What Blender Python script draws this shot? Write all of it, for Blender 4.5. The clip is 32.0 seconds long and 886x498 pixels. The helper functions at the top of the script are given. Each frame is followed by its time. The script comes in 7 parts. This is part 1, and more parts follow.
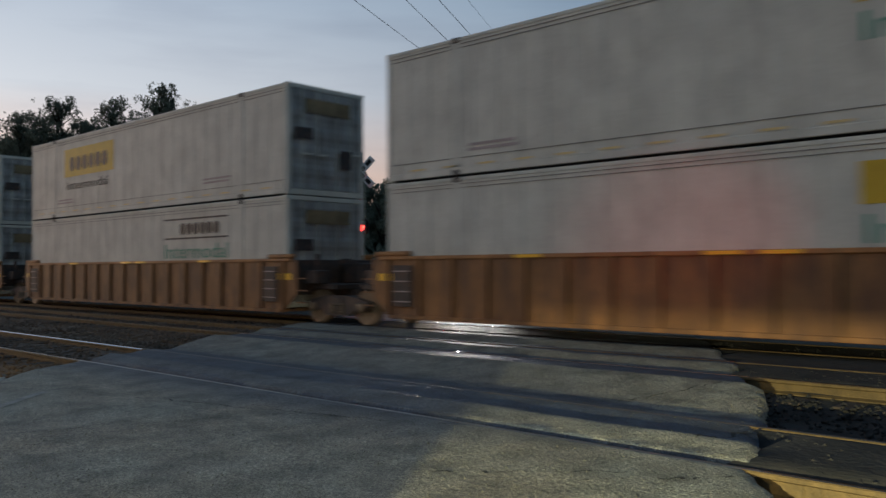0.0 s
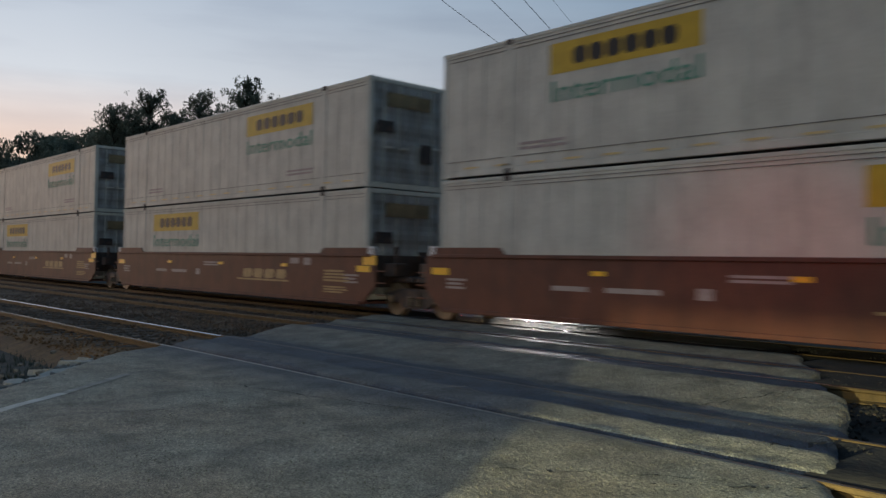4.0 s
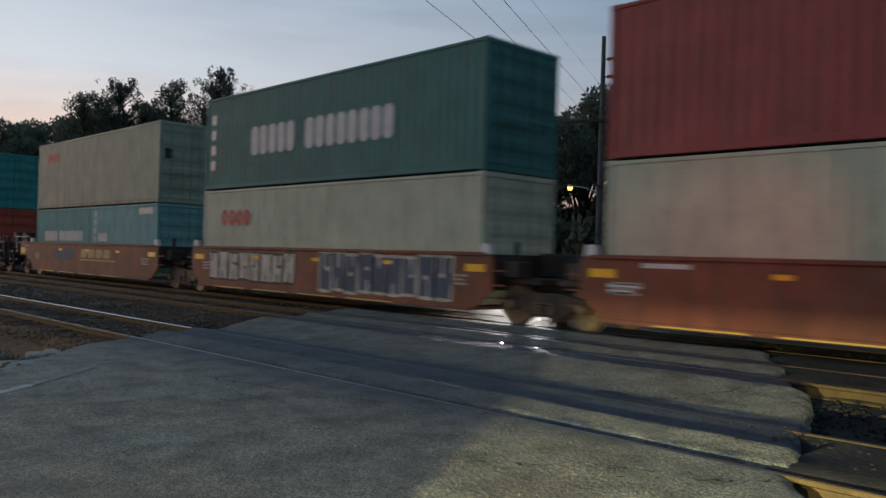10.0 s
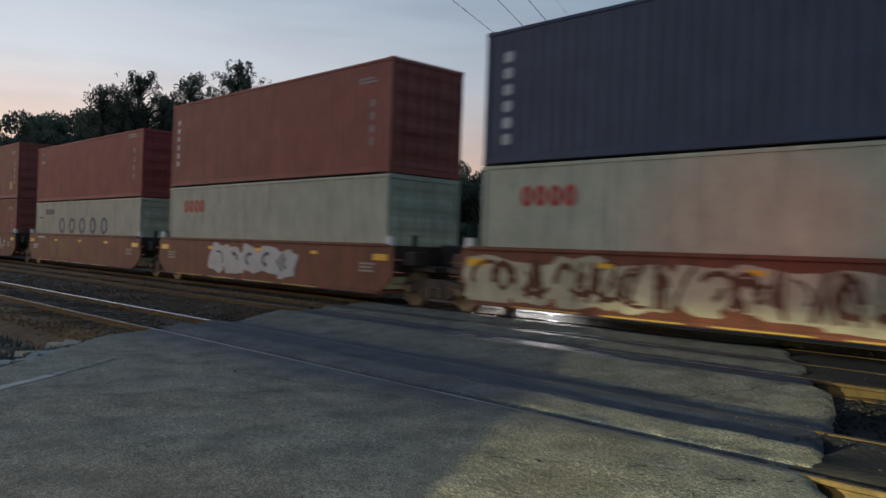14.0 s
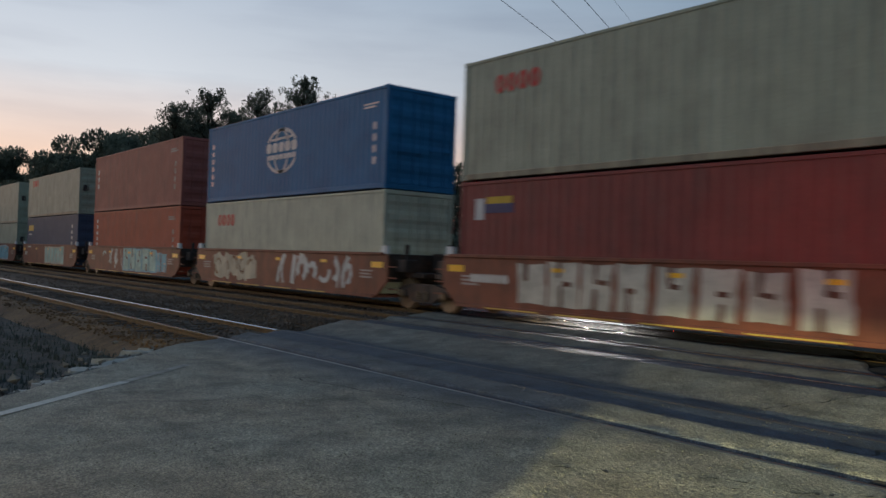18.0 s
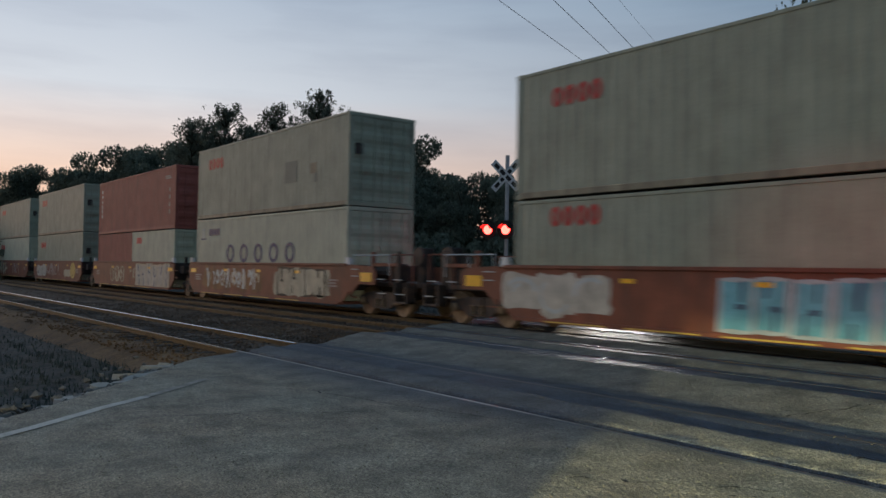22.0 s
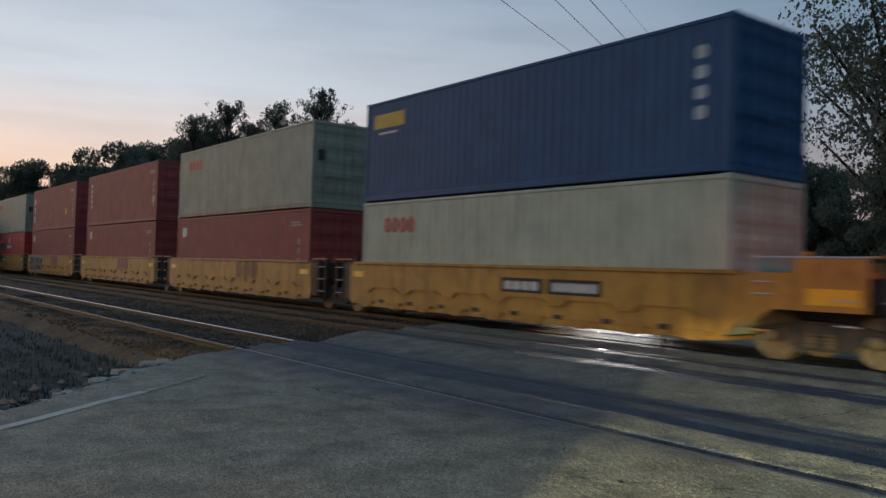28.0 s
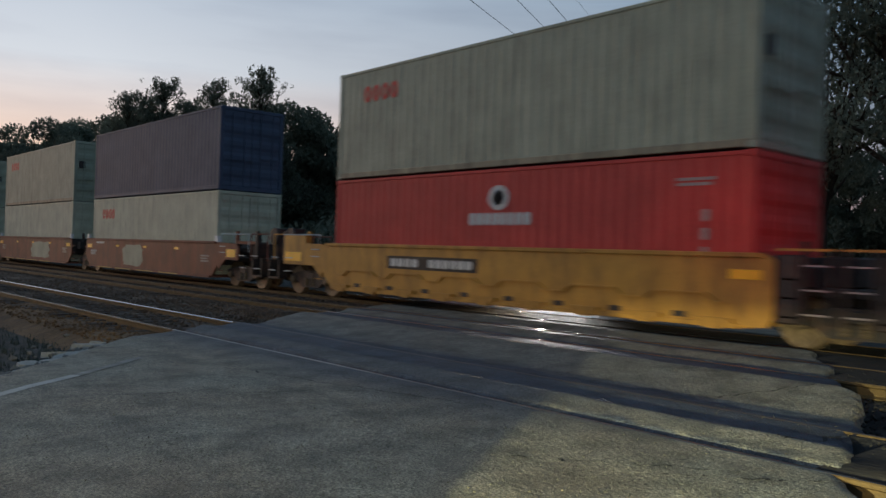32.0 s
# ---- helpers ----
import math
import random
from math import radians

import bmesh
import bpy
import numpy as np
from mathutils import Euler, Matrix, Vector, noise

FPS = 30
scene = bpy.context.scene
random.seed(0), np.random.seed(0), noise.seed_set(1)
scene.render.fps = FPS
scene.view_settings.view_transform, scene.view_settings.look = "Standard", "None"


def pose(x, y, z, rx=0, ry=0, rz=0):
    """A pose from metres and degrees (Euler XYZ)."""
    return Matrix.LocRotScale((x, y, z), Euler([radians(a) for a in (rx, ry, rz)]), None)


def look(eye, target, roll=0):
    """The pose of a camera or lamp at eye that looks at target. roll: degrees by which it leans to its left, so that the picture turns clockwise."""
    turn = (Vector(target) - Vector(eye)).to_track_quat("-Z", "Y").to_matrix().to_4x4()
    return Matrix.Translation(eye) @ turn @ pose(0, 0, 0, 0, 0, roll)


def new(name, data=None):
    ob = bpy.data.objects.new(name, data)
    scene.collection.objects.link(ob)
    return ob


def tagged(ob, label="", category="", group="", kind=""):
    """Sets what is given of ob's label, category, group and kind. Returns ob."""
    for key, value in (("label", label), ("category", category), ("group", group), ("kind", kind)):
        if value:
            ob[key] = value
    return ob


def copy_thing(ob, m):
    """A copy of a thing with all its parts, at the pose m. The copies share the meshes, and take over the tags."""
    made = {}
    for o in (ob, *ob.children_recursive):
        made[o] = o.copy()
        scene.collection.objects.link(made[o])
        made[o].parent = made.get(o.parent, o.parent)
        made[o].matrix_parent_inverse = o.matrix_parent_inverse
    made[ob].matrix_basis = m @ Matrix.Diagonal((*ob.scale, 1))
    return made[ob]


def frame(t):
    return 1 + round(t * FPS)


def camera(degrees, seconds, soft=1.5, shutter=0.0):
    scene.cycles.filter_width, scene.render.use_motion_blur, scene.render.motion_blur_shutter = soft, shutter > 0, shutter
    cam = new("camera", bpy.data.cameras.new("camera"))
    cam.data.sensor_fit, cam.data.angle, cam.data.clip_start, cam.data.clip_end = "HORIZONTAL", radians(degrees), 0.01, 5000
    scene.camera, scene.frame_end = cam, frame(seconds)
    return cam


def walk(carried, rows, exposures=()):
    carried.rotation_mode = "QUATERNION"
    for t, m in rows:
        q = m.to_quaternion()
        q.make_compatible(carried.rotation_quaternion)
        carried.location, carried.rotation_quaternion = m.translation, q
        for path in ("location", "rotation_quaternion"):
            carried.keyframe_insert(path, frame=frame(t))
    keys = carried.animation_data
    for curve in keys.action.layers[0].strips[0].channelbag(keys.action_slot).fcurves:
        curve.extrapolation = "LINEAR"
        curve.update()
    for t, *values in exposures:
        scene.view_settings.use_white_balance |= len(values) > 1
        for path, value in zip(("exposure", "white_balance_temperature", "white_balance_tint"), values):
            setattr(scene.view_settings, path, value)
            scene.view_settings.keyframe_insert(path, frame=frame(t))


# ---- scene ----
cam = camera(56.4, 32.0, 1.5, 0.42)

# ---------------------------------------------------------------- camera
def camera_path():
    """Hand-held, standing still beside the crossing: seconds, place, pitch, roll, yaw."""
    PATH = [
        (0.0, -0.029, -0.018, 1.371, 1.27, 0.33, 42.51),
        (0.1, -0.026, -0.020, 1.372, 1.29, 0.30, 43.04),
        (0.2, -0.022, -0.024, 1.374, 1.31, 0.27, 43.97),
        (0.3, -0.017, -0.029, 1.377, 1.34, 0.22, 45.24),
        (0.4, -0.012, -0.034, 1.379, 1.36, 0.17, 46.41),
        (0.5, -0.007, -0.038, 1.382, 1.38, 0.13, 47.38),
        (1.0, -0.005, -0.036, 1.387, 0.51, 0.27, 48.22),
        (1.5, -0.007, -0.023, 1.386, 0.27, -0.33, 48.24),
        (2.0, -0.008, -0.003, 1.383, 0.51, -0.93, 47.87),
        (2.5, -0.002, 0.013, 1.382, 0.66, -0.90, 47.86),
        (4.5, 0.016, 0.007, 1.382, 0.93, -1.17, 47.63),
        (5.0, 0.025, -0.003, 1.382, 0.88, -1.15, 47.18),
        (5.5, 0.020, 0.004, 1.387, 0.79, -1.05, 46.90),
        (6.0, 0.013, 0.020, 1.391, 0.62, -0.90, 46.83),
        (6.5, 0.016, 0.019, 1.386, 0.64, -0.98, 47.03),
        (7.0, 0.014, 0.011, 1.381, 0.51, -1.12, 47.09),
        (7.5, 0.008, 0.015, 1.380, 0.41, -1.17, 46.94),
        (8.0, 0.007, 0.017, 1.378, 0.32, -1.24, 46.64),
        (8.5, 0.008, 0.002, 1.377, 0.33, -1.49, 46.35),
        (9.0, 0.015, -0.013, 1.378, 0.37, -1.86, 46.03),
        (9.5, 0.024, -0.011, 1.381, 0.26, -1.65, 45.87),
        (10.0, 0.031, -0.007, 1.383, 0.51, -1.66, 45.90),
        (10.5, 0.023, 0.003, 1.381, 0.51, -1.71, 45.87),
        (11.0, 0.003, 0.018, 1.379, 0.56, -2.13, 46.09),
        (11.5, 0.002, 0.019, 1.380, 0.58, -2.42, 46.62),
        (12.0, 0.011, 0.008, 1.383, 0.45, -2.56, 46.93),
        (12.5, 0.015, -0.004, 1.383, 0.33, -2.51, 47.01),
        (13.0, 0.019, -0.004, 1.381, 0.26, -2.36, 46.90),
        (13.5, 0.001, -0.005, 1.382, 0.13, -2.35, 46.80),
        (15.5, -0.025, -0.019, 1.383, 0.28, -0.98, 48.16),
        (16.0, -0.018, -0.014, 1.383, 0.48, -1.57, 48.91),
        (16.5, -0.006, 0.005, 1.376, 0.47, -1.47, 49.69),
        (17.0, -0.015, 0.015, 1.360, 0.41, -1.93, 50.14),
        (17.5, -0.027, 0.019, 1.348, 0.40, -1.90, 50.89),
        (18.0, -0.026, 0.007, 1.353, 0.74, -1.88, 51.40),
        (18.5, -0.016, -0.004, 1.361, 1.00, -1.95, 51.13),
        (19.0, -0.011, -0.004, 1.363, 1.18, -1.59, 51.38),
        (19.5, -0.011, -0.005, 1.363, 1.32, -1.38, 51.53),
        (20.0, -0.003, -0.013, 1.364, 1.34, -1.12, 51.80),
        (20.5, 0.009, -0.024, 1.364, 1.45, -1.23, 51.94),
        (21.0, 0.008, -0.018, 1.365, 1.39, -1.01, 52.22),
        (21.5, 0.002, -0.011, 1.364, 1.40, -0.97, 52.48),
        (22.0, -0.001, -0.009, 1.361, 1.44, -1.03, 52.55),
        (22.5, -0.004, 0.002, 1.361, 1.34, -0.97, 52.63),
        (23.0, -0.010, 0.015, 1.360, 1.20, -0.77, 52.61),
        (23.5, -0.006, 0.009, 1.361, 1.13, -1.03, 52.32),
        (24.0, 0.007, -0.005, 1.363, 1.11, -0.99, 52.05),
        (24.5, 0.015, -0.014, 1.362, 1.07, -0.89, 52.05),
        (25.0, 0.019, -0.019, 1.360, 1.02, -0.92, 51.97),
        (25.5, 0.018, -0.015, 1.358, 1.10, -0.91, 51.93),
        (27.5, 0.020, -0.011, 1.354, 1.72, -1.42, 52.36),
        (28.0, 0.016, -0.009, 1.351, 1.46, -1.82, 52.58),
        (28.5, 0.001, -0.002, 1.354, 1.02, -2.04, 52.77),
        (29.0, -0.004, 0.001, 1.362, 0.58, -2.12, 52.58),
        (29.5, -0.007, 0.004, 1.363, 0.31, -1.99, 52.03),
        (30.0, -0.024, 0.017, 1.360, 0.30, -1.95, 51.31),
        (30.5, -0.037, 0.030, 1.362, 0.19, -1.92, 50.81),
        (31.0, -0.031, 0.034, 1.366, 0.20, -1.98, 50.28),
        (31.5, -0.024, 0.031, 1.362, 0.17, -1.77, 49.66),
        (32.0, -0.030, 0.017, 1.341, 0.30, -1.91, 48.53),
    ]
    return [(t, pose(x, y, z, 90 + p, r, w)) for t, x, y, z, p, r, w in PATH]


walk(cam, camera_path())

# ---------------------------------------------------------------- sky and lights
SPEED = 15.6
world = bpy.data.worlds.new("dusk")
scene.world = world
world.use_nodes = True
wn, wl = world.node_tree.nodes, world.node_tree.links
bg = wn["Background"]
sky = wn.new("ShaderNodeTexSky")
sky.sky_type, sky.sun_disc = "NISHITA", False
sky.sun_elevation, sky.sun_rotation = radians(1.0), radians(-115)
sky.air_density, sky.dust_density, sky.ozone_density = 1.0, 1.6, 2.0
co = wn.new("ShaderNodeTexCoord")
sep = wn.new("ShaderNodeSeparateXYZ")
wl.new(co.outputs["Generated"], sep.inputs[0])


def ramp(nodes, stops):
    r = nodes.new("ShaderNodeValToRGB")
    el = r.color_ramp.elements
    el.remove(el[1])
    el[0].position, el[0].color = stops[0][0], (*stops[0][1], 1)
    for p, col in stops[1:]:
        el.new(p).color = (*col, 1)
    return r


# after-glow: pale peach low in the west, slate blue overhead and to the east
west = ramp(wn, [(0.0, (0.42, 0.29, 0.24)), (0.03, (1.20, 0.68, 0.45)), (0.10, (1.18, 0.84, 0.67)), (0.2, (0.84, 0.88, 0.95)), (0.42, (0.38, 0.51, 0.69)), (1.0, (0.25, 0.35, 0.49))])
east = ramp(wn, [(0.0, (0.13, 0.11, 0.12)), (0.05, (0.28, 0.22, 0.26)), (0.15, (0.24, 0.28, 0.36)), (0.3, (0.165, 0.285, 0.42)), (1.0, (0.125, 0.22, 0.345))])
wl.new(sep.outputs["Z"], west.inputs[0])
wl.new(sep.outputs["Z"], east.inputs[0])
glow = wn.new("ShaderNodeVectorMath")
glow.operation = "DOT_PRODUCT"
glow.inputs[1].default_value = (-0.966, -0.259, 0.0)
wl.new(co.outputs["Generated"], glow.inputs[0])
side = wn.new("ShaderNodeMapRange")
side.inputs["From Min"].default_value, side.inputs["From Max"].default_value = 0.06, 0.82
wl.new(glow.outputs["Value"], side.inputs["Value"])
mix = wn.new("ShaderNodeMix")
mix.data_type = "RGBA"
wl.new(side.outputs[0], mix.inputs[0])
wl.new(east.outputs[0], mix.inputs[6])
wl.new(west.outputs[0], mix.inputs[7])
# thin streaks of cloud
mp = wn.new("ShaderNodeMapping")
mp.inputs["Scale"].default_value = (2.0, 2.0, 14.0)
wl.new(co.outputs["Generated"], mp.inputs[0])
cl = wn.new("ShaderNodeTexNoise")
cl.inputs["Scale"].default_value, cl.inputs["Detail"].default_value = 2.2, 6.0
wl.new(mp.outputs[0], cl.inputs["Vector"])
clr = ramp(wn, [(0.45, (1, 1, 1)), (0.75, (0.80, 0.80, 0.83))])
wl.new(cl.outputs[0], clr.inputs[0])
mul = wn.new("ShaderNodeMix")
mul.data_type, mul.blend_type = "RGBA", "MULTIPLY"
mul.inputs[0].default_value = 0.7
wl.new(mix.outputs[2], mul.inputs[6])
wl.new(clr.outputs[0], mul.inputs[7])
add = wn.new("ShaderNodeMix")
add.data_type, add.blend_type = "RGBA", "ADD"
add.inputs[0].default_value = 0.06
wl.new(mul.outputs[2], add.inputs[6])
wl.new(sky.outputs[0], add.inputs[7])
wl.new(add.outputs[2], bg.inputs["Color"])
bg.inputs["Strength"].default_value = 0.76


def lamp(name, kind, place, energy, color, **more):
    d = bpy.data.lights.new(name, kind)
    d.energy, d.color = energy, color
    for k, v in more.items():
        if k == "spot_size":
            d.spot_size = v
        elif k == "spot_blend":
            d.spot_blend = v
        elif k == "shadow_soft_size":
            d.shadow_soft_size = v
        elif k == "angle":
            d.angle = v
    ob = new(name, d)
    ob.matrix_world = place
    return ob


# last glow of the sun, just under the western horizon
lamp("sun", "SUN", look((-40, -10, 9), (0, 8, 2)), 0.25, (1.0, 0.72, 0.5), angle=radians(20))
# low beam of the car waiting beside the camera; added unseen plates cut it off above and to one side
LOW_BEAM = (0.05, -2.5, 0.75)
# a flat, wide fan of light, strongest towards the far side of the crossing
lamp("headlight_beam", "SPOT", look(LOW_BEAM, (-4.2, 9.0, 0.15)) @ Matrix.Diagonal((5.4, 1.0, 1.0, 1.0)), 6500, (0.95, 0.90, 0.50), spot_size=radians(25), spot_blend=1.0, shadow_soft_size=0.005)
lamp("second_headlight_beam", "SPOT", look((1.41, -2.45, 0.75), (-5.2, 3.6, 0.0)) @ Matrix.Diagonal((5.0, 1.0, 1.0, 1.0)), 1950, (1.0, 0.84, 0.48), spot_size=radians(17), spot_blend=1.0, shadow_soft_size=0.05)
# red flashers of the near crossing signal, out of view to the side
lamp("near_signal_glow", "SPOT", look((4.0, 4.0, 2.5), (-6.4, 12.8, 1.9)), 1050, (1.0, 0.06, 0.035), spot_size=radians(15), spot_blend=1.0, shadow_soft_size=0.1)

# ---------------------------------------------------------------- materials
MATS = {}


def material(name, color, rough=0.6, metal=0.0, vary=0.15, scale=3.0, bump=0.1, fine=40.0, dirt=None, dirt_amount=0.0, streak=1.0, coat=0.0, emit=None, power=0.0, each=0.0):
    """Two scales of variation, optional dirt in streaks that run down, and fine relief."""
    if name in MATS:
        return MATS[name]
    m = bpy.data.materials.new(name)
    m.use_nodes = True
    n, l = m.node_tree.nodes, m.node_tree.links
    b = n["Principled BSDF"]
    b.inputs["Roughness"].default_value, b.inputs["Metallic"].default_value = rough, metal
    b.inputs["Coat Weight"].default_value = coat
    if metal < 0.1 and rough > 0.45:
        b.inputs["Specular IOR Level"].default_value = 0.28
    tc = n.new("ShaderNodeTexCoord")
    big = n.new("ShaderNodeTexNoise")
    big.inputs["Scale"].default_value, big.inputs["Detail"].default_value = scale, 5.0
    l.new(tc.outputs["Object"], big.inputs["Vector"])
    dark, light = [[min(1.0, c * f) for c in color] for f in (1 - vary, 1 + vary)]
    r = ramp(n, [(0.3, dark), (0.7, light)])
    l.new(big.outputs[0], r.inputs[0])
    out = r.outputs[0]
    sm = n.new("ShaderNodeTexNoise")
    sm.inputs["Scale"].default_value, sm.inputs["Detail"].default_value = fine, 4.0
    l.new(tc.outputs["Object"], sm.inputs["Vector"])
    g = n.new("ShaderNodeMix")
    g.data_type, g.blend_type = "RGBA", "OVERLAY"
    g.inputs[0].default_value = min(1.0, vary * 1.5)
    l.new(out, g.inputs[6])
    l.new(sm.outputs[0], g.inputs[7])
    out = g.outputs[2]
    if each:
        oi = n.new("ShaderNodeObjectInfo")
        er = ramp(n, [(0, [1 - each] * 3), (1, [1 + each] * 3)])
        l.new(oi.outputs["Random"], er.inputs[0])
        em = n.new("ShaderNodeMix")
        em.data_type, em.blend_type = "RGBA", "MULTIPLY"
        em.inputs[0].default_value = 1.0
        l.new(out, em.inputs[6])
        l.new(er.outputs[0], em.inputs[7])
        out = em.outputs[2]
    if dirt:
        mpd = n.new("ShaderNodeMapping")
        mpd.inputs["Scale"].default_value = (1.6, 1.6, 1.6 / streak)
        l.new(tc.outputs["Object"], mpd.inputs[0])
        dn = n.new("ShaderNodeTexNoise")
        dn.inputs["Scale"].default_value, dn.inputs["Detail"].default_value, dn.inputs["Roughness"].default_value = 2.2, 8.0, 0.68
        l.new(mpd.outputs[0], dn.inputs["Vector"])
        dr = ramp(n, [(0.62 - 0.3 * dirt_amount, (0, 0, 0)), (0.80 - 0.2 * dirt_amount, (dirt_amount,) * 3)])
        l.new(dn.outputs[0], dr.inputs[0])
        dm = n.new("ShaderNodeMix")
        dm.data_type = "RGBA"
        l.new(dr.outputs[0], dm.inputs[0])
        l.new(out, dm.inputs[6])
        dm.inputs[7].default_value = (*dirt, 1)
        out = dm.outputs[2]
    l.new(out, b.inputs["Base Color"])
    if bump:
        bp = n.new("ShaderNodeBump")
        bp.inputs["Strength"].default_value, bp.inputs["Distance"].default_value = bump, 0.02
        l.new(sm.outputs[0], bp.inputs["Height"])
        l.new(bp.outputs[0], b.inputs["Normal"])
    if emit:
        b.inputs["Emission Color"].default_value = (*emit, 1)
        b.inputs["Emission Strength"].default_value = power
    MATS[name] = m
    return m


RUST = (0.16, 0.075, 0.04)
GRIME = (0.09, 0.08, 0.07)


def paint(name, color, grime=0.45):
    return material("paint_" + name, color, 0.52 if min(color) > 0.25 else 0.58, 0.0, 0.14, 1.2, 0.08, 24, GRIME, grime, 5.0)


WHITE53 = paint("white", (0.56, 0.545, 0.46), 0.34)
# Grimy door paint; the dim light on this end is put into it too.
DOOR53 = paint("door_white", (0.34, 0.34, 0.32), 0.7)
GREY = paint("light_grey", (0.355, 0.38, 0.285), 0.40)
CREAM = paint("cream", (0.52, 0.535, 0.40), 0.38)
GREY_RAIL = paint("grey_rail", (0.37, 0.33, 0.22), 0.75)
CREAM_RAIL = paint("cream_rail", (0.47, 0.43, 0.31), 0.7)
REDORANGE = paint("red_orange", (0.44, 0.085, 0.045))
BRIGHTRED = paint("bright_red", (0.52, 0.058, 0.05), 0.2)
DARKRED = paint("dark_red", (0.36, 0.083, 0.076))
MAROON = paint("maroon", (0.23, 0.052, 0.045))
BROWNRED = paint("brown_red", (0.345, 0.104, 0.082))
GREEN = paint("green", (0.05, 0.185, 0.165))
TEAL = paint("teal", (0.04, 0.27, 0.24))
TEALBLUE = paint("teal_blue", (0.10, 0.34, 0.31))
PALETEAL = paint("pale_teal", (0.18, 0.40, 0.39))
NAVY = paint("navy", (0.02, 0.085, 0.195), 0.25)
SLATE = paint("slate", (0.060, 0.085, 0.135), 0.25)
BLUE = paint("blue", (0.012, 0.14, 0.30), 0.2)
DECALRED = material("decal_red", (0.55, 0.06, 0.05), 0.5, 0, 0.12)
DECALFAINT = material("decal_faint", (0.36, 0.30, 0.28), 0.55, 0, 0.2, 6)
TAN = material("decal_tan", (0.42, 0.28, 0.13), 0.5, 0, 0.2, 5)
DECALWHITE = material("decal_white", (0.58, 0.58, 0.56), 0.5, 0, 0.12)
DECALNAVY = material("decal_navy", (0.03, 0.04, 0.13), 0.5, 0, 0.12)
DECALGREEN = material("decal_green", (0.10, 0.30, 0.20), 0.5, 0, 0.12)
DECALYELLOW = material("decal_yellow", (0.55, 0.36, 0.03), 0.5, 0, 0.12)
DECALBLACK = material("decal_black", (0.02, 0.02, 0.02), 0.5, 0, 0.12)
PATCH = paint("repair_patch", (0.20, 0.225, 0.185), 0.4)
SILVER = material("decal_silver", (0.42, 0.48, 0.50), 0.4, 0, 0.12)
CYAN = material("spray_cyan", (0.16, 0.42, 0.50), 0.5, 0, 0.2)
MINT = material("spray_mint", (0.30, 0.52, 0.46), 0.5, 0, 0.25)
CREAMSPRAY = material("spray_cream", (0.50, 0.46, 0.34), 0.55, 0, 0.25, 2.0, 0.0, 30, (0.24, 0.13, 0.09), 0.45, 2.0)
SPRAY = material("spray_white", (0.47, 0.455, 0.40), 0.5, 0, 0.22, 3, 0.05, 30, (0.17, 0.12, 0.09), 0.4, 2.0)
WELL_YELLOW = material("well_yellow", (0.50, 0.26, 0.05), 0.5, 0, 0.15, 1.5, 0.06, 30, (0.12, 0.06, 0.03), 0.6, 3.0)
WELL_OCHRE = material("well_ochre", (0.27, 0.128, 0.047), 0.55, 0, 0.2, 1.5, 0.06, 30, (0.07, 0.04, 0.03), 0.8, 4.0)
OCHRE_CHORD = material("ochre_chord", (0.36, 0.165, 0.055), 0.5, 0, 0.2, 1.5, 0.06, 30, (0.10, 0.05, 0.03), 0.6, 1.5)
SEAM = material("panel_seam", (0.16, 0.15, 0.13), 0.6, 0, 0.3, 2)
PLATE = material("faded_plate", (0.20, 0.15, 0.08), 0.6, 0, 0.3, 3)
TAPE = material("reflective_tape", (0.62, 0.47, 0.20), 0.35, 0, 0.2)
WELL_BROWN = material("well_brown", (0.13, 0.048, 0.03), 0.55, 0, 0.2, 1.5, 0.06, 30, (0.05, 0.03, 0.025), 0.6, 3.0)
WELL_RED = material("well_red", (0.215, 0.073, 0.043), 0.55, 0, 0.2, 1.5, 0.06, 30, (0.08, 0.05, 0.04), 0.6, 3.0)
STEEL_DARK = material("dark_steel", (0.035, 0.03, 0.028), 0.6, 0.2, 0.3, 4, 0.2, 30, RUST, 0.5)
WHEEL_STEEL = material("wheel_steel", (0.19, 0.14, 0.085), 0.55, 0.3, 0.25, 5, 0.2, 30, RUST, 0.5)
RUBBER = material("rubber", (0.015, 0.015, 0.016), 0.8, 0, 0.3)
REFLECTOR = material("reflector_yellow", (0.88, 0.48, 0.02), 0.3, 0, 0.1)
STRIPE = material("stripe_yellow", (0.58, 0.40, 0.08), 0.4, 0, 0.1)
RAIL_TOP = material("rail_top", (0.55, 0.56, 0.58), 0.07, 1.0, 0.12, 8, 0.0, 60)
RAIL_DULL = material("rail_top_dull", (0.20, 0.17, 0.15), 0.22, 1.0, 0.15, 8, 0.05, 60)
RAIL_NEAR = material("rail_top_near", (0.26, 0.255, 0.25), 0.3, 1.0, 0.15, 8, 0.05, 60)
RAIL_CROSSING = material("rail_top_dark", (0.12, 0.12, 0.125), 0.5, 1.0, 0.15, 8, 0.05, 60)
RAIL_RUST = material("rail_rust", (0.10, 0.065, 0.022), 0.7, 0.2, 0.3, 6, 0.3, 40)
TIE = material("tie_wood", (0.06, 0.045, 0.035), 0.85, 0, 0.35, 3, 0.5, 25, each=0.3)
BALLAST = material("ballast", (0.11, 0.085, 0.065), 0.9, 0, 0.45, 0.8, 1.0, 14, (0.16, 0.09, 0.05), 0.6)
RUSTY = material("rusty_ballast", (0.15, 0.088, 0.042), 0.9, 0, 0.4, 0.8, 1.0, 14, (0.07, 0.05, 0.04), 0.6)
GRASS = material("grass", (0.050, 0.066, 0.060), 0.85, 0, 0.4, 0.8, 0.0, 10)
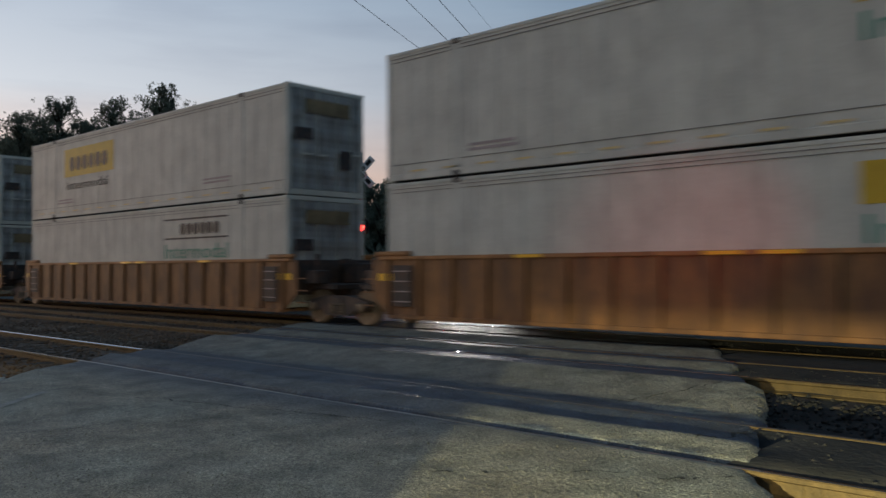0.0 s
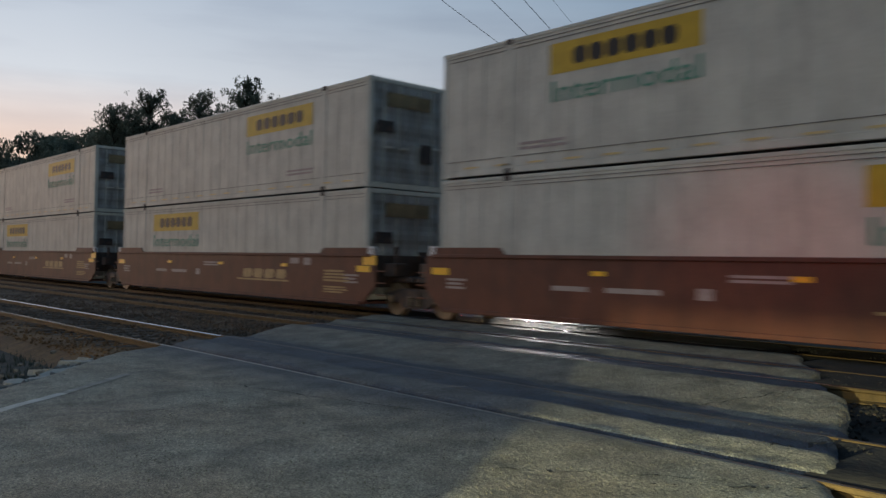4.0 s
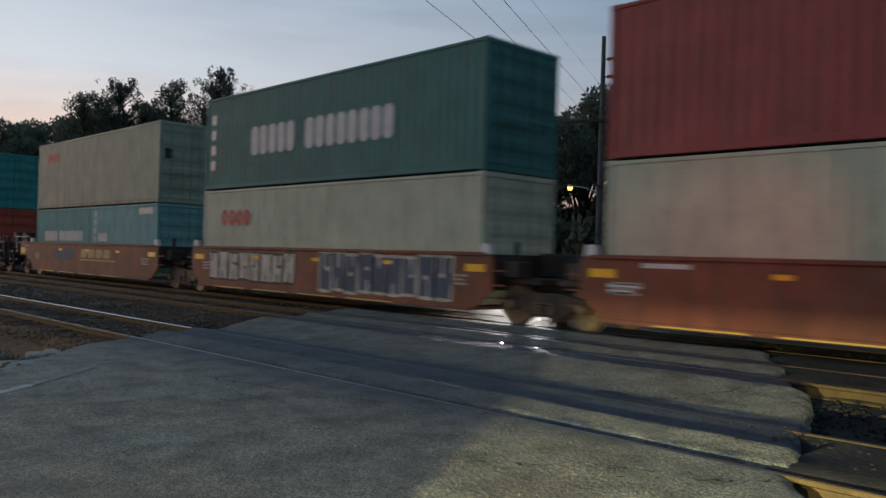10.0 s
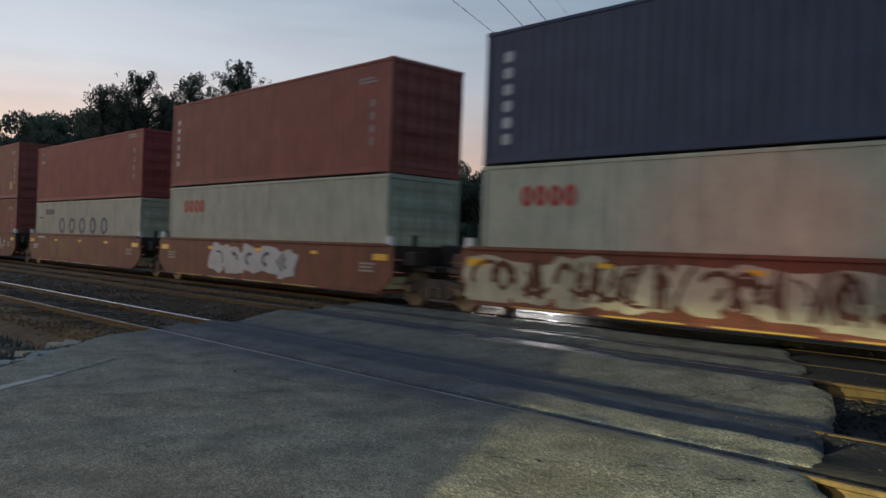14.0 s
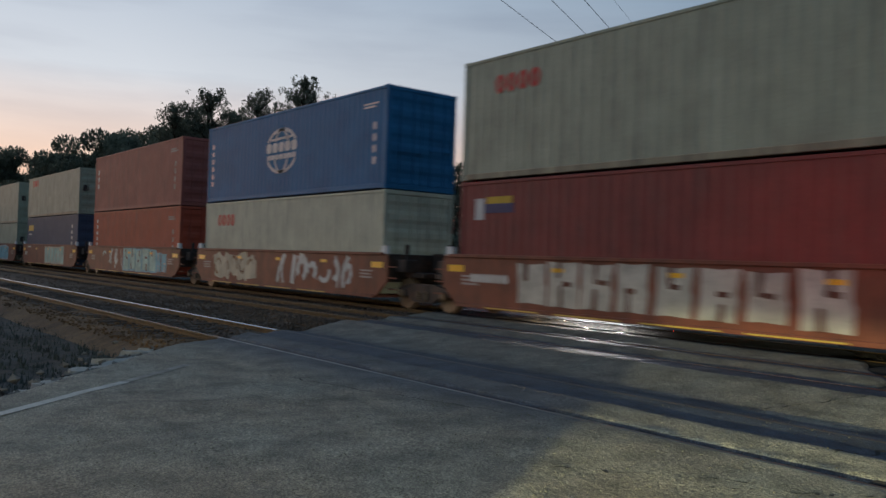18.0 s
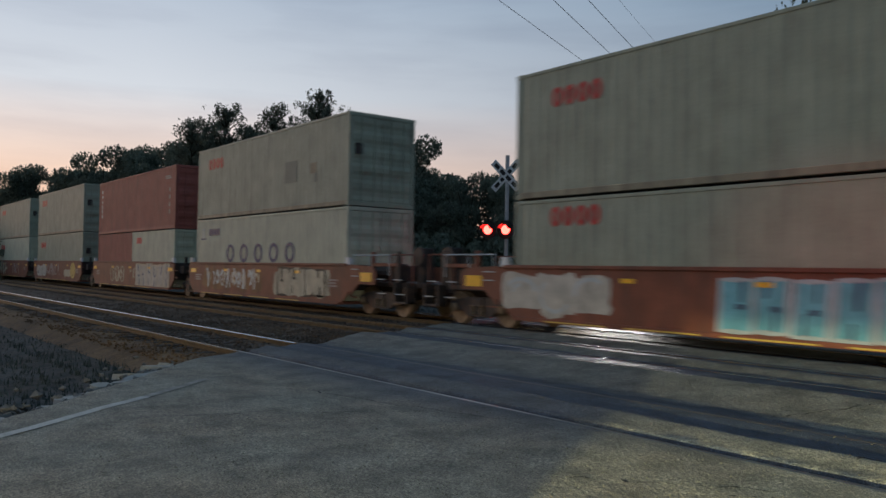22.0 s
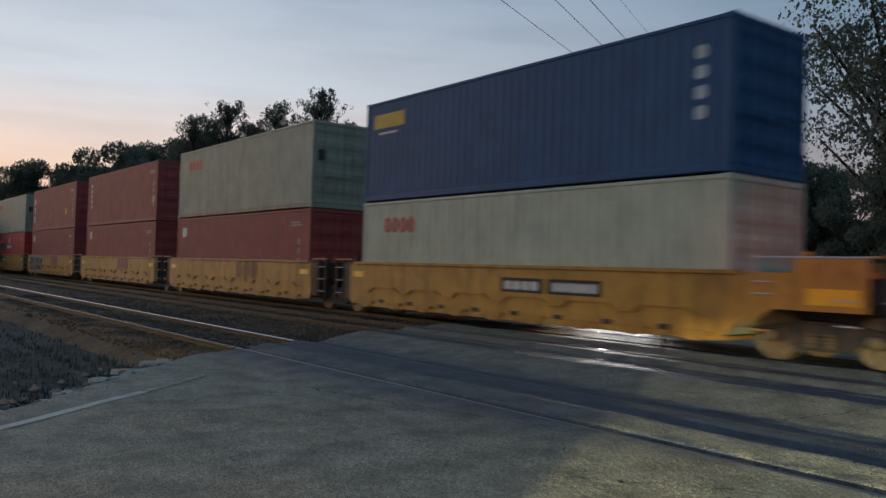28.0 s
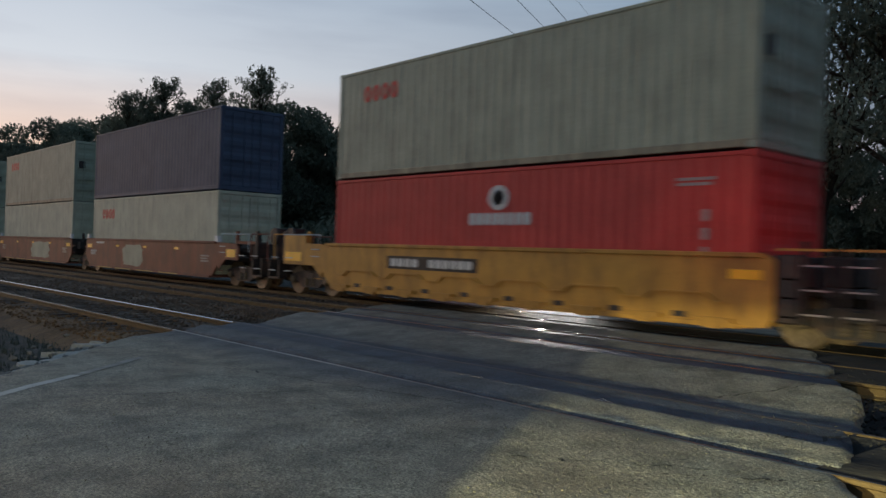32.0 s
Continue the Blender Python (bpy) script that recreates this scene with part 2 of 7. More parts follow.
SLAB = material("pale_slab", (0.34, 0.34, 0.31), 0.85, 0, 0.2, 4, 0.4, 20, (0.15, 0.14, 0.12), 0.5)
DIRT = material("track_dirt", (0.024, 0.024, 0.024), 0.95, 0, 0.4, 0.9, 1.0, 16, (0.06, 0.05, 0.04), 0.5)
GRIT = material("road_grit", (0.095, 0.09, 0.065), 0.9, 0, 0.3, 4, 0.3, 20)
STONE = material("rubble_stone", (0.22, 0.21, 0.19), 0.85, 0, 0.25, 4, 0.4, 20, each=0.35)
GROUND = material("ground_soil", (0.040, 0.047, 0.046), 0.95, 0, 0.45, 0.7, 1.0, 9, (0.11, 0.09, 0.07), 0.6)


def asphalt():
    """Worn road surface: khaki blotches, bitumen bands along the rails with shade in their colour, stains, pale and
    dark grains, pits.
    """
    m = bpy.data.materials.new("asphalt")
    m.use_nodes = True
    n, l = m.node_tree.nodes, m.node_tree.links
    b = n["Principled BSDF"]
    tc = n.new("ShaderNodeTexCoord")

    def grain(scale, detail, lo, hi, a, z):
        t = n.new("ShaderNodeTexNoise")
        t.inputs["Scale"].default_value, t.inputs["Detail"].default_value, t.inputs["Roughness"].default_value = scale, detail, 0.6
        l.new(tc.outputs["Object"], t.inputs["Vector"])
        r = ramp(n, [(lo, a), (hi, z)])
        l.new(t.outputs[0], r.inputs[0])
        return t.outputs[0], r.outputs[0]

    def times(p, q, how="MULTIPLY"):
        k = n.new("ShaderNodeMix")
        k.data_type, k.blend_type = "RGBA", how
        k.inputs[0].default_value = 1.0
        l.new(p, k.inputs[6])
        l.new(q, k.inputs[7])
        return k.outputs[2]

    def calc(op, p, q):
        k = n.new("ShaderNodeMath")
        k.operation = op
        for slot, v in ((0, p), (1, q)):
            if isinstance(v, (int, float)):
                k.inputs[slot].default_value = v
            else:
                l.new(v, k.inputs[slot])
        return k.outputs[0]
    _, wide = grain(0.55, 4, 0.36, 0.64, (0.222, 0.192, 0.140), (0.222, 0.218, 0.172))
    wob, _ = grain(1.1, 6, 0.3, 0.7, (0, 0, 0), (1, 1, 1))
    pos = n.new("ShaderNodeSeparateXYZ")
    l.new(tc.outputs["Object"], pos.inputs[0])
    drift = calc("MULTIPLY", calc("SUBTRACT", wob, 0.5), 0.9)
    ny = calc("MULTIPLY", calc("SUBTRACT", calc("ADD", pos.outputs["Y"], drift), 4.0), 1 / 12)
    stops = [(0.0, (0, 0, 0))]
    # Dark bitumen bands; the humps' shadow across the headlight beam is put into them.
    for lo, hi in ((5.50, 5.80), (6.18, 7.62), (9.40, 10.4), (10.95, 11.75), (12.8, 15.3)):
        stops += [((lo - 0.08 - 4) / 12, (0, 0, 0)), ((lo + 0.05 - 4) / 12, (1, 1, 1)), ((hi - 0.05 - 4) / 12, (1, 1, 1)), ((hi + 0.08 - 4) / 12, (0, 0, 0))]
    bands = ramp(n, stops)
    l.new(ny, bands.inputs[0])
    # A further darkening towards the left, strongest round the near rails.
    left_dark = ramp(n, [(0.04, (0, 0, 0)), (0.11, (0.8, 0.8, 0.8)), (0.28, (0.8, 0.8, 0.8)), (0.34, (0.35, 0.35, 0.35)), (0.45, (0.25, 0.25, 0.25))])
    l.new(ny, left_dark.inputs[0])
    nx = calc("MULTIPLY", calc("ADD", calc("ADD", pos.outputs["X"], drift), 3.4), -1 / 2.2)
    leftward = ramp(n, [(0.0, (0, 0, 0)), (1.0, (1, 1, 1))])
    l.new(nx, leftward.inputs[0])
    tar_shade = times(bands.outputs[0], times(left_dark.outputs[0], leftward.outputs[0]), "LIGHTEN")
    dm = n.new("ShaderNodeMix")
    dm.data_type = "RGBA"
    l.new(tar_shade, dm.inputs[0])
    l.new(wide, dm.inputs[6])
    dm.inputs[7].default_value = (0.054, 0.066, 0.084, 1)
    _, stain = grain(2.3, 6, 0.32, 0.62, (0.50,) * 3, (1.12,) * 3)
    hm, mid = grain(26, 3, 0.34, 0.66, (0.68,) * 3, (1.28,) * 3)
    hf, fine = grain(70, 3, 0.38, 0.62, (0.48,) * 3, (1.6,) * 3)
    hp, pits = grain(8.5, 5, 0.28, 0.40, (0.50,) * 3, (1.0,) * 3)
    out = times(times(times(times(dm.outputs[2], stain), mid), fine), pits)
    l.new(out, b.inputs["Base Color"])
    rr = n.new("ShaderNodeMapRange")
    rr.inputs["To Min"].default_value, rr.inputs["To Max"].default_value = 0.54, 0.82
    l.new(hm, rr.inputs["Value"])
    l.new(rr.outputs[0], b.inputs["Roughness"])
    prev = None
    for h, strength, dist in ((hp, 0.5, 0.022), (hm, 0.95, 0.018), (hf, 0.9, 0.008)):
        bp = n.new("ShaderNodeBump")
        bp.inputs["Strength"].default_value, bp.inputs["Distance"].default_value = strength, dist
        l.new(h, bp.inputs["Height"])
        if prev:
            l.new(prev, bp.inputs["Normal"])
        prev = bp.outputs[0]
    l.new(prev, b.inputs["Normal"])
    return m


ASPHALT = asphalt()
CRACK = material("crack_tar", (0.03, 0.03, 0.03), 0.8, 0, 0.2)
LINE = material("road_line", (0.47, 0.46, 0.42), 0.6, 0, 0.2, 3, 0.3, 40, (0.15, 0.15, 0.14), 0.5)
BARK = material("bark", (0.05, 0.04, 0.03), 0.9, 0, 0.3, 3, 0.6, 12)
LEAF = material("leaf", (0.15, 0.175, 0.13), 0.7, 0, 0.4, 0.6, 0.0, 4)
NEEDLE = material("needle", (0.12, 0.14, 0.105), 0.7, 0, 0.4, 0.6, 0.0, 4)
for foliage in (LEAF, NEEDLE):
    # thin leaves let some of the sky's light through
    fn, fl = foliage.node_tree.nodes, foliage.node_tree.links
    thin, both = fn.new("ShaderNodeBsdfTranslucent"), fn.new("ShaderNodeMixShader")
    fl.new(fn["Principled BSDF"].inputs["Base Color"].links[0].from_socket, thin.inputs["Color"])
    both.inputs[0].default_value = 0.5
    fl.new(fn["Principled BSDF"].outputs[0], both.inputs[1])
    fl.new(thin.outputs[0], both.inputs[2])
    fl.new(both.outputs[0], fn["Material Output"].inputs["Surface"])
POLE_WOOD = material("pole_wood", (0.11, 0.105, 0.10), 0.85, 0, 0.25, 2, 0.4, 20)
GALV = material("galvanised", (0.45, 0.46, 0.47), 0.45, 0.7, 0.15, 4, 0.05)
SIGN_WHITE = material("sign_white", (0.70, 0.70, 0.68), 0.5, 0, 0.1)
BLACK = material("black_paint", (0.015, 0.015, 0.015), 0.5, 0, 0.2)
RED_LIT = material("red_lens_lit", (0.6, 0.02, 0.02), 0.3, 0, 0.0, bump=0, emit=(1.0, 0.02, 0.015), power=30)
SODIUM = material("sodium_lamp", (1.0, 0.6, 0.2), 0.3, 0, 0.0, bump=0, emit=(1.0, 0.55, 0.10), power=3.5)
HEAD_LIT = material("headlamp_lit", (1, 1, 1), 0.2, 0, 0.0, bump=0, emit=(1.0, 0.96, 0.9), power=70)
HEAD_WARM = material("headlamp_warm", (1, 0.8, 0.5), 0.2, 0, 0.0, bump=0, emit=(1.0, 0.66, 0.3), power=60)
CARPAINT = material("car_paint", (0.05, 0.055, 0.065), 0.3, 0.3, 0.1, coat=0.6)
GLASS_DARK = material("window_glass", (0.02, 0.022, 0.025), 0.05, 0.0, 0.1, coat=0.5)


# ---------------------------------------------------------------- mesh helpers
def box(bm, x0, x1, y0, y1, z0, z1, bevel=0.0):
    v = [bm.verts.new(p) for p in ((x0, y0, z0), (x1, y0, z0), (x1, y1, z0), (x0, y1, z0), (x0, y0, z1), (x1, y0, z1), (x1, y1, z1), (x0, y1, z1))]
    fs = [bm.faces.new([v[i] for i in f]) for f in ((3, 2, 1, 0), (4, 5, 6, 7), (0, 1, 5, 4), (1, 2, 6, 5), (2, 3, 7, 6), (3, 0, 4, 7))]
    if bevel:
        es = list({e for f in fs for e in f.edges})
        bmesh.ops.bevel(bm, geom=es, offset=bevel, segments=1, affect="EDGES")


def prism(bm, outline, y0, y1):
    """An outline in x and z, drawn out from y0 to y1."""
    a = [bm.verts.new((x, y0, z)) for x, z in outline]
    b = [bm.verts.new((x, y1, z)) for x, z in outline]
    n = len(a)
    bm.faces.new(a)
    bm.faces.new(b[::-1])
    for i in range(n):
        bm.faces.new((a[i], b[i], b[(i + 1) % n], a[(i + 1) % n]))


def tube(bm, p, q, r, r2=None, n=10):
    p, q = Vector(p), Vector(q)
    r2 = r if r2 is None else r2
    d = (q - p).normalized()
    u = d.orthogonal().normalized()
    w = d.cross(u)
    rings = []
    for c, rr in ((p, r), (q, r2)):
        rings.append([bm.verts.new(c + (u * math.cos(a) + w * math.sin(a)) * rr) for a in [2 * math.pi * i / n for i in range(n)]])
    for i in range(n):
        bm.faces.new((rings[0][i], rings[0][(i + 1) % n], rings[1][(i + 1) % n], rings[1][i]))
    bm.faces.new(rings[0][::-1])
    bm.faces.new(rings[1])


def lathe_y(bm, profile, cx, cz, n=24):
    """A turned shape round an axis along y: profile of (y, radius)."""
    rings = []
    for y, r in profile:
        rings.append([bm.verts.new((cx + r * math.cos(2 * math.pi * i / n), y, cz + r * math.sin(2 * math.pi * i / n))) for i in range(n)])
    for a, b in zip(rings, rings[1:]):
        for i in range(n):
            bm.faces.new((a[i], a[(i + 1) % n], b[(i + 1) % n], b[i]))
    bm.faces.new(rings[0])
    bm.faces.new(rings[-1][::-1])


def to_mesh(name, bm, mat):
    me = bpy.data.meshes.new(name)
    bmesh.ops.recalc_face_normals(bm, faces=bm.faces[:])
    bm.to_mesh(me)
    bm.free()
    for m in mat if isinstance(mat, (list, tuple)) else [mat]:
        me.materials.append(m)
    return me


def part(name, bm, mat, parent=None, label=""):
    me = bm if isinstance(bm, bpy.types.Mesh) else to_mesh(name, bm, mat)
    ob = new(name, me)
    ob.parent = parent
    if label:
        ob["label"] = label
    return ob


def make(name, mat, parent, build, label=""):
    bm = bmesh.new()
    build(bm)
    return part(name, bm, mat, parent, label)


CACHE = {}


def shared(name, key, mat, parent, build, label="", at=None):
    """Alike pieces share one mesh."""
    k = (name, key, mat.name)
    if k not in CACHE:
        bm = bmesh.new()
        build(bm)
        CACHE[k] = to_mesh(name, bm, mat)
    ob = part(name, CACHE[k], None, parent, label)
    if at is not None:
        ob.location = at
    return ob


# ---------------------------------------------------------------- ground, road and tracks
RAILS = (5.50, 7.00, 10.06, 11.50, 13.28, 14.78)
LEFT_EDGE = ((-30, 21.0), (-6, -1.5), (0, -6.8), (2.68, -9.8), (4.65, -12.1), (7.7, -13.9), (12.3, -16.4), (20, -21.0), (80, -55.0))
RIGHT_EDGE = ((-30, 30.0), (-6, 7.0), (0, 2.2), (3.0, -0.9), (5.47, -2.2), (7.68, -2.95), (10.74, -4.5), (14.05, -6.4), (20, -10.5), (80, -44.0))


def along(table, y):
    return float(np.interp(y, [a for a, _ in table], [b for _, b in table]))


SURFACE = ((-30, -0.25), (0, -0.05), (3.0, -0.015), (5.2, -0.002), (5.74, 0.000), (5.9, 0.016), (6.08, 0.040), (6.16, 0.040), (6.3, 0.000), (6.45, -0.016), (6.80, -0.003), (7.14, -0.002), (7.3, -0.040), (7.6, -0.062), (7.85, -0.056), (8.3, -0.008), (8.8, 0.046), (9.02, 0.064), (9.12, 0.058), (9.35, 0.000), (9.85, -0.003), (10.25, -0.003), (10.45, -0.014), (10.75, 0.020), (10.92, 0.032), (11.06, 0.020), (11.28, -0.003), (11.75, -0.008), (12.0, -0.004), (12.5, 0.034), (12.7, 0.030), (12.95, -0.003), (13.5, -0.003), (14.0, -0.01), (14.6, -0.003), (15.2, -0.01), (16.5, -0.01), (25, -0.05), (80, -0.1))


def road_height(x, y):
    """Worn asphalt: humps between the rails and tracks, open flangeways beside each rail."""
    z = sum(along(SURFACE, y + d) for d in (-0.03, 0.0, 0.03)) / 3
    for i, r in enumerate(RAILS):
        inner, wide = (r + 0.125, 0.088) if i == 0 else (r + (0.10 if i % 2 == 0 else -0.10), 0.062)
        wide *= 1 + 0.35 * noise.noise((x * 1.7, i * 3.0, 6.0)) + 0.2 * noise.noise((x * 6.0, i * 3.0, 1.0))
        z -= (0.08 if i % 2 == 0 else 0.0 if i == 1 else 0.014) * math.exp(-((y - inner) / wide) ** 4)
    near = max(math.exp(-((y - r) / 0.24) ** 4) for r in RAILS)
    z += (0.014 * noise.noise((x * 0.9, y * 1.1, 3.0)) + 0.007 * noise.noise((x * 3.1, y * 4, 1.0)) + 0.003 * noise.noise((x * 11, y * 12, 1.0))) * (1 - 0.93 * near)
    return z


def build_road():
    ys = set()
    y = -30.0
    while y < 80:
        ys.add(round(y, 3))
        y += 0.05 if 5.4 < y < 11.5 else 0.09 if 2 < y < 17 else 0.35 if -4 < y < 22 else 2.0
    for r in RAILS:
        for d in (0.22, 0.24, -0.2, -0.175, -0.155, -0.135, -0.10, -0.07, -0.05, -0.036, 0.036, 0.05, 0.07, 0.10, 0.135, 0.155, 0.175, 0.2):
            ys.add(round(r + d, 3))
    ys = sorted(ys)
    n = 150
    verts, faces = [], []
    for y in ys:
        wob = 0.16 * noise.noise((y * 1.3, 0, 7)) + 0.07 * noise.noise((y * 5, 0, 2))
        wob2 = 0.20 * noise.noise((y * 1.1, 9, 7)) + 0.09 * noise.noise((y * 5, 5, 2))
        a, b = along(LEFT_EDGE, y) + wob, along(RIGHT_EDGE, y) + wob2
        for i in range(n + 1):
            u = i / n
            x = a + (b - a) * u
            edge = min(u, 1 - u) * (b - a)
            z = road_height(x, y) - 0.10 * max(0.0, 1 - edge / 0.16) ** 2
            if i in (0, n):
                z -= 0.20
            verts.append((x, y, z))
    for j in range(len(ys) - 1):
        for i in range(n):
            k = j * (n + 1) + i
            faces.append((k, k + 1, k + n + 2, k + n + 1))
    me = bpy.data.meshes.new("road")
    me.from_pydata(verts, [], faces)
    for p in me.polygons:
        p.use_smooth = True
    me.materials.append(ASPHALT)
    return tagged(new("road", me), "worn grey asphalt road over the level crossing", "road", kind="structure")


def build_ground():
    """One sheet: ballast shoulders round the tracks, soil and grass beyond, out to the horizon."""
    xs = sorted(set([-1500, -700, -350, -200, -130] + [round(-100 + 1.0 * i, 2) for i in range(80)] + [round(-20 + 0.5 * i, 2) for i in range(70)] + [16, 20, 30, 50, 90, 200, 500, 1500]))
    ys = sorted(set([-1500, -500, -200, -100, -60, -30, -20] + [round(-12 + 0.5 * i, 2) for i in range(70)] + [5.43, 5.6, 6.9, 7.1, 9.98, 10.15, 11.4, 11.6, 13.2, 13.4, 14.65, 14.78] + [24, 28, 34, 42, 55, 75, 110, 180, 300, 600, 1500]))
    verts, faces = [], []
    for y in ys:
        for x in xs:
            z = -0.42
            if 4.3 < y < 16.0:
                z = -0.115 if x < -9 else -0.19
            elif 3.2 < y <= 4.3:
                z = -0.31
            elif 16 <= y < 17.5:
                z = -0.3
            if 7.9 < y < 9.3:
                z = -0.13 if x < -9 else -0.22
            if x > -9 and (any(a + 0.05 < y < b + 0.05 for a, b in (RAILS[0:2], RAILS[2:4], RAILS[4:6])) or 11.4 < y < 13.3):
                z = -0.014
            z += (0.008 if z == -0.014 else 0.035) * noise.noise((x * 0.8, y * 0.8, 0)) + (0.006 if z > -0.06 else 0.02) * noise.noise((x * 2.5, y * 2.5, 4))
            if along(LEFT_EDGE, y) + 0.4 < x < along(RIGHT_EDGE, y) - 0.4:
                z = -0.5
            verts.append((x, y, z))
    nx = len(xs)
    mats = []
    for j in range(len(ys) - 1):
        for i in range(nx - 1):
            k = j * nx + i
            faces.append((k, k + 1, k + nx + 1, k + nx))
            mats.append((2 if xs[i] > -8 else 3 if ys[j + 1] < 5.6 else 1) if 4.2 < (ys[j] + ys[j + 1]) / 2 < 16.8 else 0)
    me = bpy.data.meshes.new("ground")
    me.from_pydata(verts, [], faces)
    me.materials.append(GROUND)
    me.materials.append(BALLAST)
    me.materials.append(DIRT)
    me.materials.append(RUSTY)
    for p, m in zip(me.polygons, mats):
        p.material_index, p.use_smooth = m, True
    return tagged(new("ground", me), "dark soil and brown ballast beside the railway", "ground", kind="structure")


def build_track(index):
    """Two rails on wooden ties."""
    a, b = RAILS[2 * index], RAILS[2 * index + 1]
    track = tagged(new("railway_track"), "railway track with worn steel rails on dark wooden ties in ballast", "railway track", kind="structure")
    x0, x1 = -320.0, 60.0
    for r in (a, b):
        def web(bm):
            prof = [(-0.07, -0.17), (0.07, -0.17), (0.07, -0.155), (0.010, -0.135), (0.010, -0.05), (0.034, -0.037), (0.034, -0.010), (0.024, -0.001), (-0.024, -0.001), (-0.034, -0.010), (-0.034, -0.037), (-0.010, -0.05), (-0.010, -0.135), (-0.07, -0.155)]
            u = [bm.verts.new((x0, r + y, z)) for y, z in prof]
            v = [bm.verts.new((x1, r + y, z)) for y, z in prof]
            for i in range(len(u)):
                bm.faces.new((u[i], v[i], v[(i + 1) % len(u)], u[(i + 1) % len(u)]))

        rail = make("rail", RAIL_RUST, track, web, "rust-brown steel rail")
        la, lb = along(LEFT_EDGE, r), along(RIGHT_EDGE, r)
        shiny = RAIL_DULL if r in (RAILS[0], RAILS[2], RAILS[3]) else RAIL_TOP
        inside = (RAIL_NEAR if r == RAILS[0] else RAIL_CROSSING) if index == 0 else RAIL_TOP
        for xa, xb, finish in ((x0, la, shiny), (la, lb, inside), (lb, x1, RAIL_DULL if r in (RAILS[0], RAILS[2]) else RAIL_CROSSING)):
            def head(bm):
                prof = [(-0.0245, -0.0012), (-0.021, 0.0006), (-0.012, 0.00145), (0, 0.00175), (0.012, 0.00145), (0.021, 0.0006), (0.0245, -0.0012)]
                if finish is RAIL_TOP and r == RAILS[1]:
                    prof = [(-0.0345, -0.0102), (-0.030, -0.0048), (-0.022, 0.0002), (-0.010, 0.0022), (0, 0.0026), (0.010, 0.0022), (0.022, 0.0002), (0.030, -0.0048), (0.0345, -0.0102)]
                u = [bm.verts.new((xa, r + y, z)) for y, z in prof]
                v = [bm.verts.new((xb, r + y, z)) for y, z in prof]
                for i in range(len(u) - 1):
                    f = bm.faces.new((u[i], v[i], v[i + 1], u[i + 1]))
                    f.smooth = True
            make("rail_head", finish, rail, head, "worn running surface")
    mid = (a + b) / 2
    rnd = random.Random(index)
    for i in range(130):
        x = -66 + 0.53 * i
        if along(LEFT_EDGE, mid) - 0.1 < x < along(RIGHT_EDGE, mid) + 0.2:
            continue
        t = shared("tie", rnd.randrange(4), TIE, track, lambda bm: box(bm, -0.115, 0.115, -1.28 + rnd.uniform(-0.03, 0.03), 1.28, -0.32, -0.172, 0.012))
        t.location, t.rotation_euler = (x + rnd.uniform(-0.03, 0.03), mid, rnd.uniform(-0.012, 0.004) + (0.075 if x < -9 else 0.0)), (0, 0, rnd.uniform(-0.02, 0.02))
    return track


def stones(name, spots, size, mat, label, category):
    """Loose stones: lumpy, each turned its own way, in one mesh."""
    rnd = random.Random(5)
    verts, faces = [], []
    base = [(1, 0, 0), (-1, 0, 0), (0, 1, 0), (0, -1, 0), (0, 0, 1), (0, 0, -1)]
    tri = [(0, 2, 4), (2, 1, 4), (1, 3, 4), (3, 0, 4), (2, 0, 5), (1, 2, 5), (3, 1, 5), (0, 3, 5)]
    for x, y, z in spots:
        k = len(verts)
        m = Euler([rnd.uniform(0, 6) for _ in range(3)]).to_matrix()
        s = size * rnd.uniform(0.5, 1.3)
        for b in base:
            v = m @ (Vector(b) * s * rnd.uniform(0.6, 1.1))
            verts.append((x + v.x, y + v.y, z + v.z * 0.75))
        faces += [tuple(k + i for i in f) for f in tri]
    me = bpy.data.meshes.new(name)
    me.from_pydata(verts, [], faces)
    me.materials.append(mat)
    return tagged(new(name, me), label, category, kind="stuff")


def road_lines():
    """White edge line, fading towards the rails."""
    def strip(bm, pts, w):
        prev = None
        for x, y in pts:
            z = road_height(x, y) + 0.006
            cur = (bm.verts.new((x - w / 2 * 0.77, y - w / 2 * 0.64, z)), bm.verts.new((x + w / 2 * 0.77, y + w / 2 * 0.64, z)))
            if prev:
                bm.faces.new((prev[0], prev[1], cur[1], cur[0]))
            prev = cur
    a = [(-8.72 + 0.83 * (2.80 - y), y) for y in [2.80 - 0.25 * i for i in range(40)]]
    make("edge_line", LINE, None, lambda bm: strip(bm, a, 0.11)).name = "edge_line"
    b = [(-8.72 - 0.86 * (y - 2.80), y) for y in [2.80 + 0.2 * i for i in range(6)]]
    faded = material("road_line_worn", (0.27, 0.265, 0.24), 0.65, 0, 0.3, 6, 0.4, 40, (0.17, 0.16, 0.14), 0.7)
    make("edge_line", faded, None, lambda bm: strip(bm, b, 0.10))
    for o in bpy.data.objects:
        if o.name.startswith("edge_line"):
            tagged(o, "white painted edge line, worn towards the rails", "road marking", kind="structure")


build_ground()
build_road()
for i in range(3):
    build_track(i)
road_lines()

# ---------------------------------------------------------------- the train
TRAIN_Y, WELL_FLOOR, BOX_H = 12.81, 0.37, 2.87
MOVERS, WHEELSETS = [], []


def slab(bm, x0, x1, z0, z1, y=-0.006, t=0.006):
    box(bm, x0, x1, y, y + t, z0, z1)


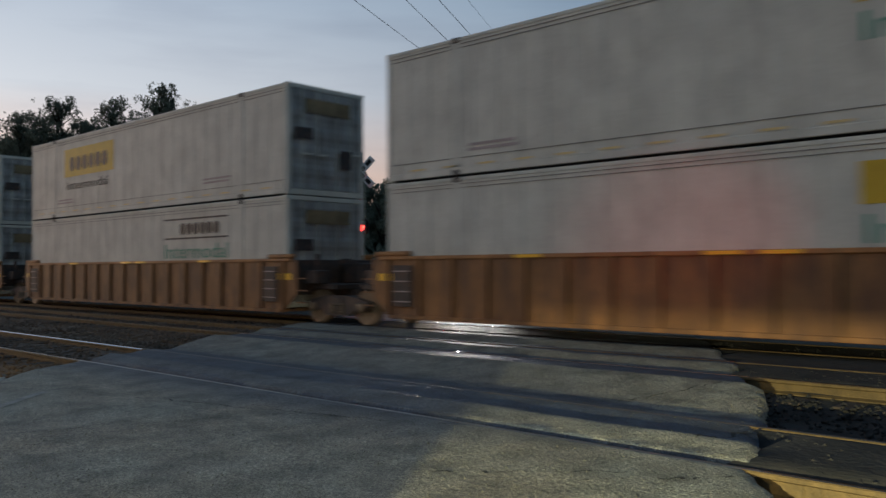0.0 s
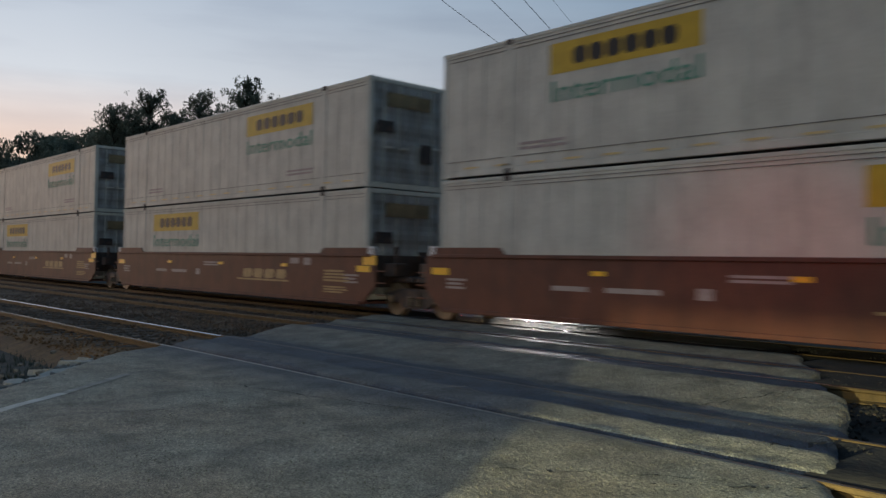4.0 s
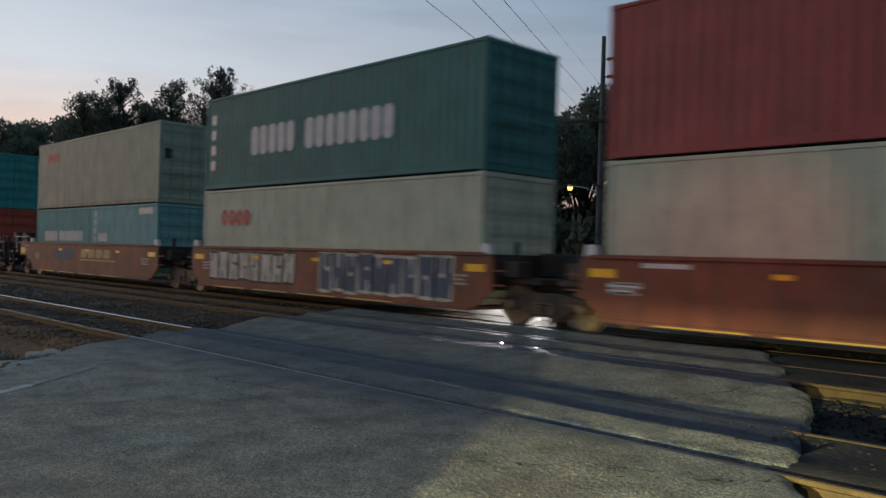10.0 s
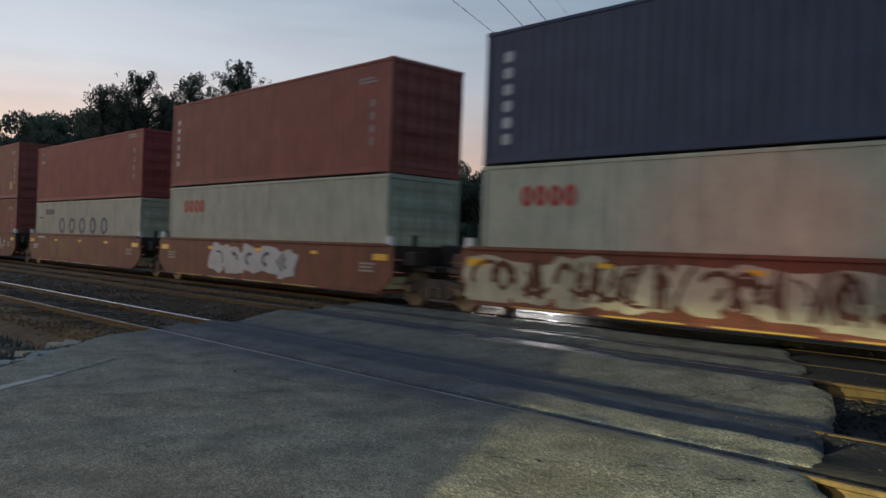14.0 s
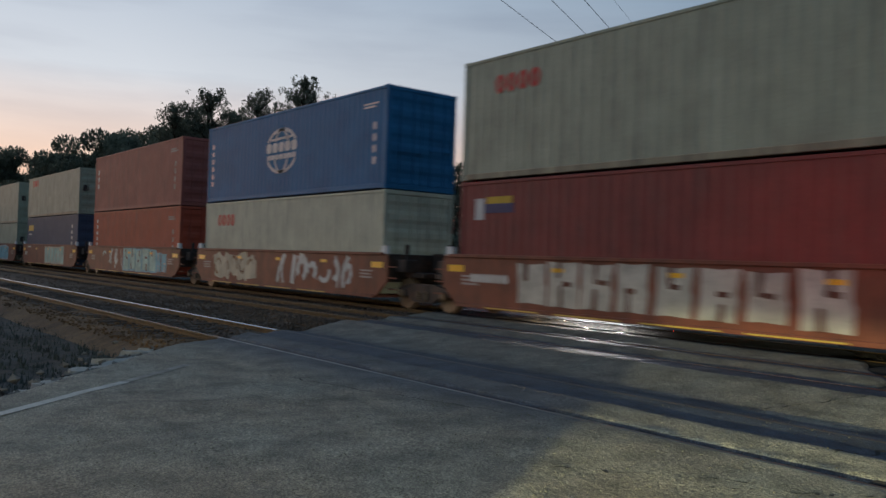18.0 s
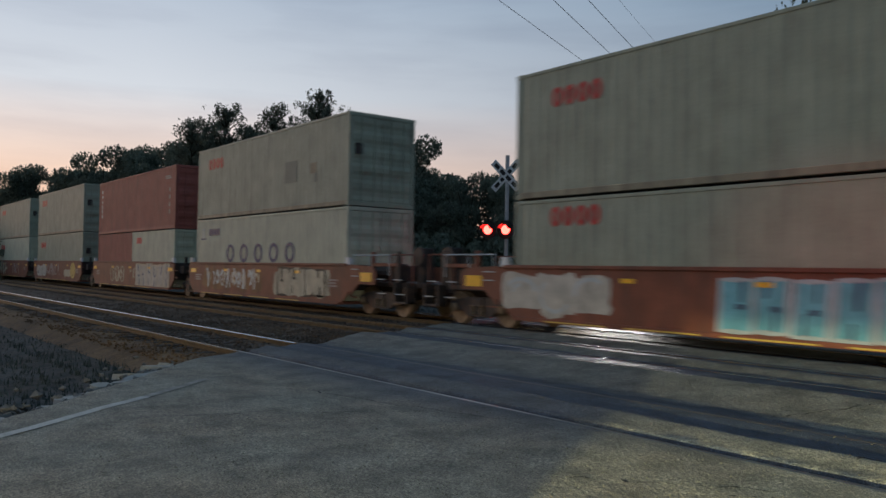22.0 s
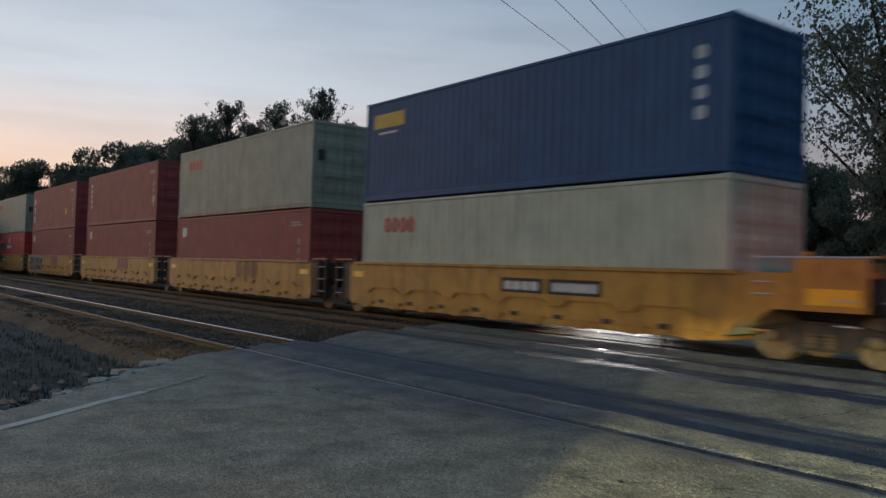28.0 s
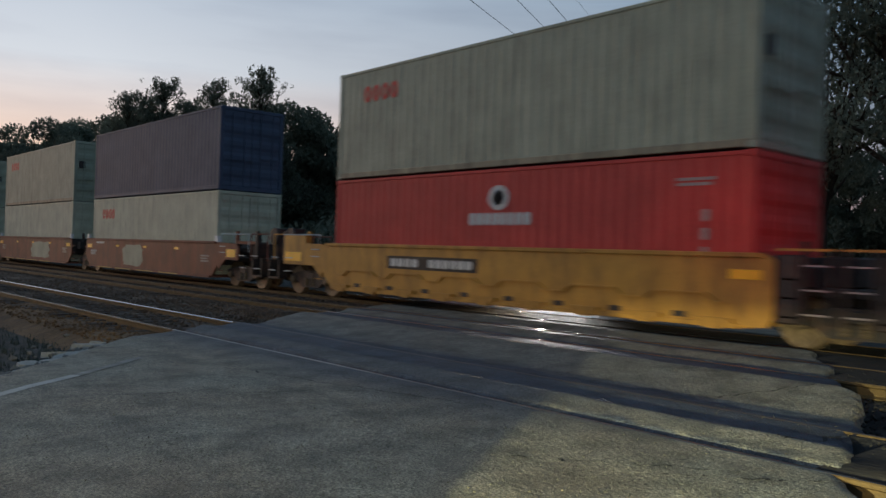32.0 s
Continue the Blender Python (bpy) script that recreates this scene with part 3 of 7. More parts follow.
def word_mesh(text, height, mat):
    k = ("word", text, height, mat.name)
    if k not in CACHE:
        cu = bpy.data.curves.new("word", "FONT")
        cu.body, cu.size, cu.extrude, cu.resolution_u = text, height * 1.38, 0.003, 2
        ob = bpy.data.objects.new("word", cu)
        CACHE[k] = bpy.data.meshes.new_from_object(ob)
        CACHE[k].materials.append(mat)
        bpy.data.objects.remove(ob)
    return CACHE[k]


def blocks(bm, x, z, w, h, n, y, slant=0.0):
    """A row of n plain rounded blocks standing for a trade name."""
    step = w / n
    for i in range(n):
        a, b = x + i * step + step * 0.09, x + (i + 1) * step - step * 0.09
        c = min(h, step) * 0.22
        pts = [(a + c, z), (b - c, z), (b, z + c), (b, z + h - c), (b - c, z + h), (a + c, z + h), (a, z + h - c), (a, z + c)]
        prism(bm, [(px + slant * (pz - z), pz) for px, pz in pts], y, y + 0.006)


def ring(bm, cx, cz, rx, rz, gap, y, thick=0.42):
    """One plain letter-like ring, open at one side if gap is above 0."""
    m = 20
    a = [gap / 2 + (2 * math.pi - gap) * k / m for k in range(m + 1)]
    pts = [(cx + rx * math.cos(q), cz + rz * math.sin(q)) for q in a]
    pts += [(cx + rx * (1 - thick) * math.cos(q), cz + rz * (1 - thick * rx / rz * 0.8) * math.sin(q)) for q in a[::-1]]
    prism(bm, pts, y, y + 0.006)


def ribbon(bm, pts, t, y):
    """A flat sprayed line of uneven breadth through points."""
    left, right = [], []
    for k, (px, pz) in enumerate(pts):
        a, b = pts[max(0, k - 1)], pts[min(len(pts) - 1, k + 1)]
        d = Vector((b[0] - a[0], b[1] - a[1]))
        d = d.normalized() if d.length > 1e-6 else Vector((1, 0))
        w = t / 2 * (0.7 + 0.6 * abs(math.sin(1.7 * k + px * 3)))
        left.append(bm.verts.new((px - d.y * w, y, pz + d.x * w)))
        right.append(bm.verts.new((px + d.y * w, y, pz - d.x * w)))
    for k in range(len(pts) - 1):
        bm.faces.new((left[k], left[k + 1], right[k + 1], right[k]))


def scrawl(parent, mat, x, z, w, h, y, seed, fat=0.10):
    """Sprayed loops, hooks and slashes that run into one another, one object a stroke."""
    rnd = random.Random(seed)
    n = max(3, int(w / (h * 0.62)))
    lay = 0
    for i in range(n):
        cx, cz = x + w * (i + 0.5) / n, z + h / 2
        for _ in range(rnd.randint(1, 3)):
            lay += 1
            t = fat * rnd.uniform(0.5, 1.5)
            if rnd.random() < 0.5:
                ax, az, bx, bz = [rnd.uniform(-0.5, 0.5) for _ in range(4)]
                az, bz = -0.48 * math.copysign(1, bz + 0.01), 0.48 * math.copysign(1, bz + 0.01)
                bow = rnd.uniform(-0.25, 0.25)
                pts = []
                for k in range(9):
                    u = k / 8
                    pts.append((cx + (ax + (bx - ax) * u + bow * math.sin(math.pi * u)) * w / n, cz + (az + (bz - az) * u) * h * 0.95))
            else:
                r, a0, span = rnd.uniform(0.25, 0.48), rnd.uniform(0, 6.3), rnd.uniform(2.0, 5.2) * rnd.choice((-1, 1))
                e = rnd.uniform(0.55, 1.2)
                pts = [(cx + r * e * math.cos(a0 + span * k / 11) * w / n * 1.2, cz + r * (1 - 0.03 * k) * math.sin(a0 + span * k / 11) * h) for k in range(12)]
            make("graffiti_stroke", mat, parent, lambda bm: ribbon(bm, pts, t, y - 0.0006 * (lay % 9)))


def strokes(parent, mat, x, z, w, h, n, y, seed, fat=0.2):
    """Thick sprayed strokes that spell nothing: bowed slashes and hooks, one object each."""
    rnd = random.Random(seed)
    step = w / n
    lay = 0
    for i in range(n):
        a = x + i * step
        for q in range(3):
            lay += 1
            if q < 2:
                u0, u1, bow = rnd.uniform(0.05, 0.9), rnd.uniform(0.05, 0.9), rnd.uniform(-0.35, 0.35)
                pts = [(a + step * (u0 + (u1 - u0) * k / 8 + bow * math.sin(math.pi * k / 8)), z + h * (0.04 + 0.92 * k / 8)) for k in range(9)]
            else:
                v, amp, ph = rnd.uniform(0.15, 0.85), rnd.uniform(0.1, 0.3), rnd.uniform(0, 6.3)
                pts = [(a + step * (-0.05 + 1.1 * k / 8), min(z + h, max(z, z + h * (v + amp * math.sin(ph + 3.5 * k / 8))))) for k in range(9)]
            make("graffiti_stroke", mat, parent, lambda bm: ribbon(bm, pts, fat * rnd.uniform(0.7, 1.2), y - 0.0005 * (lay % 8)))


def bubble(parent, mat, x, z, w, h, n, y, seed, ink=None):
    """Fat sprayed letters that overlap in an uneven row, each with a drawn line or two on it."""
    rnd = random.Random(seed)
    step = w / n
    for i in range(n):
        cx, cz = x + (i + 0.5) * step, z + h / 2 + rnd.uniform(-0.06, 0.06) * h
        rx, rz = step * rnd.uniform(0.54, 0.68), h / 2 * rnd.uniform(0.8, 1.02)
        lean, k0 = rnd.uniform(-0.22, 0.22), rnd.uniform(0, 50)
        pts = []
        for k in range(30):
            a = 2 * math.pi * k / 30
            ca, sa = math.cos(a), math.sin(a)
            u, v = math.copysign(abs(ca) ** 0.55, ca), math.copysign(abs(sa) ** 0.5, sa)
            g = 0.94 + 0.30 * noise.noise((u * 1.6 + k0, v * 1.6, 3)) + 0.10 * noise.noise((u * 5 + k0, v * 5, 8))
            pts.append((cx + rx * u * g + lean * rz * v, min(z + h * 1.03, max(z - 0.03, cz + rz * v * g))))
        make("graffiti_letter", mat, parent, lambda bm: prism(bm, pts, y - 0.001 * (i % 3), y + 0.004))
        if ink:
            for _ in range(rnd.randint(1, 2)):
                a0, span, r = rnd.uniform(0, 6.3), rnd.uniform(1.2, 3.6), rnd.uniform(0.35, 0.75)
                line = [(cx + rx * r * math.cos(a0 + span * k / 9) + lean * 0.2, cz + rz * r * math.sin(a0 + span * k / 9)) for k in range(10)]
                make("graffiti_stroke", ink, parent, lambda bm: ribbon(bm, line, rnd.uniform(0.05, 0.10), y - 0.006))


def fat(parent, mat, x, z, w, h, n, y, seed, ink, edge=None):
    """A tight row of tall slanted sprayed blocks, notched from above and below, over an optional outline."""
    rnd = random.Random(seed)
    step = w / n
    for i in range(n):
        a, wide, lean = x + i * step, step * rnd.uniform(0.80, 0.96), rnd.uniform(-0.10, 0.22)
        lo, hi = z + h * rnd.uniform(0.0, 0.07), z + h * rnd.uniform(0.90, 1.0)
        tall = hi - lo

        def skew(pts):
            return [(a + wide * u + lean * tall * (v - 0.5) * 0.4, lo + tall * v) for u, v in pts]
        if edge:
            make("graffiti_outline", edge, parent, lambda bm: prism(bm, skew([(-0.10, -0.05), (0.5, -0.08), (1.10, -0.05), (1.12, 1.04), (0.45, 1.08), (-0.08, 1.05)]), y - 0.002, y + 0.004))
        make("graffiti_letter", mat, parent, lambda bm: prism(bm, skew([(0.02, 0.0), (0.35, 0.03), (0.97, 0.0), (1.0, 0.42), (0.94, 0.55), (0.99, 1.0), (0.5, 0.97), (0.0, 1.0), (0.05, 0.5)]), y - 0.005, y - 0.002))
        for q in range(rnd.randint(1, 2)):
            u, wd, dp = rnd.uniform(0.22, 0.62), rnd.uniform(0.10, 0.2), rnd.uniform(0.28, 0.5)
            base, tip = (0.0, dp) if (q + i) % 2 else (1.0, 1.0 - dp)
            make("graffiti_notch", ink, parent, lambda bm: prism(bm, skew([(u, base), (u + wd, base), (u + wd * 0.8, tip), (u + wd * 0.1, tip)]), y - 0.008, y - 0.005))
        if rnd.random() < 0.55:
            u, v = rnd.uniform(0.25, 0.55), rnd.uniform(0.4, 0.6)
            make("graffiti_notch", ink, parent, lambda bm: prism(bm, skew([(u, v), (u + 0.3, v - 0.03), (u + 0.32, v + 0.08), (u + 0.02, v + 0.1)]), y - 0.010, y - 0.0075))


def blob(bm, x, z, w, h, y, seed):
    """One sprayed patch with a ragged, lumpy edge."""
    rnd = random.Random(seed)
    n, pts = 64, []
    for i in range(n):
        a = 2 * math.pi * i / n
        ca, sa = math.cos(a), math.sin(a)
        px, pz = math.copysign(abs(ca) ** 0.35, ca), math.copysign(abs(sa) ** 0.35, sa)
        s = 0.93 + 0.20 * noise.noise((px * 2.6 + seed * 7, pz * 2.2, 5)) + 0.13 * noise.noise((px * 8 + seed, pz * 6, 8))
        pts.append((x + w / 2 + w / 2 * px * s, z + h / 2 + h / 2 * pz * min(1.0, s)))
    prism(bm, pts, y, y + 0.004)


def mark(parent, spec, y):
    """spec: kind, x, z, width, height, material and a number or word."""
    kind, x, z, w, h, mat, *rest = spec
    if kind == "panel":
        return make("sign_panel", mat, parent, lambda bm: slab(bm, x, x + w, z, z + h, y, 0.006))
    if kind == "blocks":
        for i in range(rest[0]):
            make("letter_block", mat, parent, lambda bm: blocks(bm, x + w * i / rest[0], z, w / rest[0], h, 1, y - 0.005, 0.18 if len(rest) > 1 else 0.0))
        return None
    if kind == "rings":
        for i in range(rest[0]):
            step = w / rest[0]
            make("letter_ring", mat, parent, lambda bm: ring(bm, x + (i + 0.5) * step, z + h / 2, min(step * 0.42, h / 2), h / 2, 0.02, y - 0.005, rest[1] if len(rest) > 1 else 0.42))
        return None
    if kind == "bars":
        rnd = random.Random(int(x * 100) + rest[0])
        for i in range(rest[0]):
            zz, wide = z + h * (1 - (i + 1) / rest[0]), w * rnd.uniform(0.7, 1.0)
            make("stencil", mat, parent, lambda bm: slab(bm, x, x + wide, zz, zz + h / rest[0] * 0.6, y - 0.004, 0.004))
        return None
    if kind == "column":
        for i in range(rest[0]):
            zz = z + h * i / rest[0]
            make("stencil", mat, parent, lambda bm: blocks(bm, x, zz, w * 0.62, h / rest[0] * 0.66, 1, y - 0.004))
        return None
    if kind == "word":
        me = word_mesh(rest[0], h, mat)
        ob = part("lettering", me, None, parent)
        wide = max(v.co.x for v in me.vertices)
        ob.matrix_basis = Matrix.Translation((x, y - 0.008, z)) @ Matrix.Rotation(radians(90), 4, "X") @ Matrix.Diagonal((w / wide, 1, 1, 1))
        return ob
    if kind == "scrawl":
        return scrawl(parent, mat, x, z, w, h, y - 0.008, rest[0], rest[1] if len(rest) > 1 else 0.1)
    if kind == "strokes":
        return strokes(parent, mat, x, z, w, h, rest[0], y - 0.008, rest[1], rest[2] if len(rest) > 2 else 0.2)
    if kind == "bubble":
        return bubble(parent, mat, x, z, w, h, rest[0], y - 0.004, rest[1], rest[2] if len(rest) > 2 else None)
    if kind == "fat":
        return fat(parent, mat, x, z, w, h, rest[0], y - 0.002, rest[1], rest[2], rest[3] if len(rest) > 3 else None)
    if kind == "blob":
        return make("graffiti", mat, parent, lambda bm: blob(bm, x, z, w, h, y - 0.003, rest[0]), "sprayed graffiti patch")
    if kind == "disc":
        def disc(bm):
            pts = [(x + w / 2 + w / 2 * math.cos(2 * math.pi * i / 20), z + h / 2 + h / 2 * math.sin(2 * math.pi * i / 20)) for i in range(20)]
            prism(bm, pts, y - 0.005, y)
        return make("emblem", mat, parent, disc)
    if kind == "globe":
        def globe(bm):
            cx, cz, r = x + w / 2, z + h / 2, h / 2
            def band(pts, t):
                for (ax, az), (bx, bz) in zip(pts, pts[1:]):
                    d = Vector((bx - ax, bz - az)).normalized() * t / 2
                    prism(bm, [(ax - d.y, az + d.x), (ax + d.y, az - d.x), (bx + d.y, bz - d.x), (bx - d.y, bz + d.x)], y - 0.005, y)
            for lo, hi in ((0.45, 2.69), (3.59, 5.83)):
                for k in (1.0, 0.45):
                    band([(cx + k * w / 2 * math.cos(a), cz + r * math.sin(a)) for a in [lo + (hi - lo) * i / 12 for i in range(13)]], 0.10)
            band([(cx - 0.72 * w / 2, cz + 0.55 * r), (cx + 0.72 * w / 2, cz + 0.6 * r)], 0.08)
            blocks(bm, cx - w / 2 * 1.02, cz - 0.03 * h, w * 1.02, 0.23 * h, 5, y - 0.007)
            blocks(bm, cx - w / 2 * 0.95, cz - 0.2 * h, w * 0.95, 0.12 * h, 7, y - 0.007)
        return make("emblem", mat, parent, globe)


def corrugated(bm, x0, x1, z0, z1, y, depth, pitch=0.279):
    """A folded steel wall between two posts, seen along y."""
    n = max(1, round((x1 - x0) / pitch))
    p = (x1 - x0) / n
    line = [(x0, y)]
    for i in range(n):
        a = x0 + i * p
        line += [(a + 0.13 * p, y), (a + 0.38 * p, y + depth), (a + 0.63 * p, y + depth), (a + 0.88 * p, y)]
    line.append((x1, y))
    lo = [bm.verts.new((x, yy, z0)) for x, yy in line]
    hi = [bm.verts.new((x, yy, z1)) for x, yy in line]
    for i in range(len(line) - 1):
        bm.faces.new((lo[i], lo[i + 1], hi[i + 1], hi[i]))


def flat_ribbed(bm, x0, x1, z0, z1, y, depth, pitch=0.61):
    """A smooth plate wall with shallow upright seams."""
    n = max(1, round((x1 - x0) / pitch))
    p = (x1 - x0) / n
    line = []
    for i in range(n):
        a = x0 + i * p
        line += [(a, y), (a + p - 0.034, y), (a + p - 0.026, y + depth), (a + p - 0.008, y + depth)]
    line.append((x1, y))
    lo = [bm.verts.new((x, yy, z0)) for x, yy in line]
    hi = [bm.verts.new((x, yy, z1)) for x, yy in line]
    for i in range(len(line) - 1):
        bm.faces.new((lo[i], lo[i + 1], hi[i + 1], hi[i]))


def container(length, mat, label, marks=(), doors_front=True, domestic=False, h=BOX_H):
    """A box with its back lower near corner at the origin; the near side looks along -y."""
    w = 2.59 if domestic else 2.438
    yo = -0.076 if domestic else 0.0
    key = (length, domestic, h)
    box_ob = tagged(new("shipping_container"), label, "container", "stacked containers of the train")
    post, top, low = 0.13, 0.09, 0.16
    wall = flat_ribbed if domestic else corrugated
    dep = 0.012 if domestic else 0.020

    def near(bm):
        wall(bm, post, length - post, low, h - top, yo + 0.012, dep)

    def far(bm):
        wall(bm, post, length - post, low, h - top, yo + w - 0.012, -dep)
    shared("side_panel", key + (0,), mat, box_ob, near)
    shared("side_panel", key + (1,), mat, box_ob, far)
    shared("roof", key, mat, box_ob, lambda bm: box(bm, 0.06, length - 0.06, yo + 0.05, yo + w - 0.05, h - 0.06, h - 0.008))
    shared("floor", key, STEEL_DARK, box_ob, lambda bm: box(bm, 0.05, length - 0.05, yo + 0.05, yo + w - 0.05, 0.015, 0.15))
    for y0, y1 in ((0.0, 0.06), (w - 0.06, w)):
        shared("top_rail", key + (y0,), mat, box_ob, lambda bm: box(bm, post, length - post, yo + y0, yo + y1, h - top, h - (0.012 if y0 == 0 else -0.008), 0.012))
        shared("bottom_rail", key + (y0,), GREY_RAIL if mat is GREY else CREAM_RAIL if mat is CREAM else mat, box_ob, lambda bm: box(bm, post, length - post, yo + y0, yo + y1, 0.02 if y0 == 0 else -0.020, low, 0.012))
        for x0 in (0.0, length - post):
            shared("corner_post", key + (x0, y0), mat, box_ob, lambda bm: box(bm, x0, x0 + post, yo + (0 if y0 == 0 else w - post), yo + (post if y0 == 0 else w), 0.11, h - 0.11, 0.02))
    cast = mat if not domestic else STEEL_DARK
    spots = [0.0, length - 0.178]
    if domestic:
        spots += [1.98, length - 1.98 - 0.178]
    for x0 in spots:
        inner = domestic and 1.0 < x0 < length - 1.5
        for y0 in (-0.006, w - 0.162 + 0.006):
            for z0 in (0.0, h - 0.118):
                shared("corner_casting", key + (x0, y0, z0), cast if inner else mat, box_ob, lambda bm: box(bm, x0, x0 + 0.178, yo + y0 - (0.012 if inner else 0.0), yo + y0 + 0.162, z0, z0 + 0.118, 0.01))
        if inner:
            shared("stacking_post", key + (x0,), mat, box_ob, lambda bm: box(bm, x0 - 0.02, x0 + 0.2, yo - 0.004, yo + 0.05, 0.12, h - 0.12, 0.006))
    if domestic:
        for k, zs in enumerate((0.36, h - 0.155, h - 0.235)):
            shared("seam", key + (k,), SEAM, box_ob, lambda bm: box(bm, post + 0.05, length - post - 0.05, yo - 0.001, yo + 0.02, zs, zs + 0.011))
        for k in range(16):
            shared("reflective_tape", key, TAPE, box_ob, lambda bm: slab(bm, 0, 0.42, 0.185, 0.225, yo - 0.004, 0.006), at=(0.75 + k * 0.95, 0, 0))
        shared("door_plate", key + (0,), PLATE, box_ob, lambda bm: box(bm, length + 0.034, length + 0.042, yo + 0.55, yo + 2.05, h - 0.72, h - 0.36), "faded yellow plate across the doors")
        shared("door_plate", key + (1,), STEEL_DARK, box_ob, lambda bm: box(bm, length + 0.034, length + 0.042, yo + 0.22, yo + 0.78, h - 1.42, h - 1.12), "small dark plate on the door")
        shared("door_plate", key + (2,), STEEL_DARK, box_ob, lambda bm: box(bm, length + 0.034, length + 0.042, yo + 1.7, yo + 2.1, 0.75, 1.25), "small dark plate on the door")
    # closed end
    xe, xd = (0.0, length) if doors_front else (length, 0.0)
    sgn = 1 if doors_front else -1

    def end_wall(bm):
        n = 8
        line = []
        y0, y1 = yo + post, yo + w - post
        p = (y1 - y0) / n
        for i in range(n):
            a = y0 + i * p
            line += [(a, 0.03), (a + 0.4 * p, 0.03), (a + 0.5 * p, 0.07), (a + 0.9 * p, 0.07)]
        line.append((y1, 0.03))
        lo = [bm.verts.new((xe + sgn * d, y, 0.12)) for y, d in line]
        hi = [bm.verts.new((xe + sgn * d, y, h - 0.08)) for y, d in line]
        for i in range(len(line) - 1):
            bm.faces.new((lo[i], lo[i + 1], hi[i + 1], hi[i]))
    shared("end_wall", key + (doors_front,), mat, box_ob, end_wall)
    for z0, z1 in ((0.004, 0.15), (h - 0.12, h - 0.002)):
        for xx in (0.0, length - 0.1):
            shared("end_sill", key + (z0, xx), mat, box_ob, lambda bm: box(bm, xx, xx + 0.1, yo + post, yo + w - post, z0, z1, 0.012))
    # doors
    for k in range(2):
        y0 = yo + post + 0.01 + k * (w - 2 * post) / 2
        y1 = y0 + (w - 2 * post) / 2 - 0.02

        def leaf(bm):
            line, p = [(0.16, 0.02)], (h - 0.37) / 5
            for i in range(5):
                a = 0.2 + i * p
                line += [(a, 0.02), (a + 0.22 * p, 0.045), (a + 0.5 * p, 0.045), (a + 0.72 * p, 0.02)]
            line.append((h - 0.13, 0.02))
            lo = [bm.verts.new((xd - sgn * d, y0, z)) for z, d in line]
            hi = [bm.verts.new((xd - sgn * d, y1, z)) for z, d in line]
            for i in range(len(line) - 1):
                bm.faces.new((lo[i], lo[i + 1], hi[i + 1], hi[i]))
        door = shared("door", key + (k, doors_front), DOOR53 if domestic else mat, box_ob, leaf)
        for f in (0.28, 0.72):
            yy = y0 + (y1 - y0) * f
            shared("lock_rod", key + (k, f, doors_front), mat, door, lambda bm: tube(bm, (xd + sgn * 0.012, yy, 0.1), (xd + sgn * 0.012, yy, h - 0.1), 0.018, n=6))
            shared("lock_handle", key + (k, f, doors_front), mat, door, lambda bm: box(bm, *sorted((xd + sgn * 0.01, xd + sgn * 0.035)), yy - 0.02, yy + 0.32, 1.05 + 0.1 * k, 1.09 + 0.1 * k))
    if mat is GREY:
        shared("vent_plate", key, STEEL_DARK, box_ob, lambda bm: box(bm, length - 0.022, length + 0.02, yo + 0.22, yo + 0.5, h - 1.3, h - 0.95, 0.01), "small dark plate on the end")
    for s in marks:
        mark(box_ob, s, yo + (0.006 if domestic else 0.008))
    return box_ob


def wheel_profile(side):
    y = 0.47 if side == 0 else 1.97
    o = 1 if side == 0 else -1
    return [(y - o * 0.055, 0.10), (y - o * 0.055, 0.30), (y - o * 0.065, 0.34), (y - o * 0.07, 0.405), (y + o * 0.035, 0.42), (y + o * 0.045, 0.445), (y + o * 0.07, 0.445), (y + o * 0.07, 0.36), (y + o * 0.02, 0.30), (y + o * 0.03, 0.12)]


def lathe_y_up(bm, profile, cx, cy, n=10):
    """A turned shape round an upright axis: profile of (z, radius)."""
    rows = [[bm.verts.new((cx + r * math.cos(2 * math.pi * i / n), cy + r * math.sin(2 * math.pi * i / n), z)) for i in range(n)] for z, r in profile]
    for a, b in zip(rows, rows[1:]):
        for i in range(n):
            bm.faces.new((a[i], a[(i + 1) % n], b[(i + 1) % n], b[i]))
    bm.faces.new(rows[0])
    bm.faces.new(rows[-1][::-1])


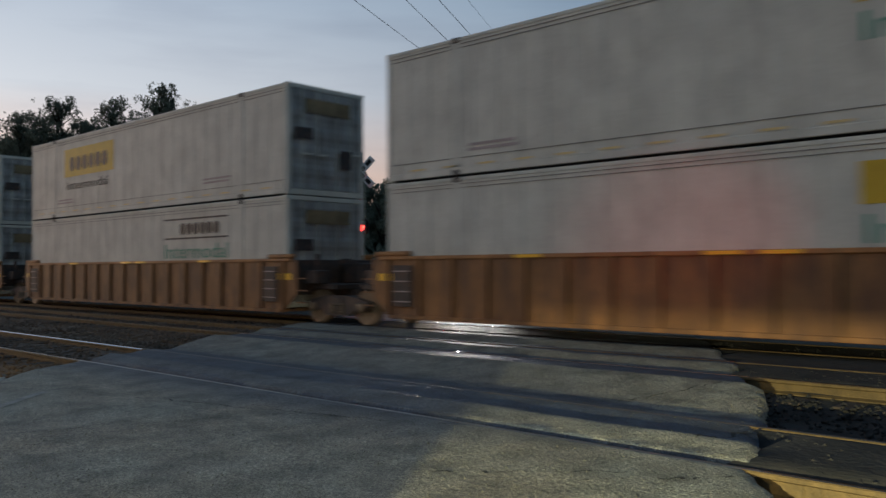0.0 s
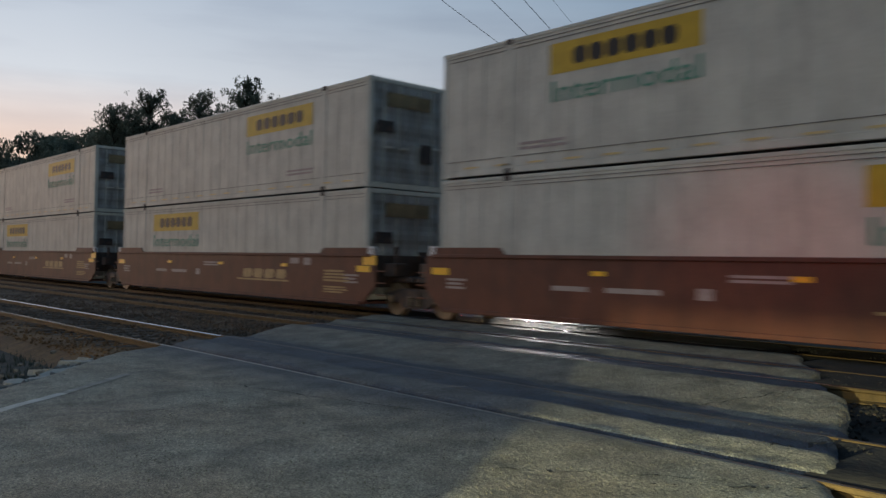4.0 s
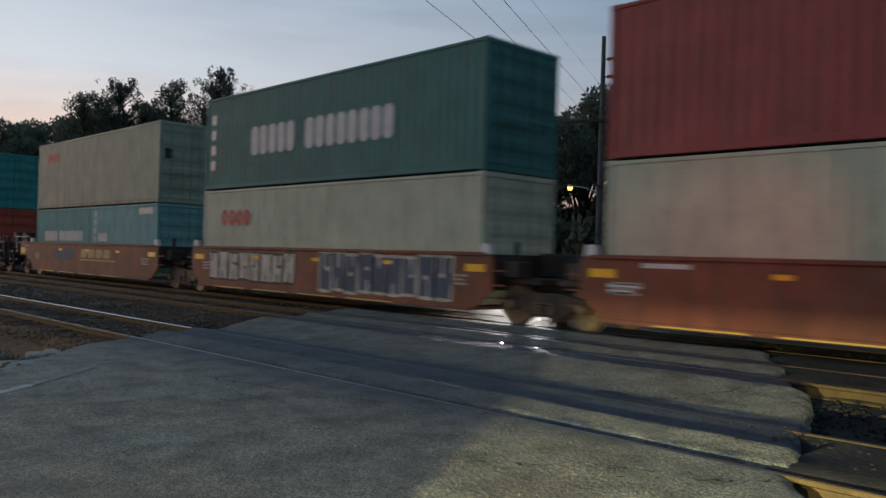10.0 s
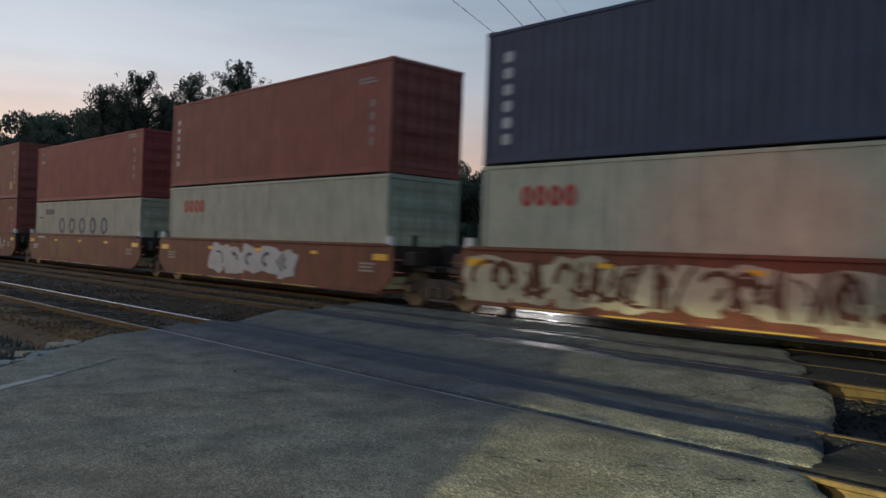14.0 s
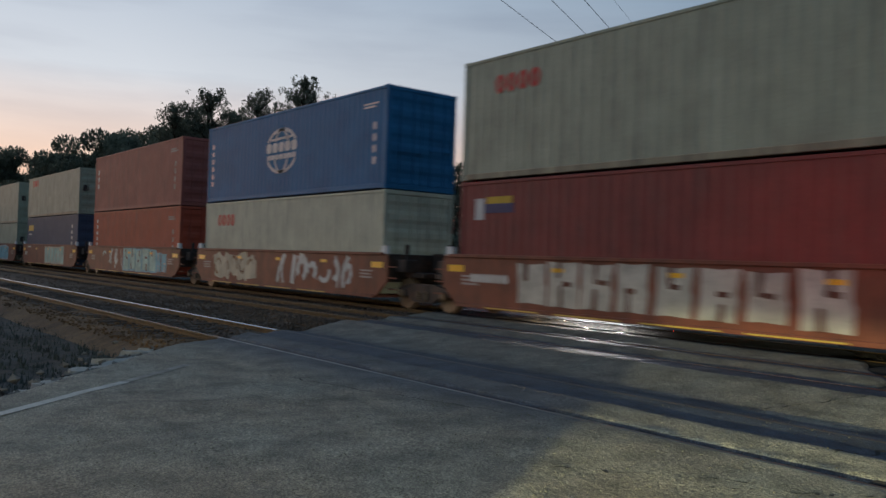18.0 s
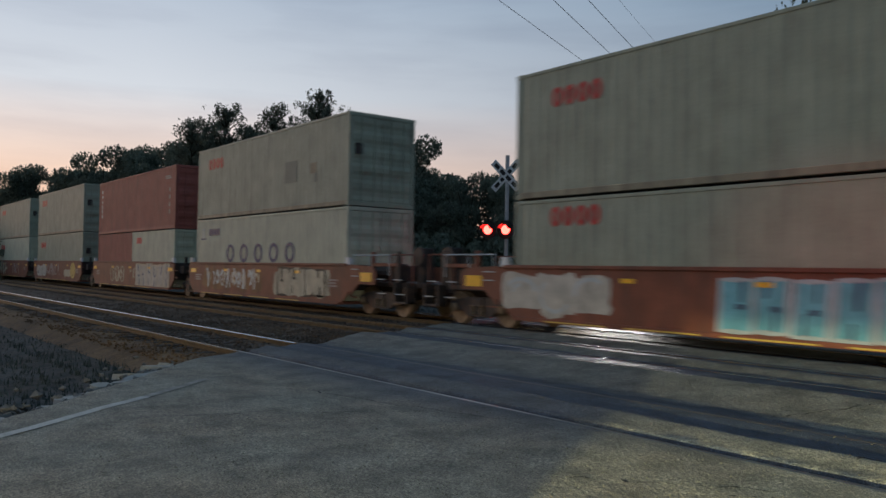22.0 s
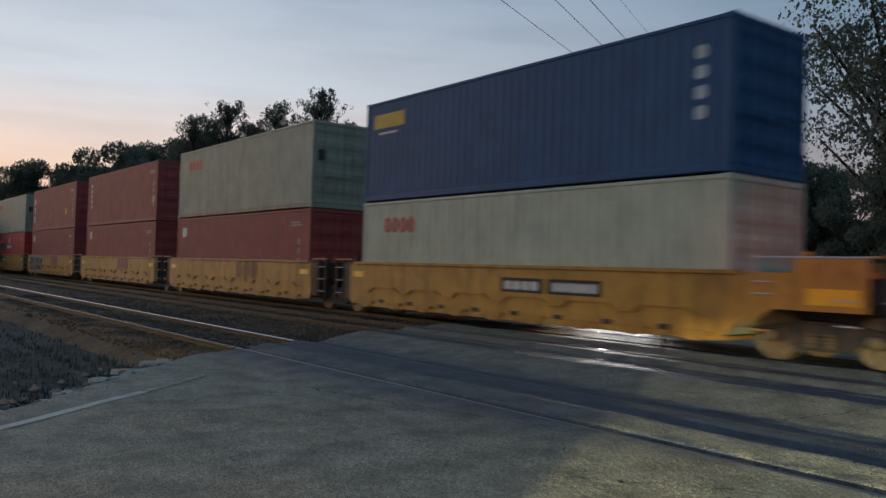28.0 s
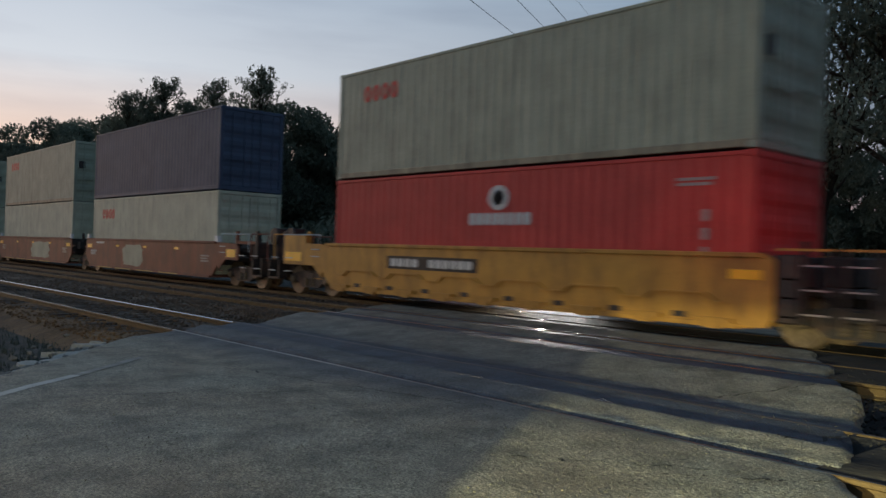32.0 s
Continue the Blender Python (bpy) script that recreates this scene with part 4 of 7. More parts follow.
def truck(car, cx):
    """A two-axle truck: cast side frames, bolster, springs and two wheelsets that turn."""
    for side in (0, 1):
        y0 = 0.24 if side == 0 else 2.06

        def frame_shape(bm):
            top = [(-1.12, 0.42), (-1.12, 0.56), (-0.86, 0.62), (-0.42, 0.70), (0.42, 0.70), (0.86, 0.62), (1.12, 0.56), (1.12, 0.42), (0.72, 0.40), (0.42, 0.22), (-0.42, 0.22), (-0.72, 0.40)]
            prism(bm, top, y0, y0 + 0.14)
            for s in (-1, 1):
                box(bm, s * 0.89 - 0.14, s * 0.89 + 0.14, y0 - 0.03, y0 + 0.17, 0.33, 0.54, 0.02)
        fr = shared("side_frame", side, STEEL_DARK, car, frame_shape, at=(cx, 0, 0))

        for i in (-0.16, 0.16):
            shared("coil_spring", (side, i), WHEEL_STEEL, fr, lambda bm: lathe_y_up(bm, [(0.27 + 0.03 * k, 0.075 if k % 2 else 0.055) for k in range(9)], i, y0 - 0.01))
        
        for s in (-1, 1):
            shared("bearing_cap", side, WHEEL_STEEL, fr, lambda bm: lathe_y(bm, [(y0 - 0.09, 0.06), (y0 - 0.07, 0.11), (y0, 0.115)] if side == 0 else [(y0 + 0.14, 0.115), (y0 + 0.21, 0.11), (y0 + 0.23, 0.06)], 0, 0, 12), at=(s * 0.89, 0, 0.42))
    shared("bolster", 0, STEEL_DARK, car, lambda bm: box(bm, -0.2, 0.2, 0.2, 2.24, 0.45, 0.68, 0.03), at=(cx, 0, 0))
    for s in (-1, 1):
        ws = shared("wheelset", 0, WHEEL_STEEL, car, lambda bm: tube(bm, (0, 0.2, 0), (0, 2.24, 0), 0.075, n=10), at=(cx + s * 0.89, 0, 0.42))
        for side in (0, 1):
            def wheel(bm):
                lathe_y(bm, wheel_profile(side), 0, 0, 28)
            shared("wheel", side, WHEEL_STEEL, ws, wheel)
        WHEELSETS.append((ws, car, cx + s * 0.89))


STYLE = {
    "ochre": dict(mat=WELL_OCHRE, top=1.60, low=0.28, ribs=True, hump=0.0),
    "brown": dict(mat=WELL_BROWN, top=1.53, low=0.27, ribs=False, hump=0.17),
    "red": dict(mat=WELL_RED, top=1.48, low=0.28, ribs=False, hump=0.0),
    "yellow": dict(mat=WELL_YELLOW, top=1.50, low=0.29, ribs=False, hump=0.0),
}


def well_car(length, style, label, front_end, rear_end, marks=()):
    """One unit of a stack car: a deep well between two side sills, with platforms over the trucks."""
    st = STYLE[style]
    m, top, low = st["mat"], st["top"], st["low"]
    car = tagged(new("well_car"), label, "well car", "well cars of the train")
    key = (length, style)
    e = 0.42
    near, far = -0.13, 2.44 + 0.13
    for y0, y1, nm in ((near, near + 0.05, 0), (far - 0.05, far, 1)):
        def sill(bm):
            rear, front = [(0.12, low + 0.17) if style == "yellow" and not out else (0.5, 0.72) for out in (rear_end, front_end)]
            o = [(-e, rear[1]), (-e + rear[0], low + 0.02), (length + e - front[0], low + 0.02), (length + e, front[1]), (length + e, top - 0.1)]
            if st["hump"]:
                hp = st["hump"]
                o += [(length + e - 0.1, top + hp), (length - 1.9, top + hp), (length - 2.1, top), (2.1, top), (1.9, top + hp), (-e + 0.1, top + hp)]
            else:
                o += [(length + e - 0.12, top - 0.01), (-e + 0.12, top - 0.01)]
            o += [(-e, top - 0.1)]
            prism(bm, o, y0, y1)
        s = shared("side_sill", key + (nm, front_end, rear_end), m, car, sill)
        oy = -1 if nm == 0 else 1
        a, b = (y0 - 0.05, y1 + 0.05)
        shared("top_chord", key + (nm,), OCHRE_CHORD if st["ribs"] else m, s, lambda bm: box(bm, -e + 0.2, length + e - 0.2, a, b, top - 0.06, top + 0.02, 0.012))
        shared("bottom_chord", key + (nm,), m, s, lambda bm: box(bm, 0.15, length - 0.15, a, b, low - 0.03, low + 0.06, 0.012))
        if st["ribs"]:
            for k, x in enumerate((-0.3, length - 0.75)):
                shared("end_cap", key + (nm, k), OCHRE_CHORD, s, lambda bm: box(bm, x, x + 1.05, a, b, top + 0.02, top + 0.13, 0.03))
            for k, x in enumerate((0.28, length - 0.88)):
                if nm == 0:
                    recess = shared("ladder_recess", key + (k,), STEEL_DARK, s, lambda bm: box(bm, x, x + 0.6, y0 - 0.082, y0 - 0.06, 0.52, 1.42, 0.005))
                    for zz in (0.62, 0.84, 1.06, 1.28):
                        shared("rung", key + (k, zz), DECALFAINT, recess, lambda bm: box(bm, x + 0.08, x + 0.52, y0 - 0.105, y0 - 0.085, zz, zz + 0.025))
            n = int(length / 0.92)
            for i in range(n + 1):
                x = 0.1 + i * (length - 0.2) / n
                shared("rib", key + (nm,), m, s, lambda bm: prism(bm, [(-0.05, low + 0.06), (0.05, low + 0.06), (0.05, top - 0.06), (-0.05, top - 0.06)], *(sorted((y0 if nm == 0 else y1, (y0 if nm == 0 else y1) + oy * 0.07)))), at=(x, 0, 0))
        if style == "yellow":
            def stepped(bm):
                # a pressed ridge that climbs over each stiffened bay and drops again
                bays, face = 6, sorted((y0 - 0.05, y0 + 0.01) if nm == 0 else (y1 - 0.01, y1 + 0.05))
                p = (length - 0.8) / bays
                for i in range(bays):
                    x = 0.4 + i * p
                    line = [(x, 0.66), (x + 0.16 * p, 0.66), (x + 0.26 * p, 0.80), (x + 0.80 * p, 0.80), (x + 0.90 * p, 0.66), (x + p, 0.66)]
                    for (ax, az), (bx, bz) in zip(line, line[1:]):
                        prism(bm, [(ax, az), (bx, bz), (bx, bz + 0.035), (ax, az + 0.035)], *face)
            shared("rub_strip", key + (nm,), m, s, stepped)
            if nm == 0:
                for i in range(9):
                    shared("bracket", key, m, s, lambda bm: prism(bm, [(-0.34, 0.42), (-0.30, 0.33), (-0.2, 0.33), (-0.16, 0.24), (0.16, 0.24), (0.2, 0.33), (0.30, 0.33), (0.34, 0.42)], near - 0.08, near + 0.02), at=(0.6 + i * (length - 1.2) / 8, 0, 0))
                    if i < 8:
                        shared("drain_slot", key, STEEL_DARK, s, lambda bm: box(bm, -0.13, 0.13, near - 0.008, near + 0.01, 0.38, 0.48), at=(0.6 + (i + 0.5) * (length - 1.2) / 8, 0, 0))
    shared("well_floor", key, m, car, lambda bm: box(bm, 0.0, length, near + 0.05, far - 0.05, low - 0.01, low + 0.06))
    for end, outer in ((0, rear_end), (1, front_end)):
        reach = 3.45 if outer else 1.35
        sg = 1 if end else -1
        x0 = length if end else 0.0

        em = STEEL_DARK if style == "yellow" and not outer else m

        def X(d):
            return x0 + sg * d
        shared("end_bulkhead", key + (end,), STEEL_DARK, car, lambda bm: box(bm, *sorted((X(e - 0.06), X(e))), near + 0.05, far - 0.05, 0.7, top - 0.02, 0.01))

        def deck(bm):
            box(bm, *sorted((X(e), X(reach))), 0.35, 2.09, 0.84, 0.98, 0.02)
            box(bm, *sorted((X(e), X(reach))), 0.95, 1.49, 0.62, 0.84, 0.02)
        shared("end_platform", key + (end, outer), STEEL_DARK, car, deck)
        if outer:
            for y in (0.06, 2.38):
                shared("end_rail", key + (end, y), em, car, lambda bm: (tube(bm, (X(reach - 0.1), y, 0.9), (X(reach - 0.1), y, 1.75), 0.022, n=6), tube(bm, (X(reach - 0.1), y, 1.75), (X(2.3), y, 1.75), 0.022, n=6), tube(bm, (X(2.3), y, 1.75), (X(2.3), y, 0.9), 0.022, n=6)))
                yy = near if y < 1 else far - 0.05
                shared("end_plate", key + (end, y), em, car, lambda bm: prism(bm, [(X(e), 0.55), (X(0.9), 0.88), (X(2.46), 0.88), (X(2.46), 1.72), (X(1.28), 1.72), (X(1.24), top - 0.01), (X(e), top - 0.01)] if style == "yellow" else [(X(e), 0.55), (X(0.9), 0.90), (X(1.78), 0.90), (X(1.78), 1.30), (X(1.62), top - 0.06), (X(e), top - 0.01)], yy, yy + 0.05))
            shared("hand_rail", key + (end,), SILVER, car, lambda bm: [tube(bm, (X(0.55), near + 0.02, 1.74), (X(2.5), near + 0.02, 1.74), 0.018, n=6)] + [tube(bm, (X(d), near + 0.02, top - 0.3), (X(d), near + 0.02, 1.74), 0.014, n=6) for d in (0.6, 1.5, 2.45)])
            for k, (d, zg) in enumerate(((0.55, 1.32), (0.55, 1.12), (1.95, 1.05), (2.75, 1.05), (2.0, 0.66), (2.9, 0.66))):
                shared("grab_iron", key + (end, k), SILVER, car, lambda bm: box(bm, *sorted((X(d), X(d + 0.36))), near - 0.035, near - 0.01, zg, zg + 0.025))
            shared("air_reservoir", key + (end,), STEEL_DARK, car, lambda bm: tube(bm, (X(0.7), 0.75, 1.24), (X(1.75), 0.75, 1.24), 0.23, n=12))
            shared("control_valve", key + (end,), STEEL_DARK, car, lambda bm: (box(bm, *sorted((X(1.95), X(2.4))), 0.2, 0.62, 0.98, 1.5, 0.04), tube(bm, (X(2.17), 0.4, 1.5), (X(2.17), 0.4, 1.78), 0.11, 0.08, 10)))
            for d in (1.3, 2.62):
                shared("end_post", key + (end, d), em if d < 2 else STEEL_DARK, car, lambda bm: box(bm, *sorted((X(d), X(d + 0.16))), 0.02, 0.10, 0.95, 1.84, 0.012))
            shared("end_brace", key + (end,), em, car, lambda bm: box(bm, *sorted((X(1.3), X(2.78))), 0.03, 0.09, 1.42, 1.52, 0.01))
            shared("step_well", key + (end,), STEEL_DARK, car, lambda bm: (box(bm, *sorted((X(2.72), X(2.78))), near, near + 0.3, 0.42, 0.98), box(bm, *sorted((X(3.28), X(3.34))), near, near + 0.3, 0.42, 0.98), box(bm, *sorted((X(2.72), X(3.34))), near, near + 0.3, 0.42, 0.47)))
            shared("coupler", end, STEEL_DARK, car, lambda bm: (box(bm, *sorted((X(reach), X(reach + 0.45))), 1.1, 1.34, 0.72, 0.92, 0.03), box(bm, *sorted((X(reach + 0.4), X(reach + 0.72))), 1.02, 1.42, 0.66, 0.98, 0.05)))
            shared("brake_stand", key + (end,), STEEL_DARK, car, lambda bm: (box(bm, *sorted((X(reach - 0.5), X(reach - 0.25))), 0.5, 0.9, 0.95, 1.95, 0.02), lathe_y(bm, [(0.42, 0.26), (0.46, 0.28), (0.49, 0.26)], X(reach - 0.38), 1.7, 14)))
        else:
            shared("hose_box", key + (end,), STEEL_DARK, car, lambda bm: box(bm, *sorted((X(e + 0.05), X(e + 0.5))), 0.1, 0.5, 0.98, 1.32, 0.02))
            shared("joint_cover", key + (end,), STEEL_DARK, car, lambda bm: box(bm, *sorted((X(e + 0.1), X(e + 0.75))), 1.3, 2.0, 0.98, 1.5, 0.03))
            shared("brake_pipe", key + (end,), STEEL_DARK, car, lambda bm: tube(bm, (X(e + 0.3), 0.3, 1.3), (X(e + 0.3), 0.3, 1.72), 0.06, n=8))
        if style == "yellow" and not outer:
            shared("end_box", key + (end,), STEEL_DARK, car, lambda bm: box(bm, *sorted((X(0.44), X(0.80))), near + 0.02, near + 0.5, 0.4, 1.5, 0.03))
            shared("end_rail", key + (end,), m, car, lambda bm: box(bm, *sorted((X(0.44), X(1.34))), near + 0.02, near + 0.06, 1.56, 1.60))
            ladder = shared("end_ladder", key + (end,), STEEL_DARK, car, lambda bm: [box(bm, *sorted((X(d), X(d + 0.06))), near + 0.02, near + 0.1, 0.42, 1.58, 0.008) for d in (0.84, 1.26)])
            for z in (0.56, 0.94, 1.32):
                shared("rung", key + (end, z), DECALFAINT, ladder, lambda bm: box(bm, *sorted((X(0.88), X(1.28))), near + 0.0, near + 0.04, z, z + 0.028))
        for zr in (0.5, 0.8, 1.1):
            shared("ladder_rung", key + (end, zr), em, car, lambda bm: box(bm, *sorted((X(e + 0.02), X(e + 0.36))), near + 0.02, near + 0.05, zr, zr + 0.03))
        shared("reflector", key + (end, outer), REFLECTOR, car, lambda bm: slab(bm, *(sorted((X(1.5), X(2.36)) if style == "yellow" else (X(1.0), X(1.6))) if outer else sorted((X(-0.35), X(0.22)))), *((0.98, 1.24) if outer else (1.08, 1.24)), near - 0.012, 0.01), "yellow reflective patch")
    if style in ("red", "brown"):
        for k, x in enumerate((-0.22, length + 0.22)):
            shared("guide_post", key + ("guide", k), SIGN_WHITE, car, lambda bm: prism(bm, [(-0.13, top - 0.02), (0.13, top - 0.02), (0.10, top + 0.2), (-0.10, top + 0.2)], near, near + 0.12), "pale corner guide", at=(x, 0, 0))
            if any(mk[0] in ("bubble", "blob", "fat", "scrawl") and mk[1] < x + 0.9 and mk[1] + mk[3] > x - 0.9 for mk in marks):
                continue
            for j, (zz, wide) in enumerate(((0.96, 0.62), (0.87, 0.5), (0.78, 0.58))):
                shared("stencil", key + ("end", k, j), DECALFAINT, car, lambda bm: slab(bm, 0, wide, zz, zz + 0.05, near - 0.006, 0.005), at=(0.3 if k == 0 else length - 0.9, 0, 0))
    for x in (length * 0.28, length * 0.52, length * 0.76):
        if style in ("red", "brown"):
            shared("reflector", key + ("mid",), REFLECTOR, car, lambda bm: slab(bm, -0.16, 0.16, 1.16, 1.25, near - 0.012, 0.01), "yellow reflective patch", at=(x, 0, 0))
    if style == "ochre":
        for x in (3.95, 7.8, 8.7, 12.4):
            shared("reflector", key + ("top",), REFLECTOR, car, lambda bm: slab(bm, -0.32, 0.32, top - 0.05, top + 0.01, near - 0.062, 0.01), "yellow reflective patch", at=(x, 0, 0))
    if style == "red":
        shared("reflective_stripe", key, STRIPE, car, lambda bm: [slab(bm, 1.2 + i * 2.2, 2.9 + i * 2.2, low - 0.014, low + 0.014, near - 0.062, 0.01) for i in range(int((length - 1.5) / 2.2))], "yellow reflective stripe")
    truck(car, length + 1.55)
    if rear_end:
        truck(car, -1.55)
    for s in marks:
        mark(car, s, near - 0.002)
    return car


F40, F53, F20 = 12.192, 16.154, 6.06


def logo_small(x=1.1, z=1.97, w=1.5, h=0.44, mat=DECALRED):
    return ("rings", x, z, w, h, mat, 4, 0.74)


def jb(x, z, w=3.9, yellow=True, green=DECALGREEN):
    """A trade name panel with the word Intermodal under it."""
    out = []
    if yellow:
        out.append(("panel", x, z + 0.62, w, 0.62, DECALYELLOW))
        out.append(("blocks", x + 0.55, z + 0.75, w - 1.0, 0.34, DECALBLACK, 6))
    else:
        out.append(("panel", x, z + 0.62, w, 0.05, DECALBLACK))
        out.append(("panel", x, z + 1.19, w, 0.05, DECALBLACK))
        out.append(("blocks", x + 0.9, z + 0.75, w - 1.3, 0.34, DECALBLACK, 6))
    out.append(("word", x, z + 0.06, w, 0.44, green, "Intermodal"))
    return out


def small53():
    return [("bars", 2.4, 0.48, 1.5, 0.2, DECALFAINT, 2), ("bars", 12.2, 0.52, 1.6, 0.2, DECALFAINT, 2)]


def iso_code(x=11.35, col=DECALFAINT):
    return [("bars", x - 0.5, 2.3, 0.8, 0.18, col, 2), ("column", x, 0.7, 0.26, 1.3, col, 4)]


def sill_text():
    return [("bars", 0.9, 1.28, 1.3, 0.14, DECALWHITE, 1), ("bars", 0.2, 0.80, 0.7, 0.22, DECALWHITE, 2)]


TALL, LOW = 2.87, 2.59
WHITE_LABEL = "white 53-foot domestic freight container with grey grime"


def w53(marks=(), text=WHITE_LABEL):
    return (WHITE53, F53, 0.0, list(marks) + small53(), text, TALL)


def iso(mat, text, marks=(), size=F40, dx=0.0, height=TALL):
    return (mat, size, dx, list(marks), text, height)


GREYTEXT = "light grey corrugated steel container with a small red emblem"
CREAMTEXT = "cream-white corrugated steel container with light grime"
REDTEXT = "red-brown corrugated steel container with white stencils"

REDPLATE = [("panel", 0.75, 2.13, 0.42, 0.4, DECALWHITE)]
COLUMN = ("column", 0.42, 0.7, 0.3, 1.7, DECALWHITE, 6)

BROWN_SILL = [("blocks", 9.8, 0.80, 2.6, 0.27, TAN, 4, 1), ("panel", 9.5, 0.72, 3.0, 0.05, TAN), ("bars", 3.4, 0.85, 1.0, 0.16, DECALFAINT, 1), ("bars", 4.7, 0.85, 1.2, 0.16, DECALFAINT, 1), ("panel", 6.6, 0.8, 0.3, 0.2, DECALFAINT), ("bars", 7.2, 1.12, 1.4, 0.16, DECALFAINT, 2), ("bars", 14.3, 0.80, 1.3, 0.34, TAN, 4), ("bars", 14.3, 0.50, 1.1, 0.2, TAN, 3), ("panel", 12.6, 1.25, 0.45, 0.16, DECALFAINT), ("panel", 13.3, 1.22, 0.35, 0.2, DECALFAINT), ("panel", 16.05, 1.26, 0.55, 0.24, REFLECTOR)]

